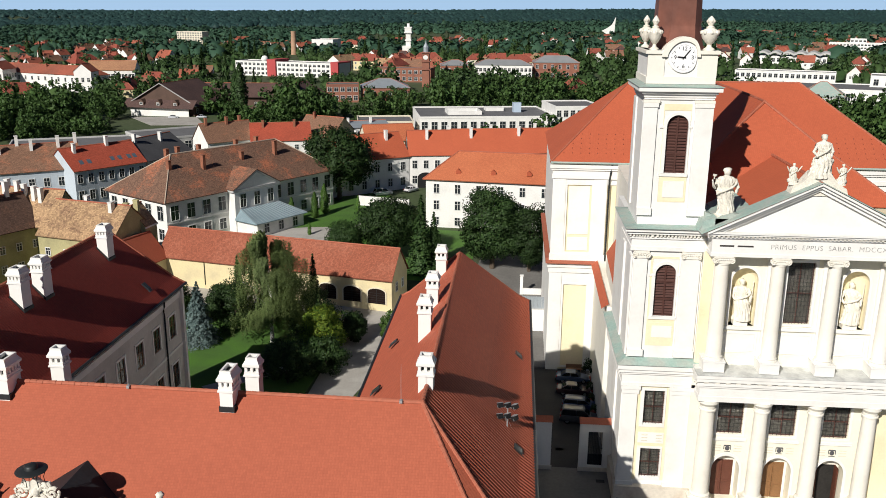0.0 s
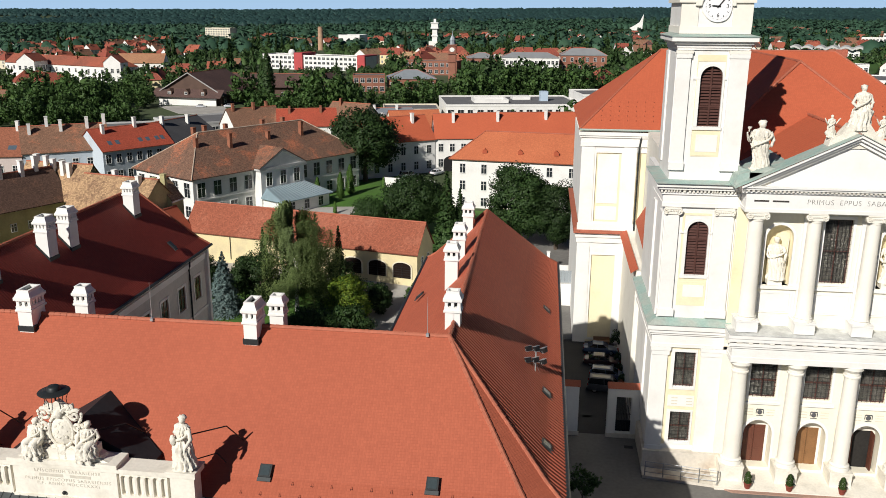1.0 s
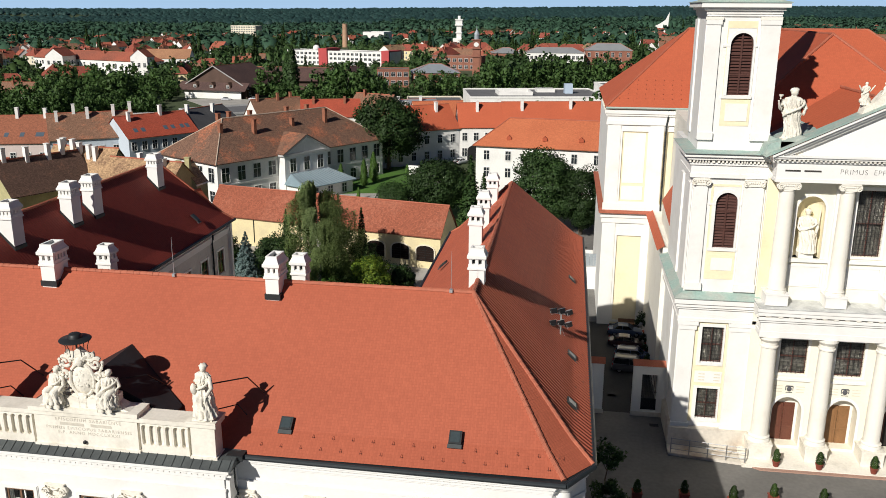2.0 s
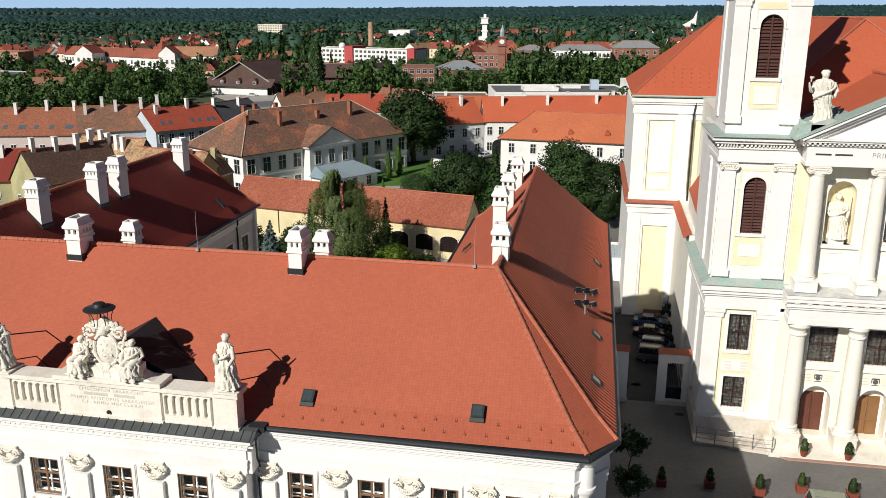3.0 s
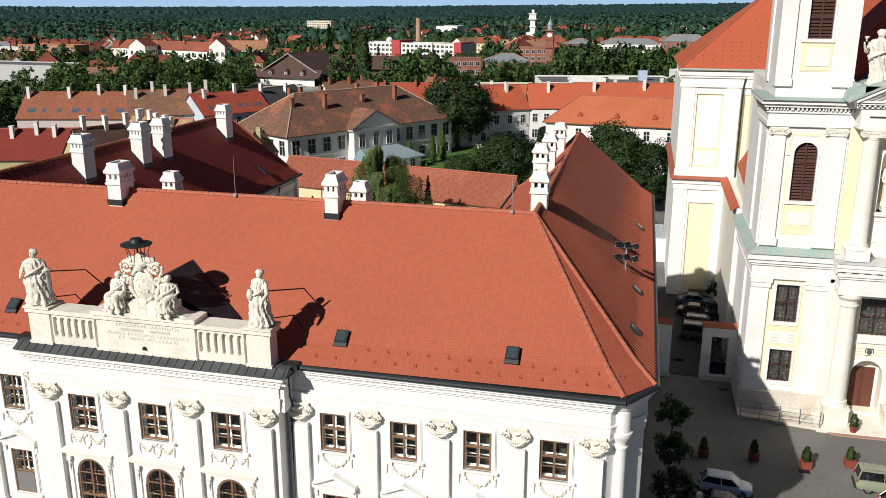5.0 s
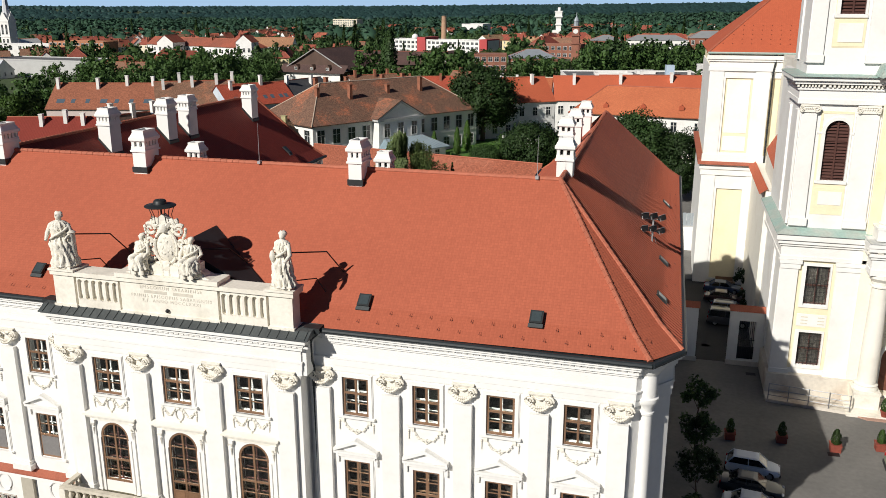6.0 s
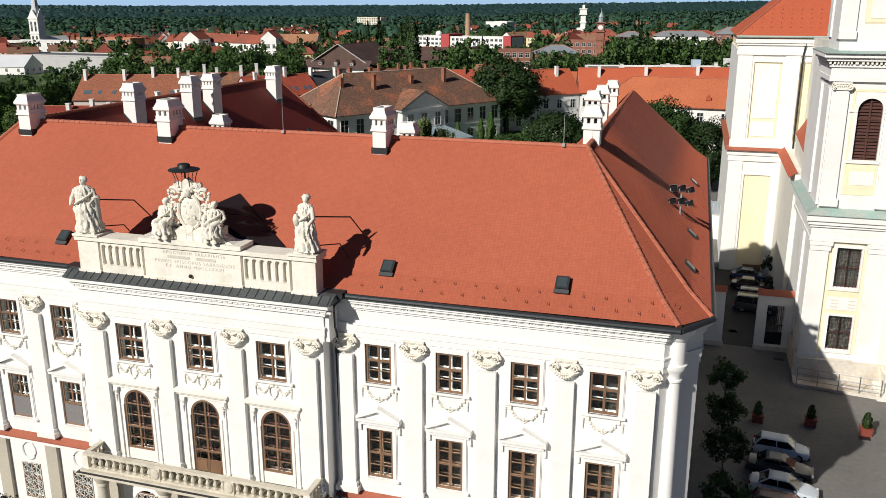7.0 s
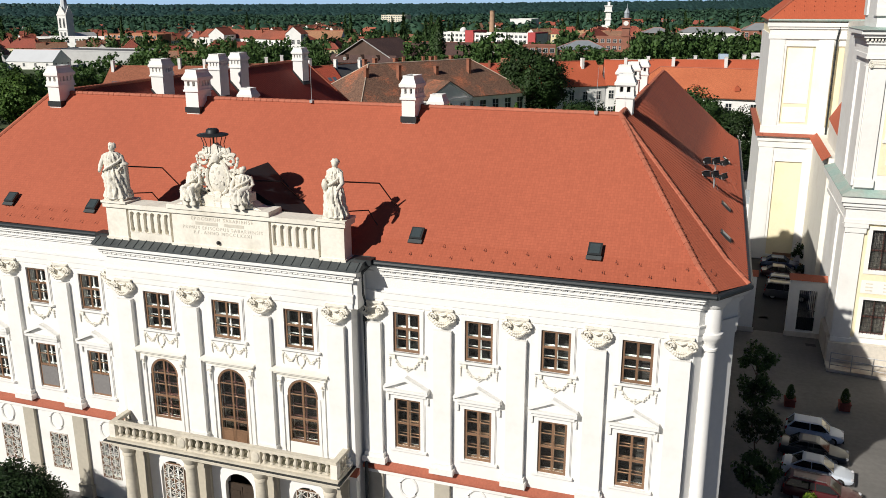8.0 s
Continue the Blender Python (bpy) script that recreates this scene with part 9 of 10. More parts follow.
def leaf_mesh(name, verts, material):
    n = len(verts) // 4
    verts = np.asarray(verts, dtype=np.float32)
    me = bpy.data.meshes.new(name)
    me.vertices.add(n * 4)
    me.vertices.foreach_set("co", np.ascontiguousarray(verts[:, :3]).ravel())
    me.loops.add(n * 4)
    me.loops.foreach_set("vertex_index", np.arange(n * 4, dtype=np.int32))
    me.polygons.add(n)
    me.polygons.foreach_set("loop_start", np.arange(0, n * 4, 4, dtype=np.int32))
    me.polygons.foreach_set("use_smooth", np.ones(n, dtype=bool))
    me.update(calc_edges=True)
    soft = me.attributes.new("custom_normal", "FLOAT_VECTOR", "POINT")
    soft.data.foreach_set("vector", np.ascontiguousarray(verts[:, 3:]).ravel())
    me.materials.append(material)
    return me


def broad_crown(h, w, n_clump, per, leaf, seed, base=0.28, top_round=0.9):
    """An uneven crown: clumps of leaves over an egg-shaped volume, with gaps between them."""
    rs = np.random.RandomState(seed)
    ce, out = [], []
    for i in range(n_clump):
        a, u = rs.uniform(0, 2 * np.pi), rs.uniform(-0.95, 1)
        r = rs.uniform(0.5, 1.0) ** 0.6
        c = np.array([w / 2 * 0.82 * r * np.cos(a) * np.sqrt(1 - u * u), w / 2 * 0.82 * r * np.sin(a) * np.sqrt(1 - u * u), h * (base + (1 - base) * (0.5 + 0.45 * u * r))])
        R = w * rs.uniform(0.10, 0.19)
        d = rs.normal(size=(per, 3))
        d /= np.linalg.norm(d, axis=1)[:, None]
        ce.append(c + d * R * rs.uniform(0.55, 1.05, size=(per, 1)) * np.array([1, 1, 0.8]))
        out.append(d)
    return leaf_arrays(np.concatenate(ce), np.concatenate(out), leaf, rs)


def cone_crown(h, w, layers, per, leaf, seed, base=0.06, droop=0.25):
    """A conifer: whorls of drooping boughs that shorten upwards."""
    rs = np.random.RandomState(seed)
    ce, out = [], []
    for i in range(layers):
        t = i / (layers - 1)
        r = w / 2 * (1 - t) ** 0.85 + 0.08
        z = h * (base + (1 - base) * t)
        nb = max(4, int(13 * (1 - t) + 4))
        for k in range(nb):
            a = 2 * np.pi * (k + rs.rand()) / nb
            rr = r * rs.uniform(0.75, 1.12)
            m = max(3, int(per * (0.3 + 0.7 * (1 - t))))
            s = rs.uniform(0.15, 1, size=m) ** 0.7
            p = np.stack([rr * s * np.cos(a), rr * s * np.sin(a), z - droop * rr * s * s + rs.normal(size=m) * 0.06 * h / 10], axis=1)
            p[:, :2] += rs.normal(size=(m, 2)) * 0.10 * rr
            ce.append(p)
            out.append(np.tile([np.cos(a) * 0.5, np.sin(a) * 0.5, 0.6], (m, 1)))
    return leaf_arrays(np.concatenate(ce), np.concatenate(out), leaf, rs)


def column_crown(h, w, n, leaf, seed, pointed=1.0):
    rs = np.random.RandomState(seed)
    t = rs.uniform(0, 1, n)
    prof = np.minimum(1, t * 6 + 0.35) * (1 - t ** (2.2 / pointed)) ** 0.6
    a = rs.uniform(0, 2 * np.pi, n)
    lump = 1 + 0.18 * np.sin(a * 3 + t * 14) + 0.1 * rs.normal(size=n)
    r = w / 2 * prof * lump * rs.uniform(0.75, 1.0, n)
    ce = np.stack([r * np.cos(a), r * np.sin(a), h * (0.02 + 0.97 * t)], axis=1)
    out = np.stack([np.cos(a), np.sin(a), 0.3 + 0 * a], axis=1)
    return leaf_arrays(ce, out, leaf, rs)


def weeping_crown(h, w, strands, per, leaf, seed):
    """A birch: fine hanging strands from arched boughs."""
    rs = np.random.RandomState(seed)
    ce = []
    nb = 40
    ba, bu, bl = rs.uniform(0, 2 * np.pi, nb), np.linspace(0.08, 0.97, nb), rs.uniform(0.6, 1.0, nb)
    for i in range(strands):
        k = rs.randint(nb)
        f = rs.uniform(0.12, 1)
        a = ba[k] + rs.normal() * 0.16
        u = bu[k]
        r = w / 2 * bl[k] * f * min(1, 0.8 + 1.2 * u, 1.75 - 1.4 * u)
        top = h * (0.16 + 0.84 * u) + h * 0.09 * np.sin(f * 2.6) - 0.3
        ln = h * rs.uniform(0.08, 0.26) * (0.5 + 0.5 * f)
        s = np.linspace(0, 1, per)
        p = np.stack([r * np.cos(a) + 0 * s, r * np.sin(a) + 0 * s, top - ln * s], axis=1) + rs.normal(size=(per, 3)) * 0.13
        ce.append(p)
    ce = np.concatenate(ce)
    out = ce * np.array([1, 1, 0]) / (np.linalg.norm(ce[:, :2], axis=1)[:, None] + 0.3)
    return leaf_arrays(ce, out, leaf, rs, 0.8)


def trunk_build(h, r, limbs, seed, spread):
    rs = random.Random(seed)
    b = Build()
    pts = [(0, 0, -0.5), (0.05 * rs.uniform(-1, 1), 0.05, h * 0.2), (rs.uniform(-0.2, 0.2), rs.uniform(-0.2, 0.2), h * 0.5), (rs.uniform(-0.3, 0.3), rs.uniform(-0.3, 0.3), h * 0.9)]
    b.tube(pts, (r * 1.3, r, r * 0.7, r * 0.15), 8)
    for i in range(limbs):
        a = 2 * math.pi * (i + rs.random() * 0.6) / max(1, limbs)
        z = h * rs.uniform(0.25, 0.6)
        e = spread * rs.uniform(0.6, 0.95)
        b.tube(((0, 0, z), (e * 0.5 * math.cos(a), e * 0.5 * math.sin(a), z + h * 0.14), (e * math.cos(a), e * math.sin(a), z + h * 0.22)), (r * 0.5, r * 0.3, r * 0.08), 6)
    return b


def tree(name, label, x, y, z, crown_mesh, leaf_material, h, r, limbs=5, spread=3.0, bark=None, seed=1, group="", category="tree", scale=1.0, turn=0.0):
    th = thing(name, label, category, group)
    th.matrix_basis = Matrix.Translation((x, y, z)) @ Matrix.Rotation(turn, 4, "Z")
    part("trunk", trunk_build(h, r, limbs, seed, spread), bark or BARK, th, smooth=True)
    part("crown", crown_mesh, leaf_material, th)
    return th


C_BIG = leaf_mesh("crown", broad_crown(12.5, 12.5, 110, 230, 0.36, 3), LEAF_DK)
C_BIG2 = leaf_mesh("crown", broad_crown(14.5, 10.8, 115, 230, 0.36, 5, 0.08), LEAF_DK)
C_RING = leaf_mesh("crown", broad_crown(15, 14, 110, 170, 0.46, 9, 0.15), LEAF_DK)
tree("birch_tree", "tall weeping birch on the garden lawn", -36.0, 116.7, GH(-36, 116), leaf_mesh("crown", weeping_crown(16.6, 15.0, 2500, 26, 0.235, 4), LEAF_BIRCH), LEAF_BIRCH, 15, 0.28, 9, 4.2, BIRCHBARK)
tree("blue_spruce", "blue-grey spruce on the lawn", -46.6, 115.2, GH(-46, 115), leaf_mesh("crown", cone_crown(9.6, 6.0, 28, 52, 0.30, 6), LEAF_BLUE), LEAF_BLUE, 9, 0.16, 0)
tree("shrub_tree", "yellow-green shrubby tree beside the drive", -27.4, 112.4, 0.0, leaf_mesh("crown", broad_crown(7.4, 7.4, 64, 220, 0.29, 8, 0.03), LEAF_YEL), LEAF_YEL, 6, 0.2, 5, 2.5)
for i, (x, y, h, w, lab) in enumerate(((-43.0, 121, 8.0, 9.5, "dark spreading shrub under the birch"), (-30.5, 119, 8.0, 9, "dark spreading shrub under the birch"), (-24.5, 118.5, 4.6, 5.5, "clipped dark shrub beside the drive"), (-17.8, 118.5, 5.2, 4.6, "dark green shrub beside the palace wing"), (-30, 103, 6.4, 8.5, "dark rounded shrub beside the drive"), (-25.6, 106.5, 5.6, 6.5, "dark rounded shrub beside the drive"), (-51.5, 122.5, 7, 6, "dark spreading shrub on the lawn"), (-46.5, 124.5, 6.5, 5.5, "dark spreading shrub by the garages"), (-57, 123, 6.5, 4.5, "dark brown-green shrub in the court corner"), (-39, 127, 4.5, 5, "bright green shrub by the garages"))):
    tree("garden_shrub", lab, x, y, GH(x, y), leaf_mesh("crown", broad_crown(h, w, 50, 190, 0.29, 30 + i, 0.0), LEAF if "green" in lab and "brown" not in lab else LEAF_DK), LEAF_DK, h * 0.7, 0.12, 4, w * 0.3, seed=i, group="garden shrubs", category="shrub")
C_CON = leaf_mesh("crown", cone_crown(11.5, 4.6, 26, 30, 0.42, 12, 0.03, 0.35), LEAF_DK)
for x, y, s in ((-44.5, 127.5, 0.86), (-31.5, 125.0, 0.98)):
    t = tree("dark_conifer", "slim dark conifer on the lawn", x, y, GH(x, y), C_CON, LEAF_DK, 10, 0.14, 0, group="garden conifers")
    t.scale = (s * 0.75, s * 0.75, s)
for x, y, s in ((-17.2, 149, 1.25), (-15.0, 150.5, 0.95), (-13.5, 146, 0.72)):
    t = tree("dark_conifer", "dense dark conifer behind the garages", x, y, GH(x, y), C_CON, LEAF_DK, 10, 0.14, 0, group="park conifers")
    t.scale = (s, s, s)
tree("park_tree", "large dark broadleaf tree in the park", -24.0, 153.5, GH(-24, 153), C_BIG, LEAF_DK, 11, 0.35, 7, 4.5, group="park trees")
tree("park_tree", "large dark broadleaf tree behind the wing", -4.2, 152, GH(-4, 152), C_BIG2, LEAF_DK, 12, 0.35, 7, 3.5, group="park trees", turn=0.6).scale = (1.2, 1.2, 1.1)
t = tree("park_tree", "large dark broadleaf tree behind the wing", 2.6, 151, GH(2.6, 151), C_BIG2, LEAF_DK, 12, 0.35, 7, 3.5, group="park trees", turn=2.2)
t.scale = (0.95, 0.95, 0.9)
t = tree("park_tree", "dark broadleaf tree in the park", -31.5, 150, GH(-31, 150), C_BIG, LEAF_DK, 11, 0.35, 7, 4.5, group="park trees", turn=1.4)
t.scale = (0.62, 0.62, 0.72)
tree("street_tree", "big dark red-tinged tree beside the mansion", -43.5, 203, GH(-43, 203), C_RING, LEAF_DK, 13, 0.4, 8, 5, group="park trees").scale = (1.3, 1.3, 1.22)
C_CYP = leaf_mesh("crown", column_crown(6.5, 1.7, 3200, 0.26, 2), LEAF_CYP)
for x, y, s in ((-49.6, 180.5, 0.85), (-45.0, 183.0, 0.95), (-43.8, 187.5, 1.1), (-36.5, 190, 0.6), (-43.0, 169.5, 0.45), (-36.4, 165.5, 0.45), (-80.5, 163, 1.0)):
    t = tree("cypress", "slim bright green columnar cypress", x, y, GH(x, y), C_CYP, LEAF_CYP, 5.5, 0.08, 0, group="cypresses")
    t.scale = (s, s, s)
C_SM = leaf_mesh("crown", broad_crown(4.4, 3.3, 26, 62, 0.25, 44, 0.45), LEAF_DK)
for i, (x, y) in enumerate(((4.15, 69.2), (3.9, 62.8), (3.9, 57.0), (3.7, 50.4))):
    tree("lane_tree", "small round-headed tree in the shaded lane", x, y, 0.03, C_SM, LEAF_DK, 3.6, 0.07, 5, 0.9, group="lane trees", turn=1.3 * i)
tree("round_shrub", "dense dark round shrub before the palace", -38.5, 34.7, 0.0, leaf_mesh("crown", broad_crown(5.1, 5.3, 90, 260, 0.17, 51, 0.0), LEAF_BUSH), LEAF_BUSH, 3.2, 0.12, 5, 1.5, category="shrub")
tree("flowering_shrub", "pale-flowered shrub top in the lane", 6.4, 48.4, 0.0, leaf_mesh("crown", broad_crown(3.4, 3.0, 34, 90, 0.2, 53, 0.1), LEAF_YEL), LEAF_YEL, 2.4, 0.06, 4, 0.9, category="shrub")

# potted cone shrubs on the square
POT = mat("terracotta_planter", (0.24, 0.055, 0.035), 0.8, 0.15)
C_POT = leaf_mesh("shrub", column_crown(1.7, 1.15, 1500, 0.15, 21, 0.8), LEAF)
for x, y, s in ((6.85, 67.9, 1.0), (10.95, 68.4, 1.0), (15.0, 67.9, 1.1), (18.6, 69.0, 1.0), (22.6, 68.6, 1.1)):
    p = thing("planter", "square terracotta planter with a clipped cone shrub", "planter", "planters on the square", at=(x, y, 0.03))
    part("pot", Build().box(-0.4, 0.4, -0.4, 0.4, 0, 0.6).box(-0.45, 0.45, -0.45, 0.45, 0.53, 0.64), POT, p)
    part("shrub", C_POT, LEAF_DK, p).matrix_basis = pose(0, 0, 0.56) @ Matrix.Diagonal((s * 0.58, s * 0.58, s * 0.74, 1))
for x in (20.1, 23.95, 28.75, 33.6):
    p = thing("planter", "small round terracotta pot with a clipped cone shrub", "planter", "pots on the church steps", at=(x, 75.0, 0.255))
    part("pot", Build().lathe(0, 0, [(0.24, 0), (0.36, 0.5), (0.38, 0.52), (0.38, 0.58)], 12), POT, p, smooth=True)
    part("shrub", C_POT, LEAF_CYP, p).matrix_basis = pose(0, 0, 0.5) @ Matrix.Diagonal((0.6, 0.6, 0.75, 1))
for x, y, s in ((10.2, 103.5, 1.0), (10.1, 100.5, 0.9), (10.2, 97.4, 0.9), (10.3, 107.5, 1.7)):
    p = thing("planter", "dark potted shrub along the church wall", "planter", "pots in the lane", at=(x, y, 0.03))
    part("pot", Build().lathe(0, 0, [(0.4, 0), (0.5, 0.6), (0.5, 0.66)], 10), POT, p, smooth=True)
    part("shrub", C_SM, LEAF_DK, p).matrix_basis = pose(0, 0, -0.2) @ Matrix.Diagonal((0.42 * s, 0.42 * s, 0.45 * s, 1))

# ---- gate wall and rails ----
gw = thing("gate_wall", "white gate wall with tiled coping and iron gates", "gate")
k = Build().box(1.15, 4.35, 84.0, 84.9, 0, 5.75)
part("pier", k, WHITE, gw)
k = Build()
wall_y(k, 7.4, 10.7, 0, 5.75, 84.0, 84.9, [(8.3, 9.9, 0.6, 4.75)])
part("pier", k, WHITE, gw)
for x0, x1 in ((1.15, 4.45), (7.3, 10.7)):
    part("coping", Build().prism_x([(83.75, 5.76), (85.15, 5.76), (84.45, 6.25)], x0, x1), REDBAND, gw, "red tile coping")
    part("base", Build().box(x0 - 0.02, x1 + 0.02, 83.92, 84.0, 0, 0.5), GREYSTONE, gw)
ig = part("iron_gate", Build().box(8.3, 9.9, 84.4, 84.44, 0.6, 1.9).box(8.3, 9.9, 84.4, 84.44, 2.6, 2.66).box(8.3, 9.9, 84.4, 84.44, 4.66, 4.74), BLACK, gw, "black wrought-iron gate")
for i in range(9):
    part("bar", Build().box(8.42 + 0.17 * i, 8.46 + 0.17 * i, 84.36, 84.396, 0.62, 4.66), BLACK, ig)
rail = thing("ramp_rail", "grey steel handrail along the church ramp", "railing")
RP = [Vector((10.6, 76.05, 0.1)), Vector((14.0, 75.6, 0.1)), Vector((17.3, 75.05, 0.1))]
STEEL = mat("brushed_steel", (0.35, 0.36, 0.37), 0.4, 0.1, metal=0.8)
for i in range(5):
    p = RP[0].lerp(RP[2], i / 4)
    part("post", Build().tube((p, p + Vector((0, 0, 1.75))), 0.05, 6), STEEL, rail)
for z in (0.6, 1.15, 1.7):
    part("rail", Build().tube((RP[0] + Vector((0, 0, z)), RP[2] + Vector((0, 0, z))), 0.035, 6), STEEL, rail)
solo("ramp", Build().prism([(10.4, 76.0), (17.4, 74.95), (17.4, 77.6), (10.4, 77.7)], 0.0, 0.3), GREYSTONE, "stone access ramp beside the church steps", "ramp", kind="structure")
solo("kerb", Build().prism([(17.3, 75.1), (18.6, 74.25), (44, 74.25), (44, 74.66), (18.7, 74.66), (17.42, 75.4)], 0.0, 0.14), mat("red_kerb_stone", (0.42, 0.26, 0.20), 0.85, 0.12), "pinkish kerb stone before the church", "kerb", kind="structure")
solo("bench", Build().box(7.4, 9.6, 110.4, 111.0, 0.42, 0.5).box(7.4, 9.6, 110.95, 111.03, 0.5, 1.0).box(7.5, 7.6, 110.45, 110.95, 0, 0.42).box(9.4, 9.5, 110.45, 110.95, 0, 0.42), BROWNWOOD, "dark wooden bench against the church wall", "bench")
for x, y in ((5.6, 88.5), (14.8, 67.2), (9.6, 82.0)):
    solo("drain_cover", Build().box(x - 0.45, x + 0.45, y - 0.3, y + 0.3, 0.02, 0.045), BLACK, "dark iron drain cover in the paving", "drain cover", "drain covers")


# wall and gate closing the lane behind the wing
yw = thing("yard_wall", "white rendered yard wall with a grey sheet screen on top", "wall", at=(3.1, 125.0, GH(3, 125)))
part("wall", Build().box(-1.9, 2.4, -0.2, 0.2, -0.4, 3.7), WHITE, yw)
part("coping", Build().box(-2.0, 2.5, -0.28, 0.28, 3.7, 3.8), TOWNW["grey"], yw)
for i in range(7):
    part("sheet", Build().box(-1.85 + 0.6 * i, -1.28 + 0.6 * i, -0.05, -0.02, 3.8, 5.7), ROOF_MET, yw)
for x in (-1.85, 0.25, 2.3):
    part("post", Build().box(x - 0.04, x + 0.04, -0.02, 0.06, 3.8, 5.75), PALEMET, yw)
pw = thing("garden_wall", "low white garden wall with a square pillar behind the yard", "wall", at=(1.2, 140.0, GH(1, 140)))
part("pillar", Build().box(-0.25, 0.25, -0.25, 0.25, -0.4, 3.4).box(-0.32, 0.32, -0.32, 0.32, 3.4, 3.55), WHITE, pw)
part("wall", Build().box(0.25, 5.5, -0.15, 0.15, -0.4, 1.2), WHITE, pw)

# ---- cars ----
TYRE = mat("tyre_rubber", (0.02, 0.02, 0.02), 0.9, 0.1)
RIM = mat("alloy_rim", (0.45, 0.45, 0.46), 0.35, 0.1, metal=0.8)
CARGLASS = mat("car_glass", (0.012, 0.014, 0.016), 0.05, 0.1, bump=0.0, spec=0.8)
LAMPG = mat("lamp_glass", (0.6, 0.6, 0.62), 0.15, 0.05, bump=0.0)
LAMPR = mat("red_lamp_glass", (0.35, 0.02, 0.02), 0.2, 0.05, bump=0.0)
BUMPER = mat("dark_plastic", (0.03, 0.03, 0.032), 0.6, 0.1)


def car(label, x, y, turn, colour, kind="hatch", z=0.03, name="car"):
    """A parked car: body, cabin, glass, wheels and lamps; it faces its own +x."""
    paint = mat("car_paint_%02d%02d%02d" % tuple(int(c * 99) for c in colour), colour, 0.28, 0.02, 0.5, 20.0, 0.0, spec=0.6)
    L, W, H, belt = {"hatch": (4.0, 1.72, 1.5, 0.92), "sedan": (4.55, 1.78, 1.45, 0.9), "wagon": (4.7, 1.8, 1.5, 0.95), "suv": (4.75, 1.88, 1.85, 1.08)}[kind]
    th = thing(name, label, "car", "parked cars")
    th.matrix_basis = pose(x, y, z + rise(x, y), 0, 0, turn)
    b = Build()
    st = [(-0.5, 0.42, 0.74, 0.80), (-0.47, 0.28, belt - 0.04, 0.92), (-0.36, 0.2, belt + 0.02, 1.0), (0.0, 0.2, belt, 1.0), (0.2, 0.2, belt - 0.02, 1.0), (0.34, 0.22, belt - 0.10, 0.97), (0.45, 0.28, belt - 0.2, 0.9), (0.5, 0.38, belt - 0.34, 0.78)]
    if kind == "sedan":
        st[1] = (-0.47, 0.28, belt - 0.02, 0.9)
    rings = []
    for t, zl, zh, w in st:
        hw = W / 2 * w
        X = t * L
        rings.append([(X, -hw * 0.9, zl), (X, -hw, zl + 0.18), (X, -hw, (zl + zh) / 2 + 0.1), (X, -hw * 0.93, zh - 0.02), (X, -hw * 0.5, zh + 0.03), (X, hw * 0.5, zh + 0.03), (X, hw * 0.93, zh - 0.02), (X, hw, (zl + zh) / 2 + 0.1), (X, hw, zl + 0.18), (X, hw * 0.9, zl)])
    for lo, hi in zip(rings, rings[1:]):
        for i in range(10):
            j = (i + 1) % 10
            b.face((lo[i], lo[j], hi[j], hi[i]))
    b.face(rings[0][::-1]), b.face(rings[-1])
    part("body", b, paint, th, smooth=True)
    f0, f1, r0, r1 = {"hatch": (0.26, 0.10, -0.36, -0.47), "sedan": (0.22, 0.07, -0.22, -0.37), "wagon": (0.24, 0.09, -0.42, -0.48), "suv": (0.25, 0.12, -0.44, -0.48)}[kind]
    g = Build()
    hb, hr = W / 2 * 0.92, W / 2 * 0.74
    lo = [(f0 * L, -hb * 0.9, belt), (f0 * L, hb * 0.9, belt), (r1 * L, hb * 0.9, belt + 0.02), (r1 * L, -hb * 0.9, belt + 0.02)]
    hi = [(f1 * L, -hr, H - 0.06), (f1 * L, hr, H - 0.06), (r0 * L, hr, H - 0.05), (r0 * L, -hr, H - 0.05)]
    for i in range(4):
        j = (i + 1) % 4
        g.face((lo[i], lo[j], hi[j], hi[i]))
    g.face(hi)
    part("cabin_glass", g, CARGLASS, th, "dark car glass")
    rf = Build()
    e = 0.03
    top = [(f1 * L + e, -hr - e, H - 0.07), (f1 * L + e, hr + e, H - 0.07), (r0 * L - e, hr + e, H - 0.06), (r0 * L - e, -hr - e, H - 0.06)]
    crown = [(f1 * L - 0.25, -hr * 0.75, H), (f1 * L - 0.25, hr * 0.75, H), (r0 * L + 0.2, hr * 0.75, H), (r0 * L + 0.2, -hr * 0.75, H)]
    rf.face(crown)
    for i in range(4):
        j = (i + 1) % 4
        rf.face((top[i], top[j], crown[j], crown[i]))
    for s in (-1, 1):
        for (ax, az), (bx, bz), wd in (((f0, belt), (f1, H - 0.05), 0.035), ((r1, belt), (r0, H - 0.05), 0.06), ((-0.08, belt), (-0.09, H - 0.05), 0.035)):
            part("pillar", Build().tube(((ax * L, s * (hb * 0.9 + 0.005), az), (bx * L, s * (hr + 0.012), bz)), wd, 5), paint, th)
    part("roof", rf, paint, th)
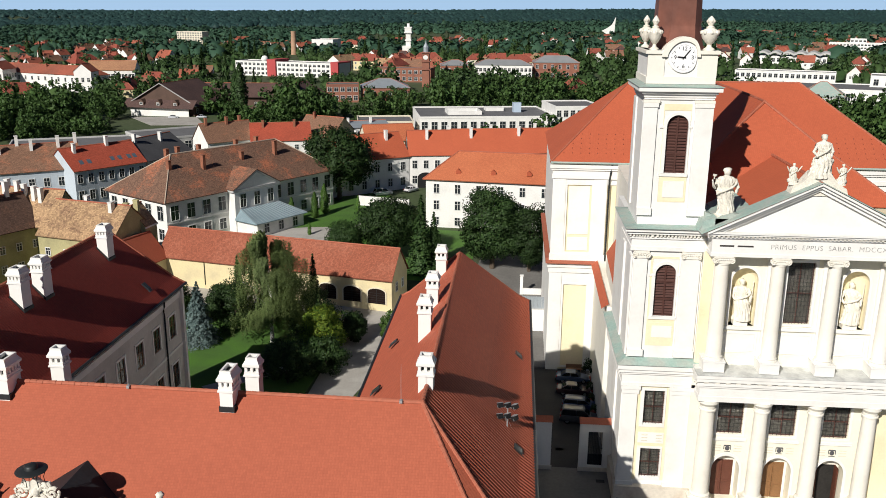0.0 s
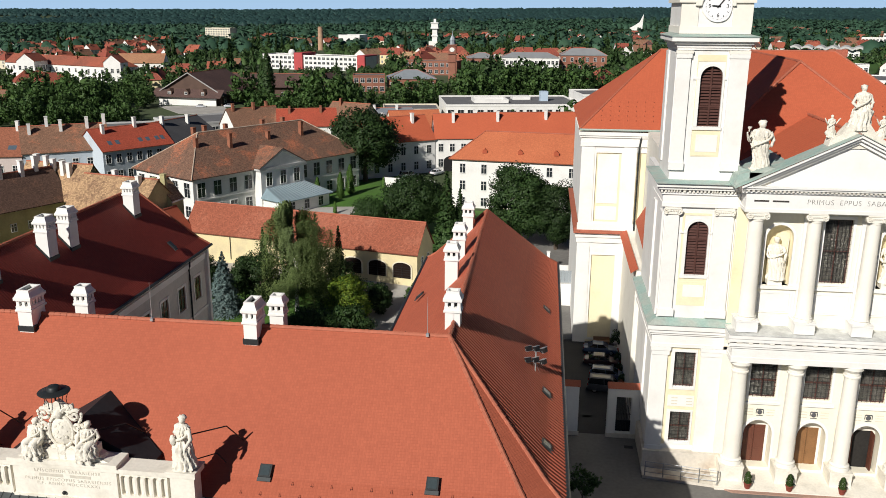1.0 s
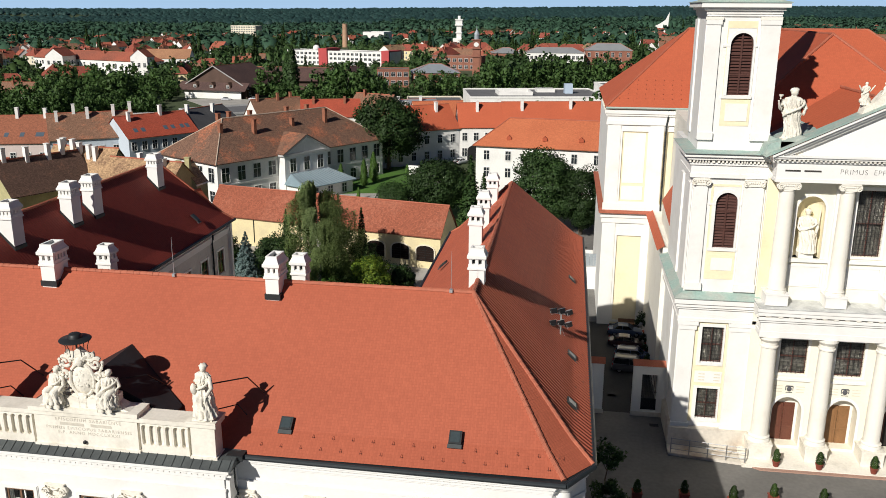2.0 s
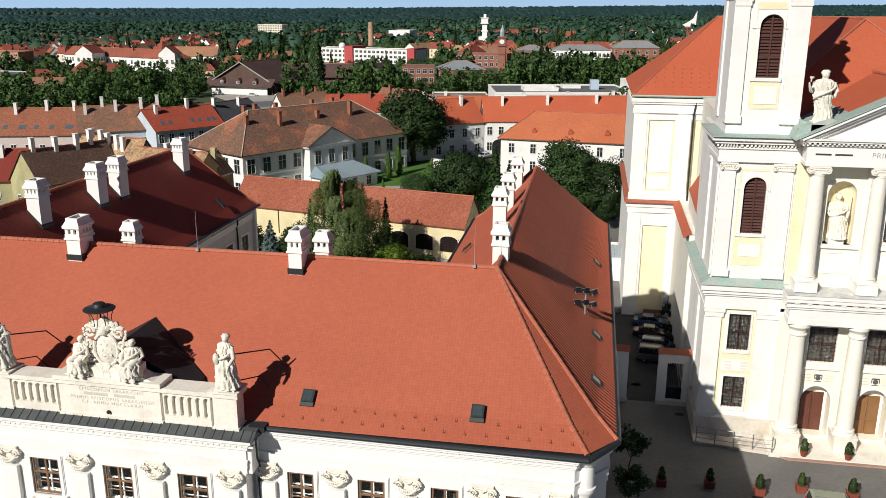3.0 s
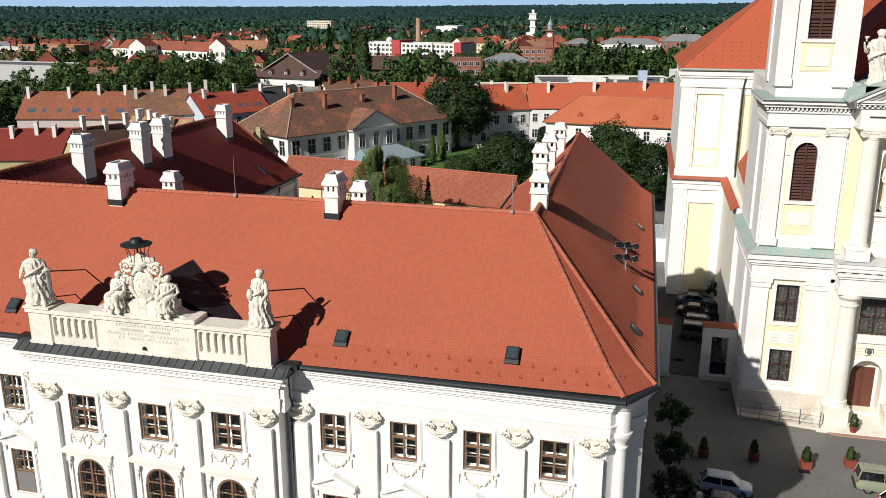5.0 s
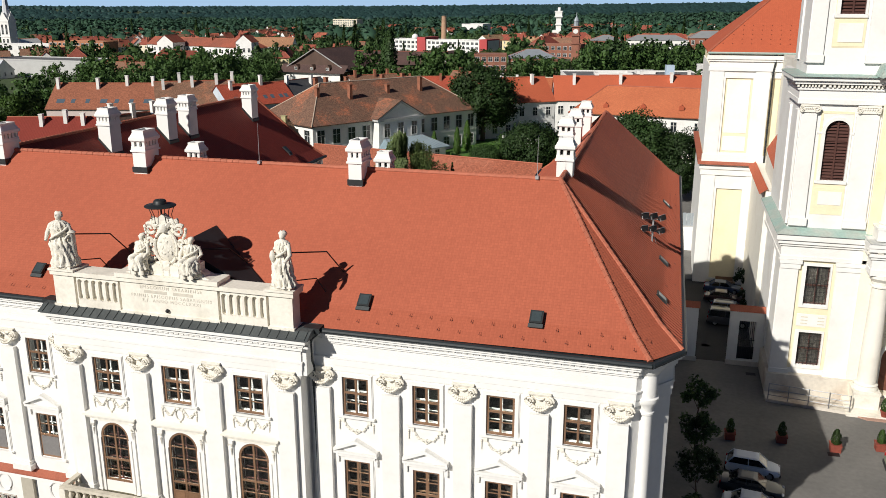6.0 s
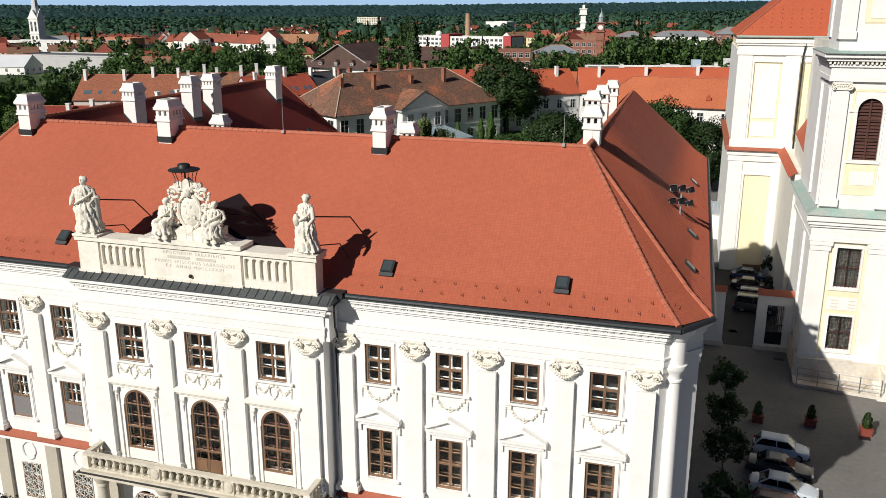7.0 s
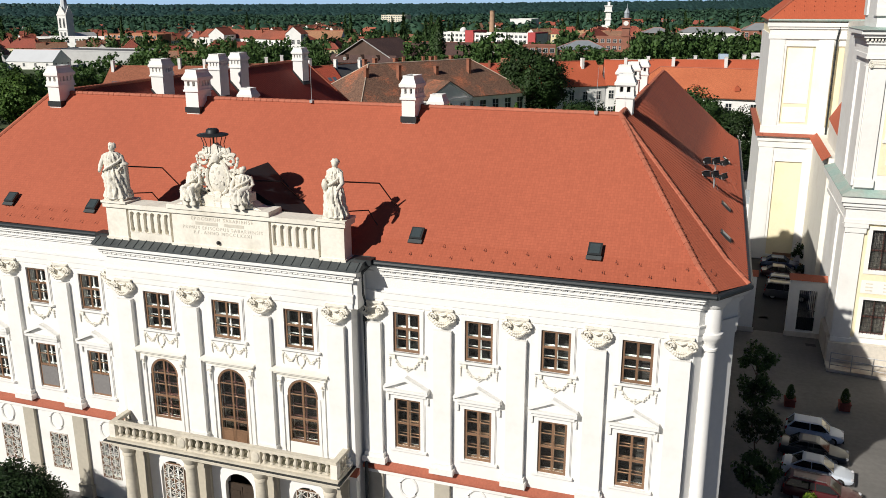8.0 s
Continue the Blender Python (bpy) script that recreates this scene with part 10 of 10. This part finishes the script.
    for t in (-0.31, 0.31):
        for s in (-1, 1):
            w = Build()
            r = 0.33 if kind != "suv" else 0.38
            ring = [(r * math.cos(2 * math.pi * i / 16), r + r * math.sin(2 * math.pi * i / 16)) for i in range(16)]
            yy = s * W / 2 * 0.98
            w.prism_y([(t * L + p, q) for p, q in ring], *sorted((yy, yy - s * 0.22)))
            wh = part("wheel", w, TYRE, th, "black tyre")
            part("rim", Build().prism_y([(t * L + p * 0.62, r + (q - r) * 0.62) for p, q in ring], *sorted((yy + s * 0.012, yy - s * 0.05))), RIM, wh)
    for s in (-1, 1):
        part("headlight", Build().ball((0.475 * L, s * W * 0.33, belt - 0.28), 0.13, 5, (0.9, 1.5, 0.7)), LAMPG, th, smooth=True)
        part("tail_light", Build().ball((-0.485 * L, s * W * 0.38, belt - 0.12), 0.12, 5, (0.6, 0.8, 1.5)), LAMPR, th, smooth=True)
        part("mirror", Build().ball((f0 * L - 0.25, s * W * 0.53, belt + 0.04), 0.11, 5, (0.8, 1.1, 0.8)), paint, th, smooth=True)
    part("bumper", Build().box(0.485 * L, 0.515 * L, -W * 0.38, W * 0.38, 0.26, 0.48).box(-0.515 * L, -0.49 * L, -W * 0.4, W * 0.4, 0.3, 0.55), BUMPER, th)
    if kind in ("wagon", "suv"):
        for s in (-1, 1):
            part("roof_rail", Build().tube(((f1 * L - 0.2, s * hr * 0.8, H + 0.06), (r0 * L + 0.2, s * hr * 0.8, H + 0.06)), 0.03, 5), STEEL, th)
    return th


car("small white hatchback parked in the shaded lane", 8.2, 62.6, -6, (0.62, 0.68, 0.76), "hatch")
car("black sedan parked beside a white hatchback", 7.9, 59.6, -7, (0.02, 0.024, 0.03), "sedan")
car("silver-white sedan parked in the lane", 7.9, 56.8, -8, (0.55, 0.60, 0.66), "sedan")
car("dark red estate with roof bars in the lane", 7.9, 53.9, -8, (0.075, 0.012, 0.014), "wagon")
car("olive-grey estate car parked on the square", 20.6, 65.6, -3, (0.26, 0.28, 0.20), "suv")
car("white hatchback parked on the square", 21.3, 62.4, -3, (0.7, 0.72, 0.74), "hatch")
car("dark blue sedan parked behind the gate", 8.2, 107.6, -4, (0.06, 0.09, 0.16), "sedan")
car("black-red sedan parked behind the gate", 8.1, 103.6, -4, (0.05, 0.02, 0.02), "sedan")
car("dark blue estate parked behind the gate", 8.7, 99.2, -6, (0.05, 0.08, 0.17), "wagon")
car("dark grey off-road car parked behind the gate", 8.3, 95.6, -6, (0.06, 0.06, 0.07), "suv")
car("white van parked by the ring street", -33.5, 208.5, 30, (0.7, 0.7, 0.7), "suv", 3.6)
car("white car by the archway", -27.0, 213.5, 60, (0.65, 0.66, 0.68), "sedan", 3.6)
for x, y in ((-150, 362), (-138, 364)):
    car("silver car parked before the chalet hall", x, y, 5, (0.5, 0.52, 0.55), "sedan", 3.5)

# ---- woods and town trees ----
def proto(n_clump, per, leaf, seed, h=10.0, w=8.5, base=0.1):
    return broad_crown(h, w, n_clump, per, leaf, seed, base).astype(np.float32)


def scatter(name, label, spots, protos, material, seed):
    """One object of many tree crowns; spots: x, y, z, height, width."""
    rs = np.random.RandomState(seed)
    out = []
    for x, y, z, h, w in spots:
        p = protos[rs.randint(len(protos))]
        a = rs.uniform(0, 2 * np.pi)
        c, s = np.cos(a) * w / 8.5, np.sin(a) * w / 8.5
        q = np.empty_like(p)
        q[:, 0], q[:, 1], q[:, 2] = p[:, 0] * c - p[:, 1] * s + x, p[:, 0] * s + p[:, 1] * c + y, p[:, 2] * h / 10.0 + z - 0.2
        c, s = np.cos(a), np.sin(a)
        q[:, 3], q[:, 4], q[:, 5] = p[:, 3] * c - p[:, 4] * s, p[:, 3] * s + p[:, 4] * c, p[:, 5]
        out.append(q)
    me = leaf_mesh(name, np.concatenate(out), material)
    return tagged(new(name, me), label, "trees", "", "stuff")


RV = random.Random(5)
LEAF_MID = leaf_mat("street_tree_leaves", (0.029, 0.062, 0.017), (0.060, 0.106, 0.028), 0.22)


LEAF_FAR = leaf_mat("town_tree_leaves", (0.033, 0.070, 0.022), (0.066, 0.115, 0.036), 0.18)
# the blue of distant haze is put into these two leaf colours
LEAF_WOOD = leaf_mat("hazed_wood_foliage", (0.026, 0.062, 0.038), (0.043, 0.090, 0.054), 0.12)
LEAF_RIM = leaf_mat("hazed_hill_wood", (0.017, 0.045, 0.043), (0.022, 0.053, 0.048), 0.0)


def core(seed, fine=1, spiky=0.0):
    """The dense inside of a crown about 10 m high and 8.5 m wide: points, shading normals and faces."""
    bm = bmesh.new()
    bmesh.ops.create_icosphere(bm, subdivisions=fine, radius=1.0)
    vs, ns = [], []
    for v in bm.verts:
        q = 1 + 0.5 * noise.noise(v.co * 1.7 + Vector((seed * 3.1, seed * 1.7, 0)))
        w = 1 - spiky * (0.5 + 0.5 * v.co.z)
        vs.append((4.25 * v.co.x * q * w, 4.25 * v.co.y * q * w, max(0.0, 5.0 + 5.0 * v.co.z * q)))
        ns.append(tuple((v.co + Vector((0, 0, 0.9))).normalized()))
    fs = [[v.index for v in f.verts] for f in bm.faces]
    bm.free()
    return np.array(vs, dtype=np.float32), np.array(ns, dtype=np.float32), np.array(fs, dtype=np.int32)


def core_wood(name, label, spots, protos, material, seed, shrink=1.0):
    """One object of many dense crowns; spots: x, y, z, height, width."""
    rs = np.random.RandomState(seed)
    V, N, F, off = [], [], [], 0
    for x, y, z, h, w in spots:
        p, nrm, f = protos[rs.randint(len(protos))]
        a = rs.uniform(0, 2 * np.pi)
        c, s = np.cos(a), np.sin(a)
        k = w / 8.5 * shrink
        V.append(np.stack([(p[:, 0] * c - p[:, 1] * s) * k + x, (p[:, 0] * s + p[:, 1] * c) * k + y, p[:, 2] * h / 10.0 * shrink + z - 0.5], axis=1))
        N.append(np.stack([nrm[:, 0] * c - nrm[:, 1] * s, nrm[:, 0] * s + nrm[:, 1] * c, nrm[:, 2]], axis=1))
        F.append(f + off)
        off += len(p)
    V, N, F = np.concatenate(V), np.concatenate(N), np.concatenate(F)
    me = bpy.data.meshes.new(name)
    me.vertices.add(len(V))
    me.vertices.foreach_set("co", V.astype(np.float32).ravel())
    me.loops.add(F.size)
    me.loops.foreach_set("vertex_index", F.astype(np.int32).ravel())
    me.polygons.add(len(F))
    me.polygons.foreach_set("loop_start", np.arange(0, F.size, 3, dtype=np.int32))
    me.polygons.foreach_set("use_smooth", np.ones(len(F), dtype=bool))
    me.update(calc_edges=True)
    soft = me.attributes.new("custom_normal", "FLOAT_VECTOR", "POINT")
    soft.data.foreach_set("vector", N.astype(np.float32).ravel())
    me.materials.append(material)
    return tagged(new(name, me), label, "trees", "", "stuff")


mid, far, wood, rim = [], [], [], []


def add_tree(lst, x, y, h, w):
    az, d = math.degrees(math.atan2(-x, y)), math.hypot(x, y)
    if 5.4 < az < 12.4 and 290 < d < 520:
        if d < 432 or az < 7.6:
            if RV.random() < 0.6:
                return
            h, w = min(h, 4.5), min(w, 5)
    if 10.5 < az < 19.5 and 440 < d < 620:
        h, w = min(h, 6.0), min(w, 6.5)
    lst.append((x, y, GH(x, y), h, w))


# tall groups between the street and the halls
for cx, cy, rx, ry, n, hh in ((10, 405, 60, 42, 46, 9.5), (-20, 478, 62, 22, 26, 10), (75, 640, 70, 90, 70, 11), (-30, 372, 60, 14, 20, 8), (-190, 262, 40, 12, 26, 7), (-212, 330, 34, 28, 56, 12.5), (-185, 300, 40, 14, 30, 9), (-225, 285, 30, 14, 24, 9), (-185, 290, 14, 12, 8, 11), (-96, 348, 22, 12, 10, 15), (-112, 372, 12, 8, 6, 18), (-100, 330, 16, 8, 8, 9), (-55, 360, 34, 26, 34, 15), (-205, 365, 22, 14, 14, 14), (-10, 385, 50, 24, 40, 14), (40, 400, 60, 30, 40, 14), (-190, 430, 40, 16, 24, 13), (-120, 450, 30, 12, 20, 13), (-75, 490, 30, 10, 14, 13), (-30, 480, 30, 16, 24, 14), (100, 300, 40, 60, 50, 12), (150, 330, 60, 40, 40, 13), (60, 330, 25, 40, 20, 12), (-25, 440, 60, 25, 40, 14), (-150, 560, 50, 20, 30, 13), (-300, 430, 60, 20, 30, 13)):
    for i in range(n):
        a, r = RV.uniform(0, 2 * math.pi), math.sqrt(RV.random())
        x, y = cx + rx * r * math.cos(a), cy + ry * r * math.sin(a)
        if free(x, y, -6):
            s = RV.uniform(0.7, 1.25)
            add_tree(mid if y < 420 else far, x, y, hh * s, hh * 0.75 * s)
for cx, cy, rx, ry, n, hh in ((-180, 345, 10, 22, 18, 8), (-168, 316, 14, 10, 14, 7), (-200, 385, 14, 24, 18, 10), (-135, 372, 3, 3, 3, 14), (-112, 394, 4, 4, 3, 14), (-120, 372, 14, 4, 8, 6), (-108, 352, 16, 8, 14, 8), (-58, 357, 12, 10, 10, 11), (-80, 372, 12, 7, 10, 6.5), (-45, 418, 20, 8, 16, 9), (-76, 404, 14, 10, 10, 5), (4, 428, 26, 6, 22, 13), (-90, 300, 10, 6, 6, 7), (-283, 352, 30, 6, 13, 8)):
    for i in range(n):
        a, r = RV.uniform(0, 2 * math.pi), math.sqrt(RV.random())
        x, y = cx + rx * r * math.cos(a), cy + ry * r * math.sin(a)
        s = RV.uniform(0.75, 1.2)
        mid.append((x, y, GH(x, y), hh * s, hh * 0.8 * s))
n = 0
while n < 2700:
    az = radians(RV.uniform(-29, 50))
    d = 225 + 1150 * RV.random() ** 0.9
    x, y = -d * math.sin(az), d * math.cos(az)
    n += 1
    if abs(az - radians(6.4)) < radians(0.9) and d < 500 or radians(8) < az < radians(12) and 380 < d < 440:
        continue
    if d < 372 and radians(1) < az < radians(29) and RV.random() < 0.88:
        continue
    if d < 300 and RV.random() < 0.4:
        continue
    if not free(x, y, -2) or any((x - a) ** 2 + (y - b2) ** 2 < 9.5 ** 2 for a, b2 in spots):
        continue
    if RV.random() < 0.35 and any((x - a) ** 2 + (y - b2 + 12) ** 2 < 13 ** 2 for a, b2 in spots):
        continue
    h = RV.uniform(6, 13) * (1 + 0.25 * noise.noise((x * 0.01, y * 0.01, 0.3)))
    add_tree(mid if d < 420 else far, x, y, h, h * RV.uniform(0.75, 1.05))
while len(wood) < 4600:
    az = radians(RV.uniform(-30, 51))
    d = 850 + 1500 * RV.random() ** 0.8
    x, y = -d * math.sin(az), d * math.cos(az)
    if not free(x, y, -2) or d < 1300 and (not free(x, y, -4) or RV.random() < 0.2 or any((x - a) ** 2 + (y - b2) ** 2 < 10 ** 2 for a, b2 in spots)):
        continue
    if noise.noise((x * 0.0022, y * 0.0022, 9.1)) < -0.28:
        continue
    if radians(-7.0) < az < radians(-4.3) and 1330 < d < 1720:
        continue
    h = RV.uniform(10, 18)
    add_tree(wood, x, y, h, h * RV.uniform(0.9, 1.3))
while len(rim) < 11000:
    az = radians(RV.uniform(-31, 52))
    d = 2200 + 2600 * RV.random() ** 0.85
    x, y = -d * math.sin(az), d * math.cos(az)
    if noise.noise((x * 0.0012, y * 0.0012, 4.1)) < -0.38:
        continue
    h = RV.uniform(13, 17)
    add_tree(rim, x, y, h * RV.uniform(0.8, 1.1), h * RV.uniform(1.0, 2.0))
mid = [q for q in mid if not (20.5 < math.degrees(math.atan2(-q[0], q[1])) < 24.9 and 322 < math.hypot(q[0], q[1]) < 405)]
scatter("street_trees", "green broadleaf trees among the nearer houses", mid, [proto(22, 16, 1.1, s) for s in (61, 62, 63)], LEAF_MID, 1)
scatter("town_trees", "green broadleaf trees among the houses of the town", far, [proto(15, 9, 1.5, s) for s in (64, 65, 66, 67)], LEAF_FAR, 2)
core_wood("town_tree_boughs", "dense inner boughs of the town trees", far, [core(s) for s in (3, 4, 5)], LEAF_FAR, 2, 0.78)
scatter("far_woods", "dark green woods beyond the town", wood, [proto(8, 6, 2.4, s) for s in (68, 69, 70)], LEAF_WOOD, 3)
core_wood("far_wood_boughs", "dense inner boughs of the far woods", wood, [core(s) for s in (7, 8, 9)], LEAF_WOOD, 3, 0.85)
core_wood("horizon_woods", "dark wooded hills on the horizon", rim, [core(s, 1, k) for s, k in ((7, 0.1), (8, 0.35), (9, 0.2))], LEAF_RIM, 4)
firs = []
for i in range(90):
    az, d = radians(RV.uniform(-24, 46)), RV.uniform(430, 1250)
    x, y = -d * math.sin(az), d * math.cos(az)
    if free(x, y, 0) and not (5 < math.degrees(az) < 13 and d < 520):
        h = RV.uniform(14, 25)
        firs.append((x, y, GH(x, y), h, h * RV.uniform(0.25, 0.42)))
scatter("town_conifers", "tall dark conifers standing above the town trees", firs, [cone_crown(10, 8.5, 12, 7, 1.5, s, 0.05, 0.3).astype(np.float32) for s in (91, 92)], LEAF_DK, 6)
C_LIGHT = leaf_mesh("crown", broad_crown(12.5, 11.5, 90, 90, 0.6, 83, 0.1), leaf_mat("bright_green_leaves", (0.032, 0.070, 0.014), (0.085, 0.145, 0.03)))
for i, (x, y, q) in enumerate(((-156, 177, 1.0), (-164, 168, 1.1), (-172, 178, 1.1), (-163, 190, 0.95), (-150, 163, 0.8))):
    t = tree("garden_tree", "bright green broadleaf tree beside the town houses", x, y, GH(x, y), C_LIGHT, LEAF, 10, 0.3, 6, 4, group="garden trees", turn=1.7 * i)
    t.scale = (q, q, q)
C_POP = leaf_mesh("crown", column_crown(24, 6.0, 2600, 1.0, 77, 0.9), LEAF_DK)
for x, y, s in ((-118, 358, 1.0), (-121, 361, 0.85), (-108, 392, 0.62)):
    t = tree("poplar", "tall dark columnar poplar between the houses", x, y, GH(x, y), C_POP, LEAF_DK, 20, 0.3, 0, group="poplars")
    t.scale = (s, s, s)
